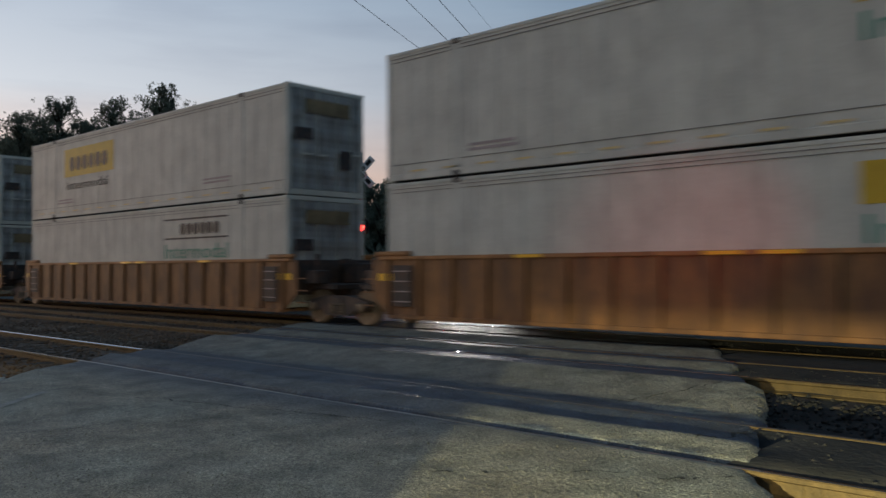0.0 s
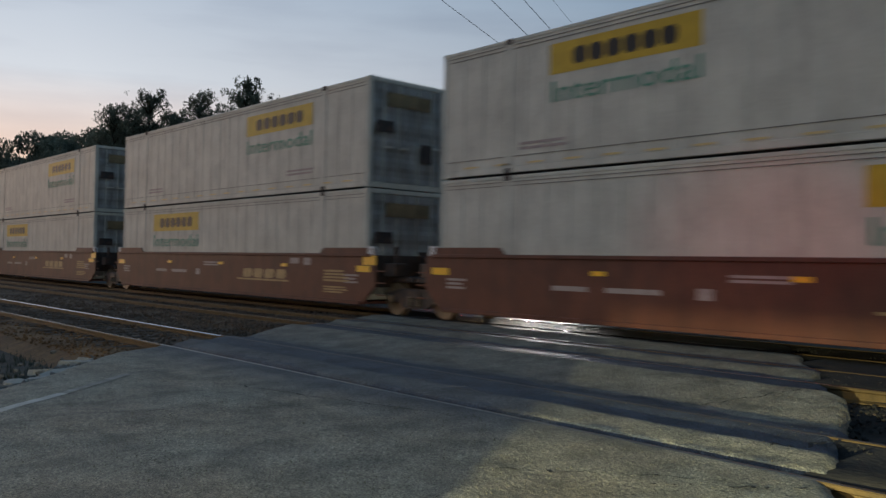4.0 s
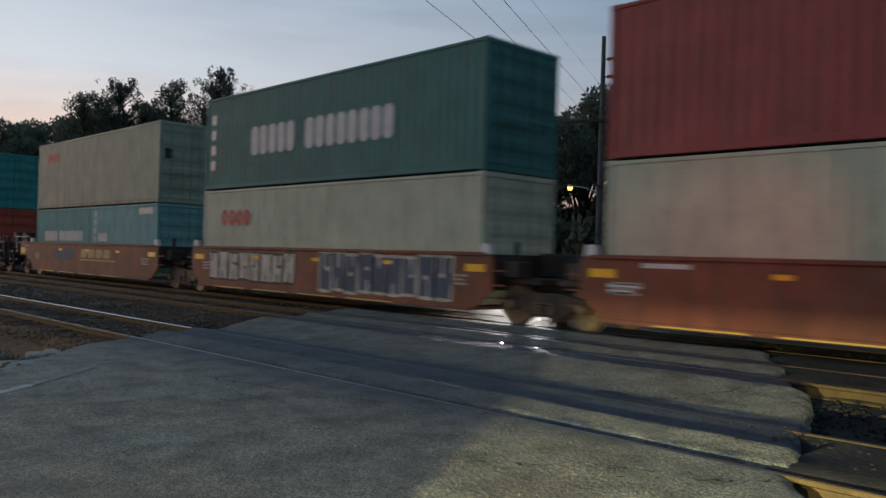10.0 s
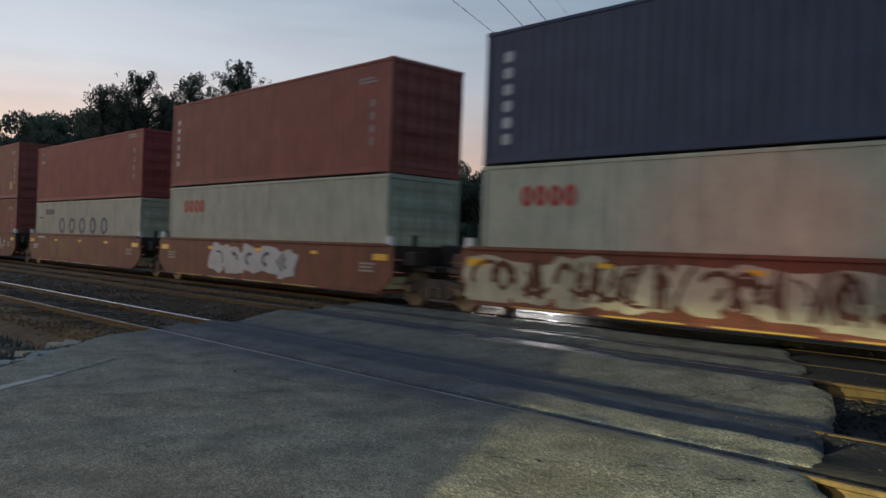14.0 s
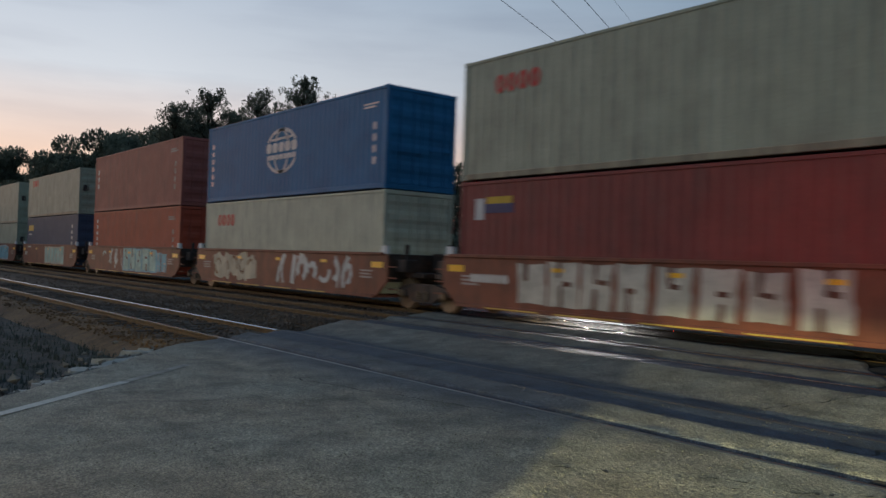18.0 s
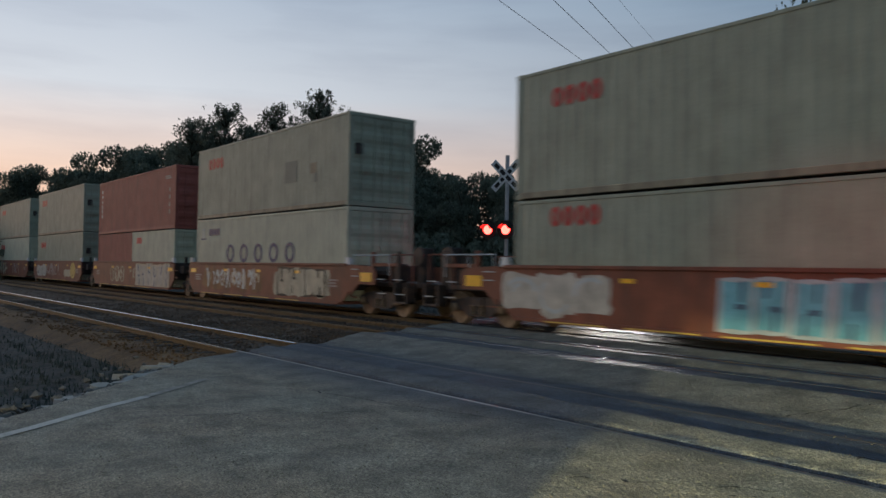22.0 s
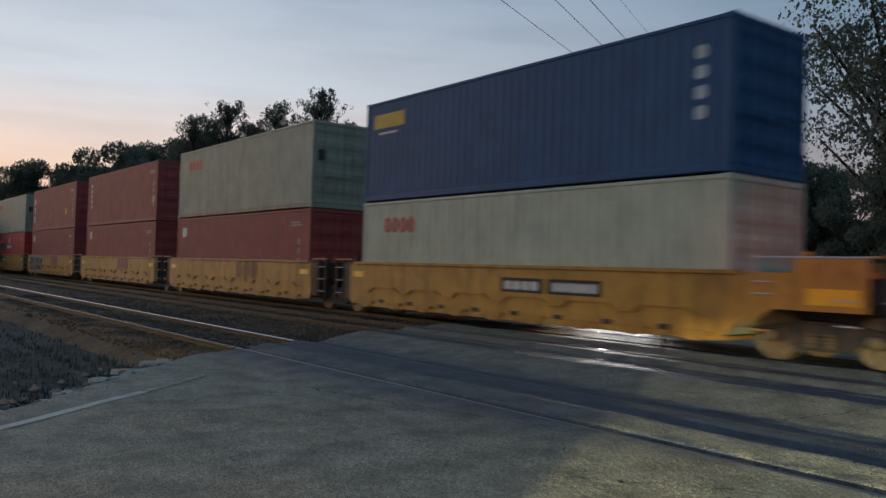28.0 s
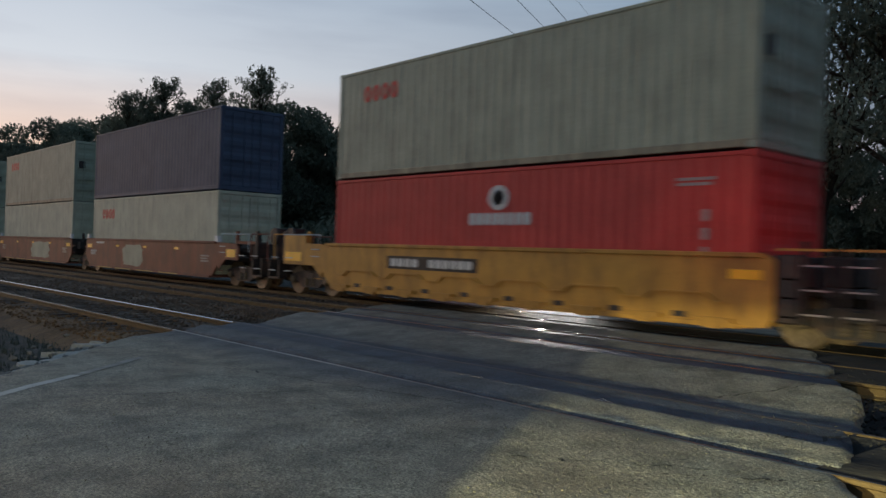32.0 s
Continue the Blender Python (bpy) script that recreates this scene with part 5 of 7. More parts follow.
# rear end of each unit at the start, style, outer ends, upper and lower load, marks on the side sill
CARS = [
    (-13.4, "ochre", "f", w53(jb(9.8, 1.27, 3.7)), w53(jb(9.8, 1.25, 3.7)), []),
    (-33.2, "ochre", "", w53([("panel", 2.9, 1.42, 3.8, 1.0, DECALYELLOW), ("blocks", 3.3, 1.62, 3.0, 0.5, DECALBLACK, 6), ("word", 3.1, 0.96, 3.2, 0.32, DECALBLACK, "Intermodal")]), w53(jb(10.0, 1.25, 3.45, False)), []),
    (-52.7, "ochre", "r", w53(jb(10.0, 1.27, 3.6, False)), w53(jb(2.95, 1.27, 3.65, False)), []),
    (-76.5, "brown", "f", w53(jb(3.2, 1.3, 3.4)), w53(jb(9.3, 1.3, 3.5)), BROWN_SILL),
    (-95.45, "brown", "", w53(jb(9.8, 1.27, 3.7)), w53(jb(2.9, 1.32, 3.7)), BROWN_SILL),
    (-114.9, "brown", "r", w53(jb(9.75, 1.27, 3.7)), w53(jb(2.85, 1.32, 3.75)), BROWN_SILL),
    (-134.6, "red", "f", iso(GREY, GREYTEXT, [logo_small()]), iso(GREY, GREYTEXT, [logo_small()]), [("bubble", 5.5, 0.45, 4.3, 0.95, CREAMSPRAY, 4, 3, SILVER)] + sill_text()),
    (-149.65, "red", "", iso(GREY, GREYTEXT, [logo_small()]), iso(REDORANGE, "orange-red corrugated steel container with a white plate", REDPLATE + iso_code()), [("blob", -0.2, 0.33, 4.9, 1.12, CREAMSPRAY, 15), ("scrawl", 0.6, 0.45, 3.6, 0.85, TAN, 5, 0.09), ("blob", 5.7, 0.32, 6.7, 1.12, CREAMSPRAY, 18), ("scrawl", 6.4, 0.45, 5.0, 0.85, TAN, 8, 0.10), ("blob", 5.2, 0.5, 0.9, 0.7, SILVER, 3)]),
    (-164.9, "red", "", iso(DARKRED, "dark red corrugated steel container", [("panel", 11.4, 0.76, 0.48, 0.4, DECALYELLOW)] + iso_code(11.5)), iso(CREAM, CREAMTEXT), [("blocks", 6.0, 0.92, 2.6, 0.34, TAN, 4, 1), ("panel", 6.0, 0.80, 3.2, 0.06, TAN)] + sill_text()),
    (-180.2, "red", "", iso(GREEN, "dark green corrugated container with broad white lettering", [("blocks", 2.7, 0.93, 2.3, 0.84, DECALWHITE, 5), ("blocks", 5.45, 0.93, 3.75, 0.84, DECALWHITE, 8), ("column", 0.35, 0.6, 0.48, 1.9, SILVER, 4)]), iso(CREAM, CREAMTEXT, [logo_small(1.1, 1.75, 1.7, 0.5)]), [("fat", 0.75, 0.5, 4.7, 0.86, SPRAY, 8, 4, DECALBLACK, DECALBLACK), ("fat", 6.55, 0.42, 4.9, 0.98, SLATE, 9, 9, SPRAY, SPRAY)]),
    (-195.7, "red", "r", iso(GREY, GREYTEXT, [logo_small()]), [iso(TEALBLUE, "teal green 20-foot corrugated container with white lettering", [("blocks", 1.05, 1.2, 1.6, 0.44, DECALWHITE, 5), ("blocks", 2.85, 1.2, 2.6, 0.44, DECALWHITE, 8)], F20, 0.0, height=LOW), iso(PALETEAL, "faded pale teal 20-foot corrugated container", [("column", 0.5, 1.2, 0.3, 1.3, DECALWHITE, 4), ("blocks", 0.9, 1.2, 0.9, 0.34, DECALWHITE, 3), ("blocks", 4.6, 2.2, 1.1, 0.25, SILVER, 5)], F20, 6.13, height=LOW)], [("blob", 2.6, 0.75, 2.6, 0.55, SLATE, 4), ("blocks", 5.6, 0.92, 3.0, 0.34, TAN, 4, 1), ("panel", 5.6, 0.80, 3.4, 0.06, TAN)]),
    (-215.4, "red", "f", iso(TEAL, "teal green corrugated container with a white letter column", [("panel", 0.42, 0.3, 0.62, 2.3, SILVER)]), iso(REDORANGE, "orange-red corrugated steel container with a white plate", REDPLATE + iso_code()), [("bubble", 0.8, 0.4, 3.1, 1.0, CREAMSPRAY, 3, 3, SPRAY), ("bubble", 4.0, 0.4, 3.6, 1.0, CREAMSPRAY, 3, 6, BROWNRED), ("bubble", 8.0, 0.4, 3.4, 0.95, CREAMSPRAY, 4, 9, TAN)]),
    (-231.0, "red", "", iso(SLATE, "slate blue corrugated container", [("column", 0.5, 0.4, 0.5, 2.1, SILVER, 6), ("panel", 11.4, 0.5, 0.3, 0.3, SILVER)]), iso(CREAM, CREAMTEXT, [logo_small()]), [("bubble", -0.2, 0.33, 12.6, 1.08, CREAMSPRAY, 10, 11, WELL_BROWN), ("scrawl", 0.6, 0.45, 11.2, 0.85, WELL_BROWN, 12, 0.10)]),
    (-246.4, "red", "", iso(BROWNRED, REDTEXT, [COLUMN] + iso_code()), iso(CREAM, CREAMTEXT, [logo_small()]), [("bubble", 3.4, 0.4, 5.0, 0.95, SILVER, 5, 5, SLATE)]),
    (-261.1, "red", "", iso(DARKRED, "dark red corrugated steel container", [("disc", 0.72, 1.93, 0.3, 0.3, SLATE), ("bars", 0.66, 1.84, 0.42, 0.08, SILVER, 1), ("bars", 0.74, 2.2, 0.3, 0.08, SILVER, 1)] + iso_code(), height=LOW), iso(CREAM, "pale grey container with a row of navy letters", [("rings", 3.05, 1.15, 6.2, 0.7, DECALNAVY, 5), ("column", 0.72, 1.93, 0.36, 0.46, SILVER, 3), ("bars", 0.52, 1.83, 0.62, 0.09, DECALNAVY, 1), ("blocks", 1.4, 2.0, 1.2, 0.26, DECALNAVY, 6)], height=LOW), [("blob", 2.6, 0.45, 2.8, 0.85, WELL_OCHRE, 5)] + sill_text()),
    (-276.45, "red", "r", iso(BROWNRED, REDTEXT, [("column", 0.45, 0.6, 0.42, 1.9, DECALWHITE, 3), ("panel", 10.85, 0.5, 0.4, 0.36, DECALYELLOW)] + iso_code(11.5)), iso(BROWNRED, REDTEXT, [("panel", 0.5, 2.1, 0.36, 0.42, DECALWHITE)] + iso_code()), [("strokes", 0.2, 0.45, 2.3, 0.95, SPRAY, 3, 7, 0.16), ("fat", 5.1, 0.44, 4.5, 0.9, SPRAY, 6, 5, SLATE), ("scrawl", 9.6, 0.6, 1.4, 0.6, SILVER, 6, 0.08)]),
    (-296.25, "red", "f", iso(GREY, GREYTEXT, [logo_small()]), iso(MAROON, "dark maroon corrugated steel container", [("panel", 0.55, 1.95, 0.3, 0.5, DECALWHITE), ("panel", 0.85, 2.1, 1.0, 0.22, DECALNAVY), ("panel", 0.95, 2.32, 0.85, 0.16, DECALYELLOW)] + iso_code()), [("fat", 2.2, 0.40, 7.4, 1.02, SPRAY, 8, 15, WELL_BROWN), ("blocks", 0.6, 0.85, 1.3, 0.2, DECALWHITE, 6)]),
    (-311.7, "red", "", iso(BLUE, "bright blue corrugated container with a white globe emblem", [("globe", 4.95, 0.83, 2.15, 1.42, DECALWHITE), ("column", 0.38, 0.6, 0.3, 1.7, SILVER, 6)] + iso_code(11.5, SILVER)), iso(CREAM, CREAMTEXT, [logo_small()]), [("bubble", 1.3, 0.38, 3.4, 1.0, CREAMSPRAY, 5, 6, WELL_OCHRE), ("scrawl", 6.2, 0.4, 4.8, 1.0, SILVER, 16, 0.14)]),
    (-326.6, "red", "", iso(BROWNRED, REDTEXT, [("column", 0.5, 1.2, 0.3, 1.1, DECALWHITE, 3)] + iso_code()), iso(REDORANGE, "orange-red corrugated steel container with white stencils", [("column", 0.55, 1.1, 0.36, 1.5, DECALWHITE, 5)] + iso_code()), [("fat", 5.5, 0.36, 4.4, 1.04, MINT, 5, 9, WELL_BROWN, CYAN), ("fat", 9.9, 0.36, 1.3, 0.95, CYAN, 2, 19, SPRAY), ("scrawl", 2.2, 0.4, 3.2, 1.0, SILVER, 4, 0.1)]),
    (-341.85, "red", "", iso(GREY, GREYTEXT, [logo_small()], height=LOW), iso(SLATE, "dark slate blue container with a yellow plate", [("panel", 0.4, 2.0, 1.3, 0.36, DECALYELLOW), ("bars", 0.5, 1.75, 1.0, 0.1, DECALWHITE, 1), ("column", 10.9, 0.8, 0.4, 1.6, SILVER, 5)]), [("fat", 5.6, 0.36, 4.4, 1.04, MINT, 6, 7, SPRAY, CREAMSPRAY)] + sill_text()),
    (-357.25, "red", "r", iso(GREY, GREYTEXT, [logo_small()]), iso(GREY, GREYTEXT, [logo_small()], height=LOW), [("bubble", -0.1, 0.36, 3.1, 1.0, SPRAY, 3, 2, SILVER), ("fat", 5.5, 0.36, 4.8, 0.98, CYAN, 7, 12, SLATE, SILVER)]),
    (-376.9, "red", "f", iso(GREY, GREYTEXT, [logo_small(), ("panel", 7.93, 0.95, 0.9, 0.72, PATCH), ("panel", 9.75, 1.15, 0.42, 0.34, GREY_RAIL), ("panel", 10.05, 0.85, 0.16, 0.3, PATCH)]), iso(CREAM, "pale grey container with a row of navy letters", [("rings", 2.85, 1.13, 6.2, 0.7, DECALNAVY, 5), ("column", 0.62, 2.14, 0.3, 0.4, SILVER, 3), ("bars", 0.45, 2.05, 0.58, 0.08, DECALNAVY, 1), ("blocks", 1.3, 2.2, 1.1, 0.28, DECALNAVY, 5)]), [("bubble", 7.7, 0.36, 3.7, 1.05, CREAMSPRAY, 4, 8), ("fat", 7.9, 0.44, 3.3, 0.9, CREAMSPRAY, 4, 8, DECALBLACK, DECALBLACK), ("bubble", 1.2, 0.42, 5.4, 0.92, WELL_OCHRE, 6, 5, CREAMSPRAY), ("scrawl", 1.4, 0.5, 5.0, 0.8, SILVER, 25, 0.08)]),
    (-391.8, "red", "", iso(BROWNRED, REDTEXT, [("column", 0.5, 0.9, 0.3, 1.6, DECALWHITE, 6)] + iso_code()), [iso(BROWNRED, "red-brown 20-foot corrugated container", [], F20, 0.0, height=LOW), iso(CREAM, "white 20-foot corrugated container with a grimy side", [("blocks", 0.7, 2.0, 0.8, 0.3, DECALRED, 4)], F20, 6.13, height=LOW)], [("fat", 7.3, 0.34, 4.8, 1.06, SPRAY, 6, 52, SLATE, CREAMSPRAY), ("rings", 2.9, 0.45, 2.6, 0.82, CREAMSPRAY, 3, 0.2), ("scrawl", 3.0, 0.45, 2.6, 0.8, CREAMSPRAY, 3, 0.06), ("scrawl", 6.3, 0.5, 0.9, 0.7, CREAMSPRAY, 4, 0.08)]),
    (-407.4, "red", "", iso(GREY, GREYTEXT, [logo_small()]), iso(GREY, GREYTEXT, [logo_small()]), [("bubble", 0.7, 0.42, 2.8, 0.92, SPRAY, 3, 31, SLATE), ("scrawl", 3.9, 0.5, 3.4, 0.85, DECALFAINT, 14, 0.1), ("bubble", 8.4, 0.5, 1.6, 0.5, CREAMSPRAY, 2, 7), ("disc", 10.0, 0.42, 1.2, 0.98, STRIPE), ("rings", 10.15, 0.56, 0.9, 0.7, WELL_OCHRE, 1, 0.15)]),
    (-422.6, "red", "", iso(GREY, GREYTEXT, [logo_small()]), iso(CREAM, CREAMTEXT, [logo_small(1.1, 1.95, 1.7)]), [("strokes", 1.0, 0.42, 3.8, 0.95, CREAMSPRAY, 5, 33, 0.18), ("scrawl", 7.0, 0.5, 2.4, 0.8, SILVER, 8, 0.08)]),
    (-437.7, "red", "r", iso(DARKRED, "dark red corrugated steel container", [("panel", 0.75, 1.6, 0.5, 0.5, SILVER)] + iso_code()), iso(CREAM, CREAMTEXT, [logo_small(1.1, 1.75, 1.7, 0.5)]), [("blocks", 2.8, 0.92, 3.0, 0.34, WELL_OCHRE, 4, 1)]),
    (-457.45, "yellow", "f", iso(NAVY, "navy blue corrugated container with a yellow plate", [("panel", 0.43, 2.08, 1.5, 0.4, DECALYELLOW), ("bars", 0.7, 1.9, 1.1, 0.1, DECALWHITE, 1), ("column", 11.35, 1.0, 0.5, 1.5, SILVER, 4)]), iso(CREAM, CREAMTEXT, [logo_small()]), [("panel", 6.3, 0.9, 1.38, 0.33, DECALBLACK), ("panel", 7.82, 0.9, 1.55, 0.33, DECALBLACK), ("blocks", 6.4, 0.96, 1.15, 0.2, DECALWHITE, 4), ("blocks", 7.95, 0.96, 1.3, 0.2, DECALWHITE, 6)]),
    (-472.9, "yellow", "", iso(GREY, GREYTEXT, [logo_small()]), iso(DARKRED, "dark red corrugated steel container", [("panel", 0.6, 2.05, 0.5, 0.4, DECALWHITE)] + iso_code()), [("blocks", 6.7, 0.84, 1.95, 0.6, WELL_OCHRE, 3)]),
    (-488.1, "yellow", "", iso(DARKRED, REDTEXT, [("column", 0.7, 1.0, 0.3, 1.5, DECALWHITE, 5), ("panel", 11.55, 0.9, 0.34, 0.3, DECALYELLOW)] + iso_code(11.6)), iso(DARKRED, REDTEXT, [("panel", 0.75, 2.14, 0.34, 0.4, DECALWHITE)] + iso_code(11.4)), [("blocks", 6.7, 0.84, 1.95, 0.62, BROWNRED, 3)]),
    (-503.2, "yellow", "", iso(DARKRED, REDTEXT, [("column", 0.5, 0.6, 0.42, 1.9, DECALWHITE, 3), ("panel", 9.6, 0.9, 0.36, 0.36, DECALYELLOW)] + iso_code()), iso(DARKRED, REDTEXT, [("panel", 0.55, 2.1, 0.36, 0.42, DECALWHITE)] + iso_code()), [("fat", 0.2, 0.42, 4.2, 0.98, DECALBLACK, 6, 41, SPRAY, SPRAY), ("blocks", 6.7, 0.84, 1.95, 0.62, BROWNRED, 3)]),
    (-518.2, "yellow", "r", iso(GREY, GREYTEXT, [logo_small()]), iso(BRIGHTRED, "bright red corrugated container with a white emblem", [("disc", 5.94, 1.95, 0.62, 0.55, DECALWHITE), ("disc", 6.07, 2.06, 0.36, 0.33, DECALNAVY), ("blocks", 5.33, 1.62, 1.9, 0.28, DECALWHITE, 8)] + iso_code(11.2)), [("panel", 2.54, 0.92, 3.26, 0.32, DECALBLACK), ("blocks", 2.66, 0.98, 1.1, 0.2, DECALWHITE, 4), ("blocks", 4.1, 0.98, 1.55, 0.2, DECALWHITE, 6)]),
    (-537.5, "red", "f", iso(SLATE, "slate blue corrugated container", []), iso(CREAM, CREAMTEXT, [logo_small()]), [("blob", 4.0, 0.4, 2.2, 0.9, GREY, 5)] + sill_text()),
    (-552.6, "red", "", iso(GREY, GREYTEXT, [logo_small()]), iso(CREAM, CREAMTEXT, []), [("blob", 6.0, 0.4, 3.2, 0.9, GREY, 6)]),
    (-567.9, "red", "", iso(GREY, GREYTEXT, [logo_small()]), iso(CREAM, CREAMTEXT, []), []),
    (-583.2, "red", "", iso(DARKRED, REDTEXT, []), iso(CREAM, CREAMTEXT, []), []),
    (-598.5, "red", "r", iso(GREY, GREYTEXT, []), iso(GREY, GREYTEXT, []), []),
]


def build_train():
    for o, style, ends, upper, lower, marks in CARS:
        long = style in ("ochre", "brown")
        length = F53 if long else F40
        names = {"ochre": "ochre-yellow ribbed steel", "brown": "dark brown steel", "red": "red-brown steel", "yellow": "bright yellow steel"}
        car = well_car(length, style, names[style] + " well car carrying stacked containers", "f" in ends, "r" in ends, marks)
        car.location = (o, TRAIN_Y, 0)
        MOVERS.append((car, o, TRAIN_Y, 0.0))
        under = (lower[0] if isinstance(lower, list) else lower)[-1]
        for spec, z in ((upper, WELL_FLOOR + under + 0.022), (lower, WELL_FLOOR)):
            for s in spec if isinstance(spec, list) else [spec]:
                col, size, dx, mk, text, tall = s
                b = container(size, col, text, mk, True, size > 13, tall)
                b.location = (o + dx, TRAIN_Y, z)
                MOVERS.append((b, o + dx, TRAIN_Y, z))


build_train()


# ---------------------------------------------------------------- beyond the tracks
def leaf_cloud(rnd, clumps, per, size, squash=1.0, slim=0.55):
    """Small bent leaf tufts strewn through clumps: vertices and faces."""
    verts, faces = [], []
    for cx, cy, cz, r in clumps:
        for _ in range(int(per * r * r)):
            d = Vector((rnd.gauss(0, 1), rnd.gauss(0, 1), rnd.gauss(0, 1) * squash)).normalized() * r * rnd.uniform(0.35, 1.05) ** 0.6
            c = Vector((cx, cy, cz)) + Vector((d.x, d.y, d.z * squash))
            m = Euler((rnd.uniform(0, 6.3), rnd.uniform(0, 6.3), rnd.uniform(0, 6.3))).to_matrix()
            s = size * rnd.uniform(0.5, 1.3)
            k = len(verts)
            for p in ((-s, 0, 0), (0, -s * slim, s * 0.15), (s, 0, 0), (0, s * slim, s * 0.15)):
                verts.append(c + m @ Vector(p))
            faces.append((k, k + 1, k + 2))
            faces.append((k, k + 2, k + 3))
    return verts, faces


def tree(kind, height, spread, seed, label):
    """Tapered trunk, limbs and a crown of many small tufts with an uneven outline."""
    rnd = random.Random(seed)
    ob = tagged(new("pine_tree" if kind == "pine" else "tree"), label, "tree")
    bm = bmesh.new()
    base_r = height * 0.018 + 0.05
    lean = Vector((rnd.uniform(-0.04, 0.04), rnd.uniform(-0.04, 0.04), 1))
    steps = 6
    top = height * (0.97 if kind == "pine" else 0.72)
    for i in range(steps):
        a, b = top * i / steps, top * (i + 1) / steps
        tube(bm, lean * a, lean * b, base_r * (1 - 0.9 * i / steps), base_r * (1 - 0.9 * (i + 1) / steps), 8)
    clumps = []
    if kind == "pine":
        z = height * 0.25
        while z < height * 0.98:
            f = (z / height - 0.25) / 0.75
            reach = spread * (1.0 - f) ** 0.65 * rnd.uniform(0.85, 1.1) + 0.4
            turn = rnd.uniform(0, 6.3)
            count = rnd.randint(5, 6)
            for k in range(count):
                a = turn + 6.28 * k / count + rnd.uniform(-0.5, 0.5)
                rr = reach * rnd.uniform(0.6, 1.12)
                start, up = lean * (z + rnd.uniform(-0.3, 0.3)), rnd.uniform(0.3, 0.6) + 0.45 * f
                tip = start + Vector((math.cos(a) * rr, math.sin(a) * rr, rr * up))
                tube(bm, start, tip, 0.07, 0.02, 5)
                for q in (0.3, 0.5, 0.7, 0.88, 1.02):
                    p = start.lerp(tip, q)
                    p.z += 0.22 * rr * q * q
                    for _ in range(2):
                        clumps.append((p.x + rnd.gauss(0, 0.28), p.y + rnd.gauss(0, 0.28), p.z + rnd.uniform(-0.1, 0.35), rnd.uniform(0.18, 0.36) * (1.2 - 0.3 * f)))
            z += height * rnd.uniform(0.036, 0.06)
        for q in (0.92, 0.95, 0.975, 0.995):
            clumps.append((lean.x * height * q + rnd.gauss(0, 0.1), lean.y * height * q, height * q, 0.3))
        v, f = leaf_cloud(rnd, clumps, 190, 0.17, 1.1, 0.3)
    else:
        for k in range(26 if kind == "sparse" else 14):
            a, z0 = rnd.uniform(0, 6.3), height * rnd.uniform(0.25, 0.6)
            rr = spread * rnd.uniform(0.35, 0.9 if kind == "sparse" else 0.68)
            tip = Vector((math.cos(a) * rr, math.sin(a) * rr, height * rnd.uniform(0.4 if kind == "sparse" else 0.55, 0.93)))
            tube(bm, lean * z0, tip, base_r * 0.4, 0.03, 6)
            if kind == "sparse":
                for q in (0.7, 0.95, 1.15):
                    p = (lean * z0).lerp(tip, q)
                    for _ in range(2):
                        clumps.append((p.x + rnd.uniform(-0.8, 0.8), p.y + rnd.uniform(-0.8, 0.8), p.z + rnd.uniform(-0.5, 0.8), rnd.uniform(0.5, 1.0)))
        n = 0 if kind == "sparse" else 38
        for k in range(n):
            a, q = rnd.uniform(0, 6.3), rnd.uniform(0, 1) ** 0.5
            zf = rnd.uniform(0.22, 1.0)
            env = math.sin(math.pi * min(1.0, 0.12 + 0.88 * (1 - zf) ** 0.75 + 0.0)) ** 0.5 if zf > 0.3 else 0.75
            rr = spread * q * max(0.25, env)
            clumps.append((math.cos(a) * rr, math.sin(a) * rr, height * zf - 0.5, rnd.uniform(0.11, 0.2) * height * 0.75))
        v, f = leaf_cloud(rnd, clumps, 150 if kind == "sparse" else 330, 0.09 if kind == "sparse" else 0.17, 0.8)
    part("trunk", bm, BARK, ob)
    me = bpy.data.meshes.new("crown")
    me.from_pydata([tuple(p) for p in v], [], f)
    me.materials.append(NEEDLE if kind == "pine" else LEAF)
    part("crown", me, None, ob)
    return ob


def polar(yaw, dist):
    return -math.sin(radians(yaw)) * dist, math.cos(radians(yaw)) * dist


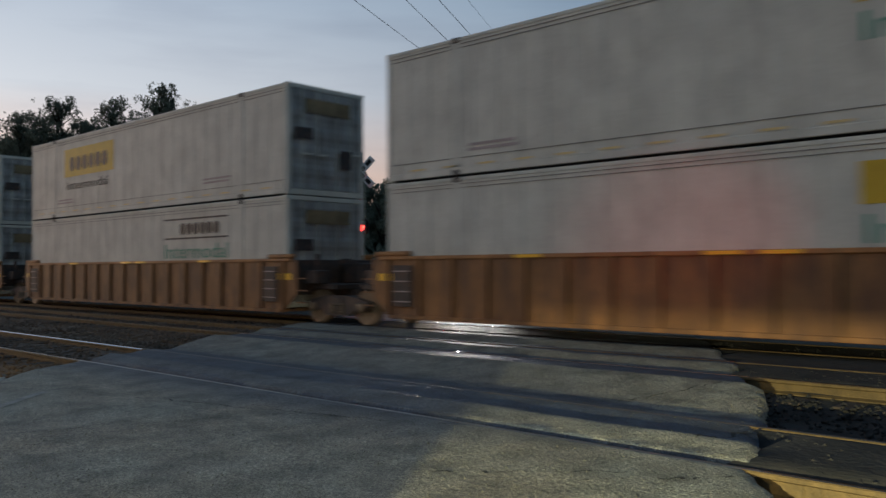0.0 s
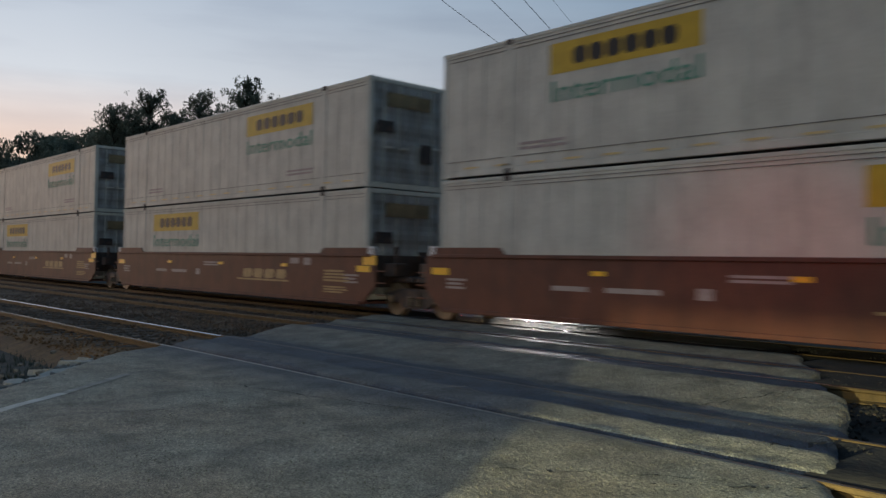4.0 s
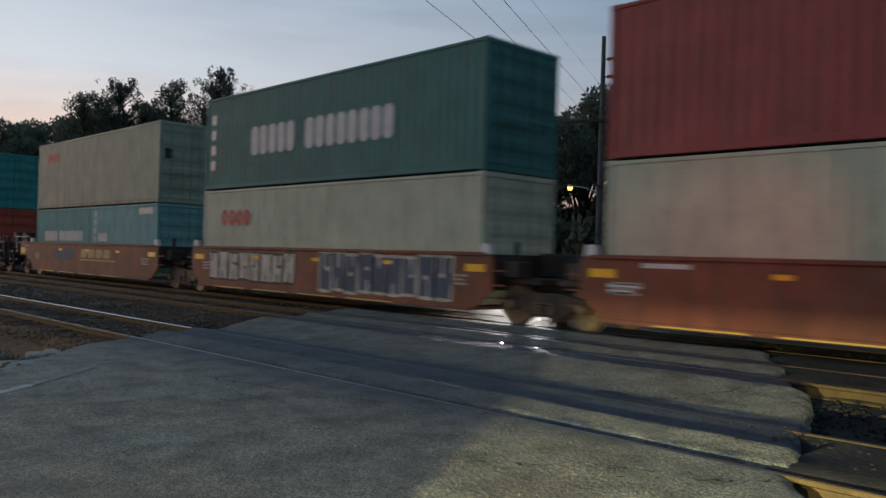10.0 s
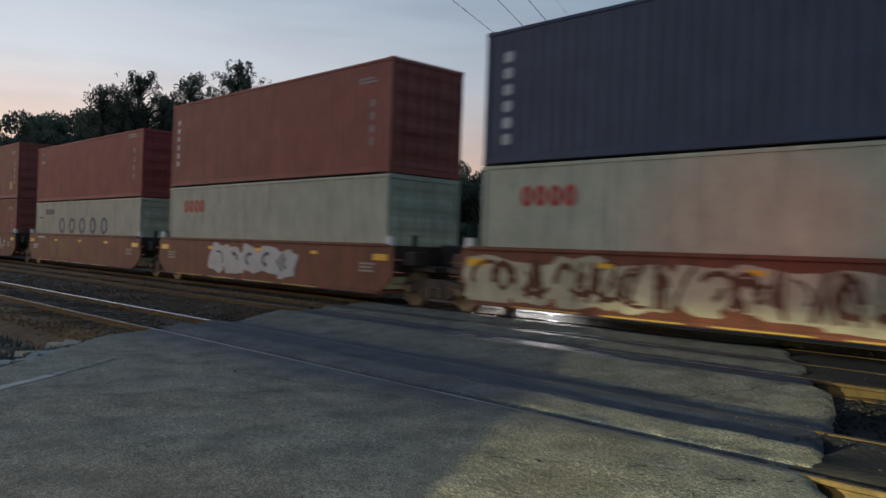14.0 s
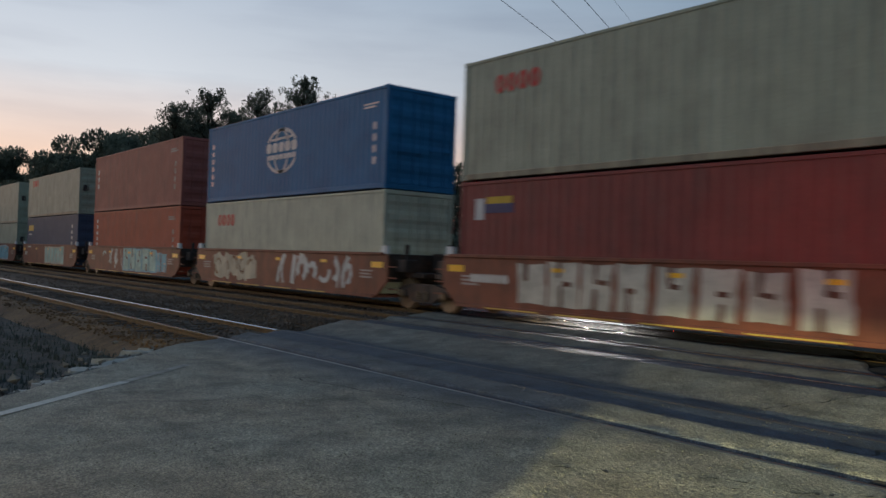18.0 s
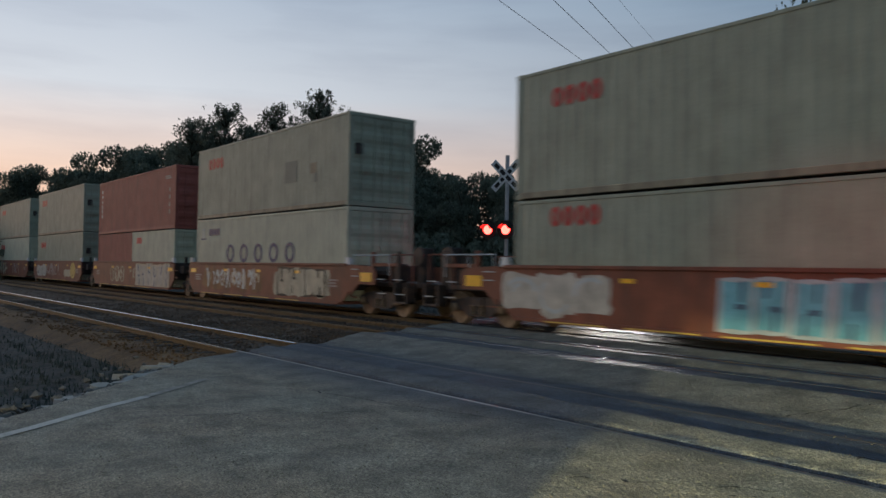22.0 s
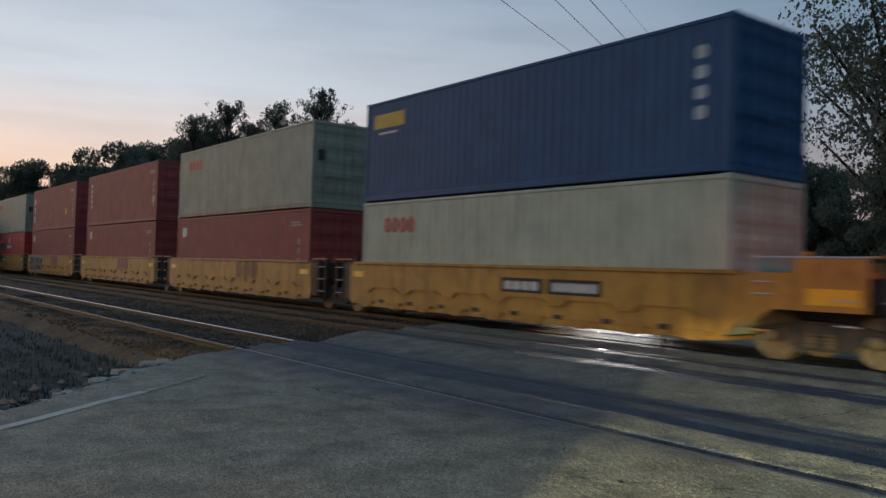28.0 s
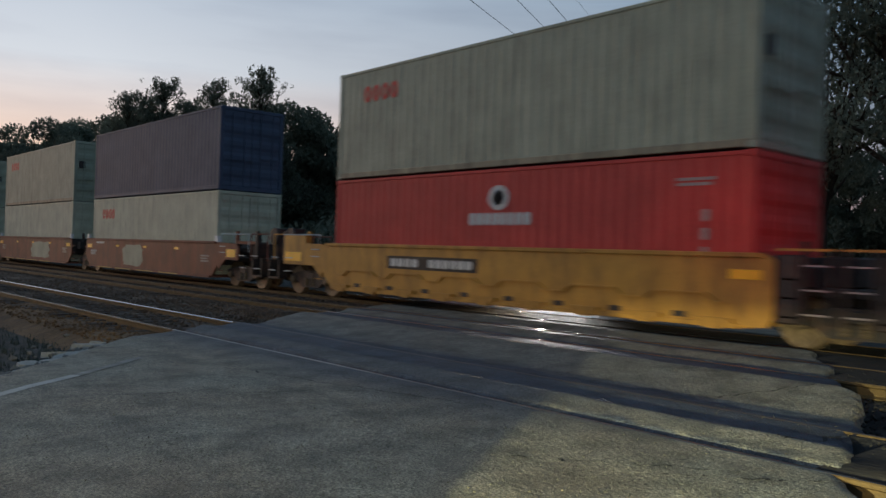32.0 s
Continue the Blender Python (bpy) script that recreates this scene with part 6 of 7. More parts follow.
PINES = [tree("pine", 18, 4.2, s, "tall dark pine with layered ragged boughs") for s in (1, 2, 3)]
BROADS = [tree("broad", 13, 4.8, s, "dense dark broadleaf tree at dusk") for s in (11, 12, 13)]
SPARSE = [tree("sparse", 13, 5.0, s, "open broadleaf tree with sky between its boughs") for s in (21, 22)]
TREE_SPOTS = [
    # kind, number, yaw, distance, height
    ("p", 0, 61.7, 90, 20.2), ("p", 1, 64.1, 92, 18.7), ("p", 2, 67.7, 92, 18.6), ("p", 1, 69.3, 95, 17.2), ("b", 0, 66.0, 100, 17.6), ("b", 1, 58.4, 100, 19.6),
    ("b", 2, 55.8, 100, 18.0), ("b", 0, 72.6, 110, 16.4), ("b", 1, 74.8, 115, 16.2), ("b", 2, 76.8, 120, 14.8), ("b", 0, 78.8, 130, 15.0), ("b", 1, 80.8, 140, 12.2), ("b", 2, 82.6, 160, 11.0),
    ("b", 0, 84.4, 190, 11.5), ("b", 2, 70.9, 125, 19.4), ("p", 2, 66.2, 96, 17.4), ("p", 0, 68.6, 94, 17.4), ("b", 1, 63.2, 104, 17.0),
    ("b", 1, 53.4, 95, 13.0), ("b", 2, 51.0, 90, 12.2), ("b", 0, 48.6, 90, 12.5), ("b", 2, 46.4, 85, 11.5), ("b", 1, 44.0, 80, 10.0), ("b", 0, 42.2, 82, 10.6), ("b", 1, 40.4, 80, 9.6),
    ("b", 0, 36.3, 60, 14.0), ("b", 2, 39.4, 62, 7.4), ("b", 1, 34.2, 64, 12.4), ("b", 2, 31.6, 60, 10.4), ("b", 0, 29.2, 58, 9.2),
    ("s", 0, 24.0, 36, 13.6), ("s", 1, 19.0, 34, 16.0), ("s", 0, 13.0, 34, 15.0), ("s", 1, 9.5, 38, 14.0), ("b", 1, 22.6, 50, 8.6), ("b", 2, 26.6, 54, 8.2), ("b", 0, 18.5, 50, 9.0), ("b", 1, 81.7, 150, 9.4), ("b", 0, 79.8, 136, 10.6), ("b", 2, 83.6, 170, 9.6),
]


def place_trees():
    used = set()
    for kind, i, yaw, dist, h in TREE_SPOTS:
        src = {"p": PINES, "b": BROADS, "s": SPARSE}[kind][i]
        x, y = polar(yaw, dist)
        s = h / (18.0 if kind == "p" else 13.3)
        turn = random.Random(int(yaw * 10)).uniform(0, 6.3)
        if (kind, i) in used:
            t = copy_thing(src, Matrix())
        else:
            t = src
            used.add((kind, i))
        t.location, t.rotation_euler, t.scale = (x, y, -0.45), (0, 0, turn), (s, s, s)


for k, yaw in enumerate((70.2, 71.4, 72.0, 73.2, 74.2, 75.4, 76.0, 77.4, 78.2, 79.4, 80.0, 81.4)):
    TREE_SPOTS.append(("b", k % 3, yaw, 108 + 2.6 * (yaw - 70) + 5 * (k % 2), 17.2 - 0.42 * (yaw - 70) - 0.8 * (k % 2)))
for k, yaw in enumerate((62.2, 59.8, 57.0, 54.6)):
    TREE_SPOTS.append(("b", k % 3, yaw, 104, 14.5))
place_trees()


def far_undergrowth():
    """Hedge-like brush that closes the view under the trees."""
    rnd = random.Random(77)
    clumps = []
    for i in range(170):
        yaw = 5 + 85 * i / 170
        d = rnd.uniform(78, 100) if yaw > 38 else rnd.uniform(55, 66)
        x, y = polar(yaw, d)
        clumps.append((x, y, rnd.uniform(0.8, 3.6), rnd.uniform(1.8, 3.0)))
    v, f = leaf_cloud(rnd, clumps, 26, 0.42, 0.9)
    me = bpy.data.meshes.new("brush")
    me.from_pydata([tuple(p) for p in v], [], f)
    me.materials.append(LEAF)
    tagged(new("brush", me), "dark brush under the far trees", "brush", kind="stuff")


far_undergrowth()


def utility_pole():
    ob = tagged(new("utility_pole"), "weathered wooden utility pole with cross-arm and insulators", "utility pole")
    ob.location = (-21.9, 31.0, -0.45)
    ob.rotation_euler = (0, 0, radians(15))
    make("pole", POLE_WOOD, ob, lambda bm: tube(bm, (0, 0, 0), (0, 0, 12.0), 0.17, 0.092, 12))
    make("cross_arm", BARK, ob, lambda bm: box(bm, -1.5, 1.5, -0.22, -0.1, 8.1, 8.24, 0.01))
    for x in (-1.4, -0.6, 0.6, 1.4):
        make("insulator", GALV, ob, lambda bm: (tube(bm, (x, -0.16, 8.24), (x, -0.16, 8.36), 0.02, n=6), tube(bm, (x, -0.16, 8.34), (x, -0.16, 8.46), 0.06, 0.04, 8)))
    for z in (10.15, 10.95):
        make("standoff_insulator", BLACK, ob, lambda bm: [tube(bm, (0.1, 0, z), (0.78, 0, z), 0.03, 0.03, 8)] + [tube(bm, (0.22 + 0.1 * i, 0, z), (0.28 + 0.1 * i, 0, z), 0.10, 0.06, 10) for i in range(5)])
    make("transformer_bracket", STEEL_DARK, ob, lambda bm: [box(bm, -0.2, 0.2, -0.22, 0.22, z, z + 0.06) for z in (3.0, 5.2)])
    return ob


utility_pole()


def wires():
    """Slack lines that cross the road overhead and run on behind the trees."""
    for i, (a, p) in enumerate((((-24.4, 30.8, 8.9), (-17.32, 16.0, 8.72)), ((-23.9, 30.8, 9.25), (-15.47, 16.0, 8.34)), ((-23.2, 30.8, 9.6), (-14.35, 16.0, 8.11)), ((-22.4, 30.8, 9.9), (-13.44, 16.0, 7.95)))):
        def line(bm):
            far, mid, rows = Vector(a), Vector(p), []
            r = 0.009 if i < 3 else 0.004
            for k in range(-24, 19):
                q = far.lerp(mid, k / 7.2)
                q.z -= 0.12 * 4 * (max(0, k) / 18) * (1 - max(0, k) / 18)
                rows.append([bm.verts.new((q.x + r * math.cos(b), q.y, q.z + r * math.sin(b))) for b in (0.5, 1.76, 3.02, 4.27, 5.53)])
            for u, v in zip(rows, rows[1:]):
                for k in range(5):
                    bm.faces.new((u[k], u[(k + 1) % 5], v[(k + 1) % 5], v[k]))
        w = make("overhead_wire", BLACK, None, line)
        tagged(w, "thin black overhead wire strung along beside the railway", "wire", "overhead wires")


wires()


def crossing_signal():
    ob = tagged(new("crossing_signal"), "railway crossing signal mast with crossbuck and lit red lamps", "crossing signal")
    ob.location = (-19.7, 17.6, -0.35)
    ob.rotation_euler = (0, 0, radians(25))
    make("mast", GALV, ob, lambda bm: tube(bm, (0, 0, 0), (0, 0, 5.4), 0.065, n=12))
    make("base", STEEL_DARK, ob, lambda bm: box(bm, -0.25, 0.25, -0.25, 0.25, -0.05, 0.5, 0.04))
    for s in (-1, 1):
        b = make("crossbuck_blade", SIGN_WHITE, ob, lambda bm: box(bm, -0.62, 0.62, -0.015, 0.015, -0.115, 0.115), "white crossbuck blade")
        b.location, b.rotation_euler = (0, -0.09 - 0.034 * (s + 1) / 2, 4.75), (0, radians(45 * s), 0)
        for k in (-0.42, -0.14, 0.14, 0.42):
            w = make("lettering_bar", BLACK, b, lambda bm: box(bm, k - 0.1, k + 0.1, -0.02, -0.015, -0.06, 0.06))
    make("lamp_bar", GALV, ob, lambda bm: tube(bm, (-0.62, -0.08, 3.02), (0.2, -0.08, 3.02), 0.03, n=8))
    for x in (-0.58, 0.04):
        t = make("target_board", BLACK, ob, lambda bm: lathe_y(bm, [(-0.16, 0.30), (-0.14, 0.30)], x, 3.02, 24), "round black backing board")
        make("lens", RED_LIT, t, lambda bm: lathe_y(bm, [(-0.20, 0.05), (-0.19, 0.12), (-0.165, 0.15)], x, 3.02, 20), "glowing red lens")
        make("hood", BLACK, t, lambda bm: [prism(bm, [(x + r * math.cos(a), 3.02 + r * math.sin(a)) for r, a in ((0.17, q), (0.19, q), (0.19, q + 0.32), (0.17, q + 0.32))], -0.42, -0.16) for q in [0.2 + 0.3 * i for i in range(9)]])
    make("gate_box", GALV, ob, lambda bm: box(bm, -0.3, 0.3, 0.12, 0.5, 0.5, 1.3, 0.03))
    return ob


crossing_signal()


def crossing_gate():
    """The lowered arm across the far lane, with its row of red lamps."""
    ob = tagged(new("crossing_gate"), "lowered crossing gate arm with red and white stripes and red lamps", "crossing gate")
    ob.location, ob.rotation_euler = (-19.5, 18.0, -0.38), (0, 0, radians(36.9))
    make("pivot_box", GALV, ob, lambda bm: box(bm, -0.25, 0.25, 0.1, 0.5, 0.0, 1.55, 0.03))
    make("counterweight", STEEL_DARK, ob, lambda bm: box(bm, -1.0, -0.45, 0.12, 0.2, 1.15, 1.5, 0.03))
    arm = make("arm", SIGN_WHITE, ob, lambda bm: prism(bm, [(-0.9, 1.28), (7.2, 1.31), (7.2, 1.38), (-0.9, 1.42)], 0.0, 0.04))
    for k in range(9):
        make("red_stripe", DECALRED, arm, lambda bm: prism(bm, [(0.5 + 0.76 * k, 1.276), (0.82 + 0.76 * k, 1.276), (0.94 + 0.76 * k, 1.41), (0.62 + 0.76 * k, 1.41)], -0.003, 0.0))
    for x in (2.2, 5.3, 7.05):
        make("lamp", RED_LIT, ob, lambda bm: lathe_y(bm, [(-0.07, 0.02), (-0.06, 0.045), (0.0, 0.05)], x, 1.46, 12), "small glowing red lamp")
    return ob


crossing_gate()


def street_lamp():
    """A sodium lamp on a short arm, bolted to the utility pole."""
    ob = tagged(new("street_lamp"), "glowing orange sodium lamp on a short arm on the wooden pole", "street lamp")
    ob.location, ob.rotation_euler = (-21.9, 31.0, 4.64), (0, 0, radians(35))
    make("clamp", GALV, ob, lambda bm: box(bm, -0.2, -0.12, -0.1, 0.1, -0.34, 0.1, 0.01))
    make("arm", GALV, ob, lambda bm: (tube(bm, (-0.14, 0, -0.12), (-0.8, 0, 0.06), 0.026, n=8), tube(bm, (-0.8, 0, 0.06), (-1.3, 0, 0.12), 0.026, n=8)))
    make("lamp_head", GALV, ob, lambda bm: tube(bm, (-1.34, 0, 0.06), (-1.34, 0, 0.18), 0.15, 0.06, 14))
    make("bulb", SODIUM, ob, lambda bm: tube(bm, (-1.34, 0, -0.08), (-1.34, 0, 0.06), 0.09, 0.13, 14), "glowing orange bulb")
    return ob


street_lamp()


def small_sign():
    ob = tagged(new("road_sign"), "small white sign plate on a thin steel post", "road sign")
    ob.location, ob.rotation_euler = (-15.6, 23.3, -0.42), (0, 0, radians(33))
    make("post", GALV, ob, lambda bm: box(bm, -0.03, 0.03, 0.0, 0.04, 0.0, 2.0, 0.006))
    make("plate", SIGN_WHITE, ob, lambda bm: box(bm, -0.12, 0.12, -0.008, 0.0, 1.58, 1.98, 0.004), "white plate")
    make("dark_band", BLACK, ob, lambda bm: box(bm, -0.08, 0.08, -0.011, -0.008, 1.72, 1.80))
    return ob


small_sign()


def car_waiting(place, turn, lit, label):
    """A saloon waiting at the far side of the crossing with its lamps on; it faces -y."""
    ob = tagged(new("car"), label, "car", "cars waiting beyond the crossing")
    ob.location, ob.rotation_euler = (*place, -0.02), (0, 0, radians(turn))

    def shell(bm):
        side = [(-2.2, 0.30), (-2.28, 0.42), (-2.26, 0.66), (-2.12, 0.82), (-1.7, 0.92), (-1.2, 0.97), (1.55, 1.0), (2.12, 0.97), (2.25, 0.84), (2.27, 0.45), (2.18, 0.30)]
        rows = []
        for u, wide in ((-1, 0.80), (-0.97, 0.88), (0.97, 0.88), (1, 0.80)):
            rows.append([bm.verts.new((math.copysign(wide, u) if abs(u) < 1 else u * (0.90 if 0.4 < z < 0.9 else 0.84), y * (1.0 if abs(u) < 1 else 0.985), z)) for y, z in side])
        n = len(side)
        for p, q in ((rows[0], rows[1]), (rows[1], rows[2]), (rows[2], rows[3])):
            for i in range(n):
                bm.faces.new((p[i], p[(i + 1) % n], q[(i + 1) % n], q[i]))
        bm.faces.new(rows[0][::-1])
        bm.faces.new(rows[3])

    def cabin(bm):
        low = [bm.verts.new((x, y, 0.96)) for x, y in ((-0.80, -1.18), (0.80, -1.18), (0.80, 1.66), (-0.80, 1.66))]
        high = [bm.verts.new((x, y, z)) for x, y, z in ((-0.62, -0.52, 1.40), (0.62, -0.52, 1.40), (0.62, 0.86, 1.44), (-0.62, 0.86, 1.44))]
        for i in range(4):
            bm.faces.new((low[i], low[(i + 1) % 4], high[(i + 1) % 4], high[i]))
        bm.faces.new(high)
        bmesh.ops.bevel(bm, geom=[e for e in bm.edges if len(e.link_faces) == 2], offset=0.07, segments=2, affect="EDGES")
    make("body", CARPAINT, ob, shell)
    make("cabin", CARPAINT, ob, cabin)

    def pane(name, pts):
        make(name, GLASS_DARK, ob, lambda bm: bm.faces.new([bm.verts.new(p) for p in pts]))
    pane("windscreen", [(-0.70, -1.10, 1.03), (0.70, -1.10, 1.03), (0.56, -0.62, 1.355), (-0.56, -0.62, 1.355)])
    pane("rear_window", [(-0.70, 1.57, 1.03), (0.70, 1.57, 1.03), (0.56, 0.98, 1.385), (-0.56, 0.98, 1.385)])
    for sx in (-1, 1):
        for y0, y1 in ((-0.88, 0.12), (0.2, 1.22)):
            pane("side_window", [(sx * 0.786, y0, 1.03), (sx * 0.786, y1, 1.03), (sx * 0.662, max(-0.42, y0 + 0.05) if y0 < 0 else y0, 1.35), (sx * 0.662, min(0.80, y1), 1.35)][::1 if sx > 0 else -1])
        make("mirror", CARPAINT, ob, lambda bm: box(bm, *sorted((sx * 0.84, sx * 1.0)), -0.92, -0.80, 0.98, 1.1, 0.02))
        make("tail_lamp", DECALRED, ob, lambda bm: box(bm, *sorted((sx * 0.5, sx * 0.82)), 2.25, 2.285, 0.72, 0.86, 0.01), "red tail lamp")
    make("bumper", BLACK, ob, lambda bm: box(bm, -0.84, 0.84, -2.32, -2.2, 0.34, 0.46, 0.03))
    for x in (-0.68, 0.68):
        make("headlamp", lit, ob, lambda bm: lathe_y(bm, [(-2.30, 0.02), (-2.29, 0.085), (-2.22, 0.10)], x, 0.68, 16), "lit headlamp")
        for y in (-1.35, 1.35):
            make("wheel", RUBBER, ob, lambda bm: tube(bm, (x - 0.1, y, 0.32), (x + 0.1, y, 0.32), 0.32, n=18))
    make("grille", BLACK, ob, lambda bm: box(bm, -0.45, 0.45, -2.30, -2.22, 0.50, 0.64))
    return ob


car_waiting((-22.75, 27.6), 27, HEAD_LIT, "dark saloon car waiting with bright white headlamps")
car_waiting((-35.2, 36.6), 45, HEAD_WARM, "dark saloon car waiting with warm headlamps")
for hx, hy, power, tint in ((-22.22, 25.06, 3400, (1.0, 0.96, 0.9)), (-21.01, 25.68, 3400, (1.0, 0.96, 0.9)), (-33.91, 34.35, 1200, (1.0, 0.66, 0.3)), (-32.95, 35.31, 1200, (1.0, 0.66, 0.3))):
    lamp("far_headlight_beam", "SPOT", look((hx, hy, 0.60), (-1.0, 0.0, 0.1)), power, tint, spot_size=radians(12.5), spot_blend=1.0, shadow_soft_size=0.17)


def near_car():
    """The car whose low beam lights the crossing; it stands behind the camera."""
    ob = car_waiting((LOW_BEAM[0] + 0.68, LOW_BEAM[1] - 2.45), 178, GLASS_DARK, "dark saloon car waiting beside the road with a dipped headlamp")
    x, y, z = LOW_BEAM
    # Unseen plates, added to trim the beam above and on its left.
    lid = make("headlamp_lid", BLACK, None, lambda bm: (box(bm, x - 0.3, x + 0.3, y - 0.22, y + 0.3, z + 0.02, z + 0.03), box(bm, x - 0.3, x + 0.3, y + 0.28, y + 0.3, z - 0.0045, z + 0.025)))
    cheek = make("headlamp_cheek", BLACK, None, lambda bm: prism(bm, [(-0.02, -0.12), (0.42, -0.12), (0.42, 0.06), (-0.02, 0.06)], -0.004, 0.004))
    cheek.matrix_world = Matrix.Translation((x - 0.02, y + 0.0, z)) @ Matrix.Rotation(radians(90 + 30.0), 4, "Z")
    for o in (lid, cheek):
        bpy.context.view_layer.update()
        o.parent = ob
        o.matrix_parent_inverse = ob.matrix_world.inverted()
    ob["group"] = "waiting cars"


near_car()

# rubble heap by the pavement edge, and stray ballast
rs = random.Random(9)
heap = []
for i in range(420):
    y = rs.uniform(-1.0, 4.6)
    x = along(LEFT_EDGE, y) - abs(rs.gauss(0, 0.7)) - 0.02
    heap.append((x, y, -0.24 + rs.uniform(-0.06, 0.10)))
stones("rubble", heap, 0.065, STONE, "broken stones and asphalt crumbs along the road edge", "rubble")


grit = []
for i in range(3400):
    y = rs.uniform(1.6, 5.36) if i % 4 else rs.uniform(5.75, 9.2)
    x = rs.uniform(-7.5, min(0.6, along(RIGHT_EDGE, y) - 0.1))
    if noise.noise((x * 0.7, y * 0.7, 2.0)) + rs.uniform(-0.5, 0.5) > -0.05:
        grit.append((x, y, road_height(x, y) + 0.003))
stones("loose_grit", grit, 0.0075, GRIT, "loose grit and crumbs strewn over the asphalt", "grit")


def slab_of_asphalt(x, y, w, d, turn, tilt):
    def shape(bm):
        n = 7
        ring_ = [(w * (0.5 + 0.13 * noise.noise((x, y, k))) * math.cos(2 * math.pi * k / n), d * (0.5 + 0.2 * noise.noise((y, k, x))) * math.sin(2 * math.pi * k / n)) for k in range(n)]
        lo = [bm.verts.new((a, b, -0.05)) for a, b in ring_]
        hi = [bm.verts.new((a * 0.93, b * 0.9, 0.03)) for a, b in ring_]
        for k in range(n):
            bm.faces.new((lo[k], lo[(k + 1) % n], hi[(k + 1) % n], hi[k]))
        bm.faces.new(hi)
        bm.faces.new(lo[::-1])
    ob = tagged(make("asphalt_slab", SLAB, None, shape), "pale broken slab of asphalt lying at the road edge", "rubble", "slabs at the road edge")
    ob.location, ob.rotation_euler = (x, y, -0.17), (radians(tilt), radians(-tilt * 0.6), radians(turn))


for k, (y, back, w, d) in enumerate(((4.5, 0.25, 0.9, 0.28), (4.25, 0.6, 0.8, 0.3), (3.95, 0.35, 0.35, 0.25), (3.6, 0.4, 0.7, 0.35), (3.5, 0.9, 0.5, 0.25), (3.2, 0.5, 0.4, 0.2), (2.9, 0.7, 0.35, 0.25), (2.6, 0.3, 0.3, 0.2), (2.3, 0.5, 0.45, 0.3), (2.0, 0.3, 0.3, 0.2), (1.4, 0.6, 0.4, 0.25), (0.6, 0.4, 0.35, 0.25))):
    slab_of_asphalt(along(LEFT_EDGE, y) - back, y, w, d, 40 + 17 * k, -6 + 5 * (k % 4))

tufts_v, tufts_f = [], []
for i in range(9000):
    y = rs.uniform(-6.0, 4.3) if i % 3 else rs.uniform(16.8, 24)
    x = along(LEFT_EDGE, y) - 0.35 - rs.expovariate(1 / 7.0)
    z0 = -0.44 + (0.1 if 3.2 < y < 4.3 else 0.0)
    for _ in range(3):
        k, a, h = len(tufts_v), rs.uniform(0, 6.3), rs.uniform(0.04, 0.13)
        bx, by = x + rs.uniform(-0.06, 0.06), y + rs.uniform(-0.06, 0.06)
        c, q = math.cos(a) * 0.012, math.sin(a) * 0.012
        tufts_v += [(bx - c, by - q, z0), (bx + c, by + q, z0), (bx + q * 5 * rs.random(), by - c * 5 * rs.random(), z0 + h)]
        tufts_f.append((k, k + 1, k + 2))
tuft_mesh = bpy.data.meshes.new("grass_tufts")
tuft_mesh.from_pydata(tufts_v, [], tufts_f)
tuft_mesh.materials.append(GRASS)
tagged(new("grass_tufts", tuft_mesh), "low dark grass on the verge beside the road", "grass", kind="stuff")
bal, dark_bal, rust_bal, gauge_bal = [], [], [], []
for i in range(22000):
    side_left = rs.random() < 0.68
    y = rs.uniform(4.3, 16.3)
    x = along(LEFT_EDGE, y) - rs.expovariate(1 / 9.0) if side_left else along(RIGHT_EDGE, y) + rs.uniform(0.0, 7.0)
    if any(abs(y - r) < 0.08 for r in RAILS):
        continue
    if not side_left and any(a < y < b for a, b in (RAILS[0:2], RAILS[2:4], RAILS[4:6])):
        gauge_bal.append((x, y, -0.022 + rs.uniform(-0.012, 0.006)))
        continue
    ((rust_bal if y < 5.45 else bal) if side_left else dark_bal).append((x, y, (-0.105 if x < -9 else -0.18) + rs.uniform(-0.03, 0.025)))
stones("gauge_ballast_stones", gauge_bal, 0.028, DIRT, "dark oily stones packed between the rails", "ballast")
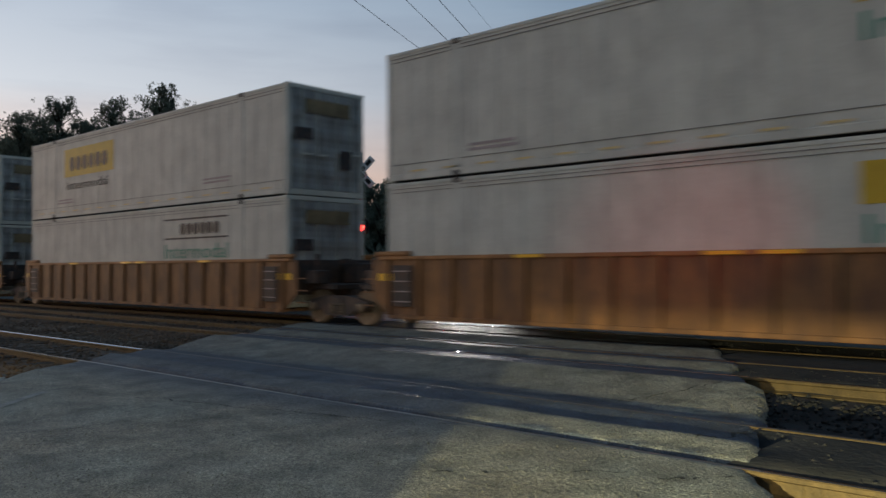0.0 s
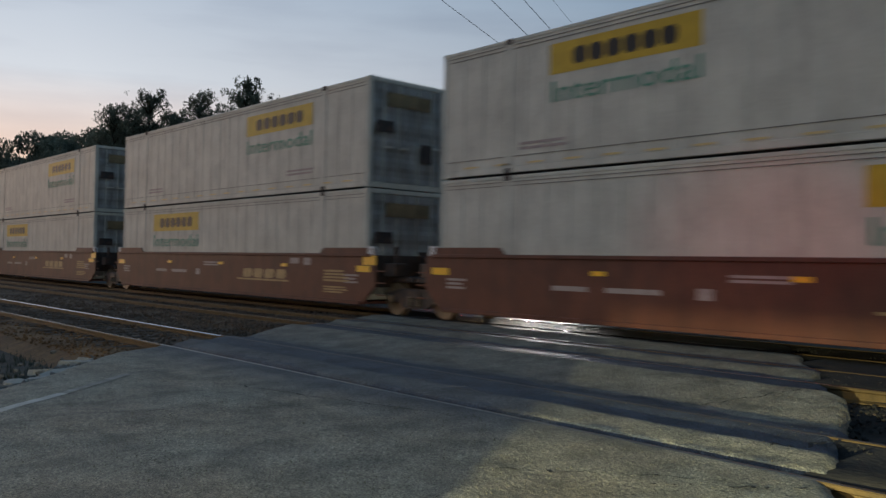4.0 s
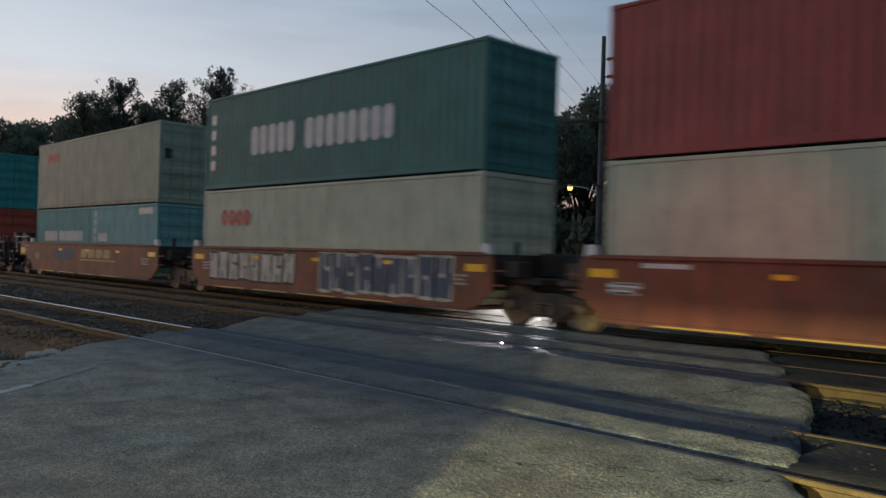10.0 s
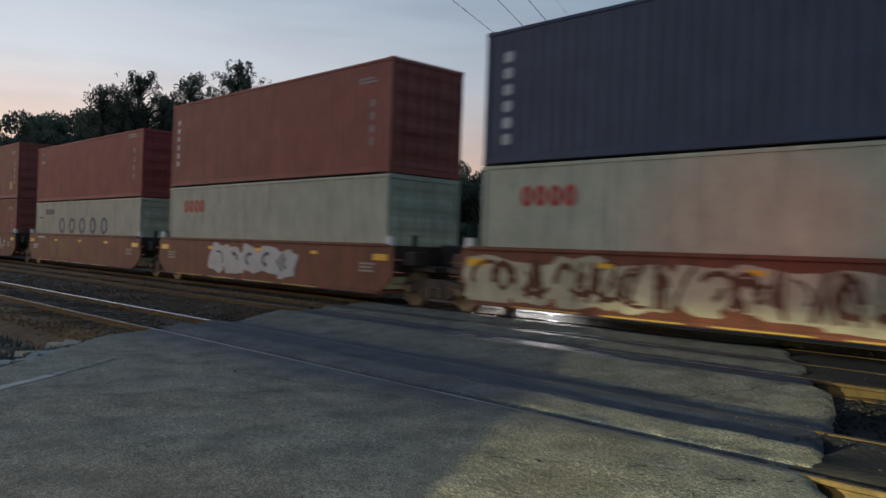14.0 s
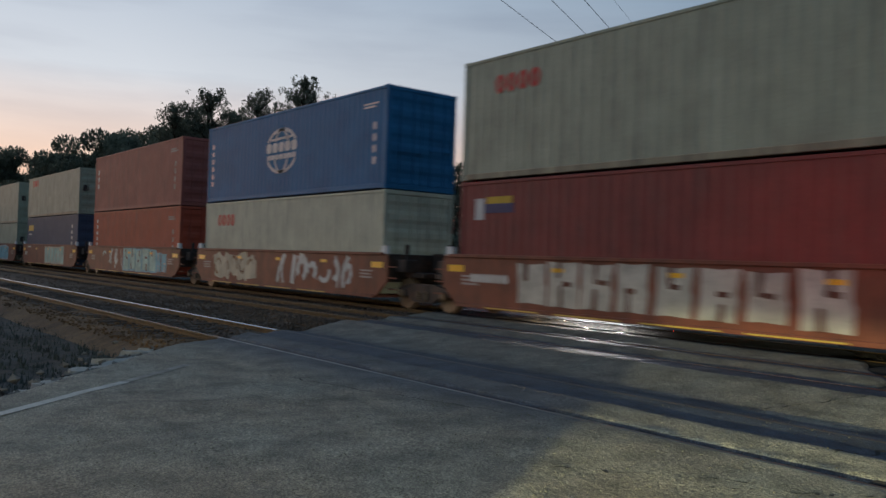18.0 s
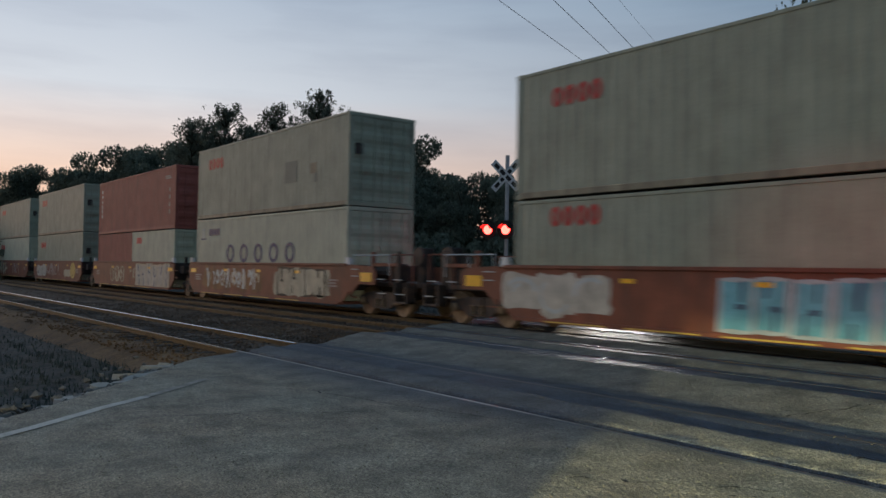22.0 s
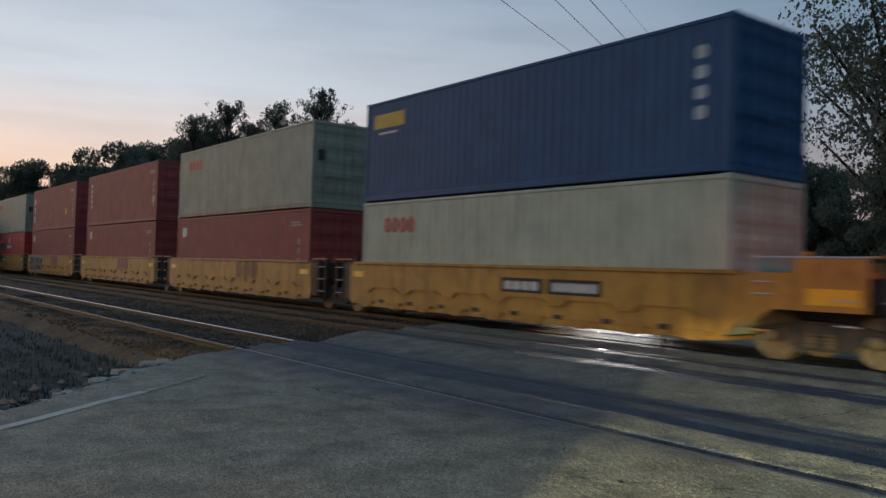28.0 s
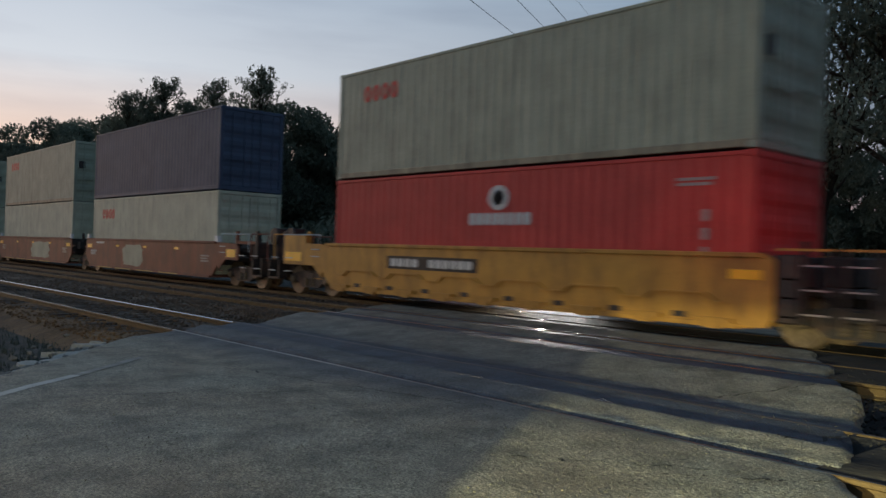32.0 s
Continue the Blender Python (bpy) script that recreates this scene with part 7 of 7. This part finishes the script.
stones("dirty_ballast_stones", dark_bal, 0.04, DIRT, "dark dirty ballast beside the crossing", "ballast")
stones("rusty_ballast_stones", rust_bal, 0.035, RUSTY, "rust-brown ballast along the nearest rail", "ballast")
stones("ballast_stones", bal, 0.045, BALLAST, "brown crushed-stone ballast between the rails", "ballast")


def crack(pts, seed):
    rnd = random.Random(seed)

    def line(bm):
        prev = None
        (ax, ay), (bx, by) = pts
        for k in range(25):
            u = k / 24
            x, y = ax + (bx - ax) * u + rnd.gauss(0, 0.02), ay + (by - ay) * u + rnd.gauss(0, 0.02)
            w = 0.012 * rnd.uniform(0.3, 1.2)
            z = road_height(x, y) + 0.005
            cur = (bm.verts.new((x - w, y - w, z)), bm.verts.new((x + w, y + w, z)))
            if prev:
                bm.faces.new((prev[0], prev[1], cur[1], cur[0]))
            prev = cur
    ob = make("crack", CRACK, None, line)
    tagged(ob, "narrow dark crack in the asphalt surface", "crack", kind="structure")


for s, pts in enumerate((((-3.9, 4.1), (-2.7, 5.0)), ((-3.0, 4.5), (-2.2, 5.3)), ((-3.0, 6.1), (-2.75, 6.9)), ((-8.5, 4.3), (-5.2, 5.2)), ((-4.6, 7.7), (-3.9, 9.2)), ((-7.5, 2.6), (-6.4, 4.9)))):
    crack(pts, s)


# ---------------------------------------------------------------- what moves
def motions():
    for ob, x, y, z in MOVERS:
        walk(ob, [(t, pose(x + SPEED * t, y, z)) for t in (0, 8, 16, 24, 32)])
    start = {ob: x for ob, x, _, _ in MOVERS}
    r = 0.42
    for ws, car, lx in WHEELSETS:
        t0, t1 = [(q - start[car] - lx) / SPEED for q in (-46.0, 3.0)]
        first, last = max(0, math.ceil(t0 * FPS)), min(32 * FPS, math.floor(t1 * FPS))
        if last <= first:
            continue
        rows = [(0, pose(lx, 0, r))] if first > 0 else []
        for f in range(first, last + 1):
            a = math.degrees(SPEED * (f - first) / FPS / r) % 360
            rows.append((f / FPS, pose(lx, 0, r, 0, a, 0)))
        if last < 32 * FPS:
            rows.append((32, rows[-1][1]))
        walk(ws, rows)


motions()
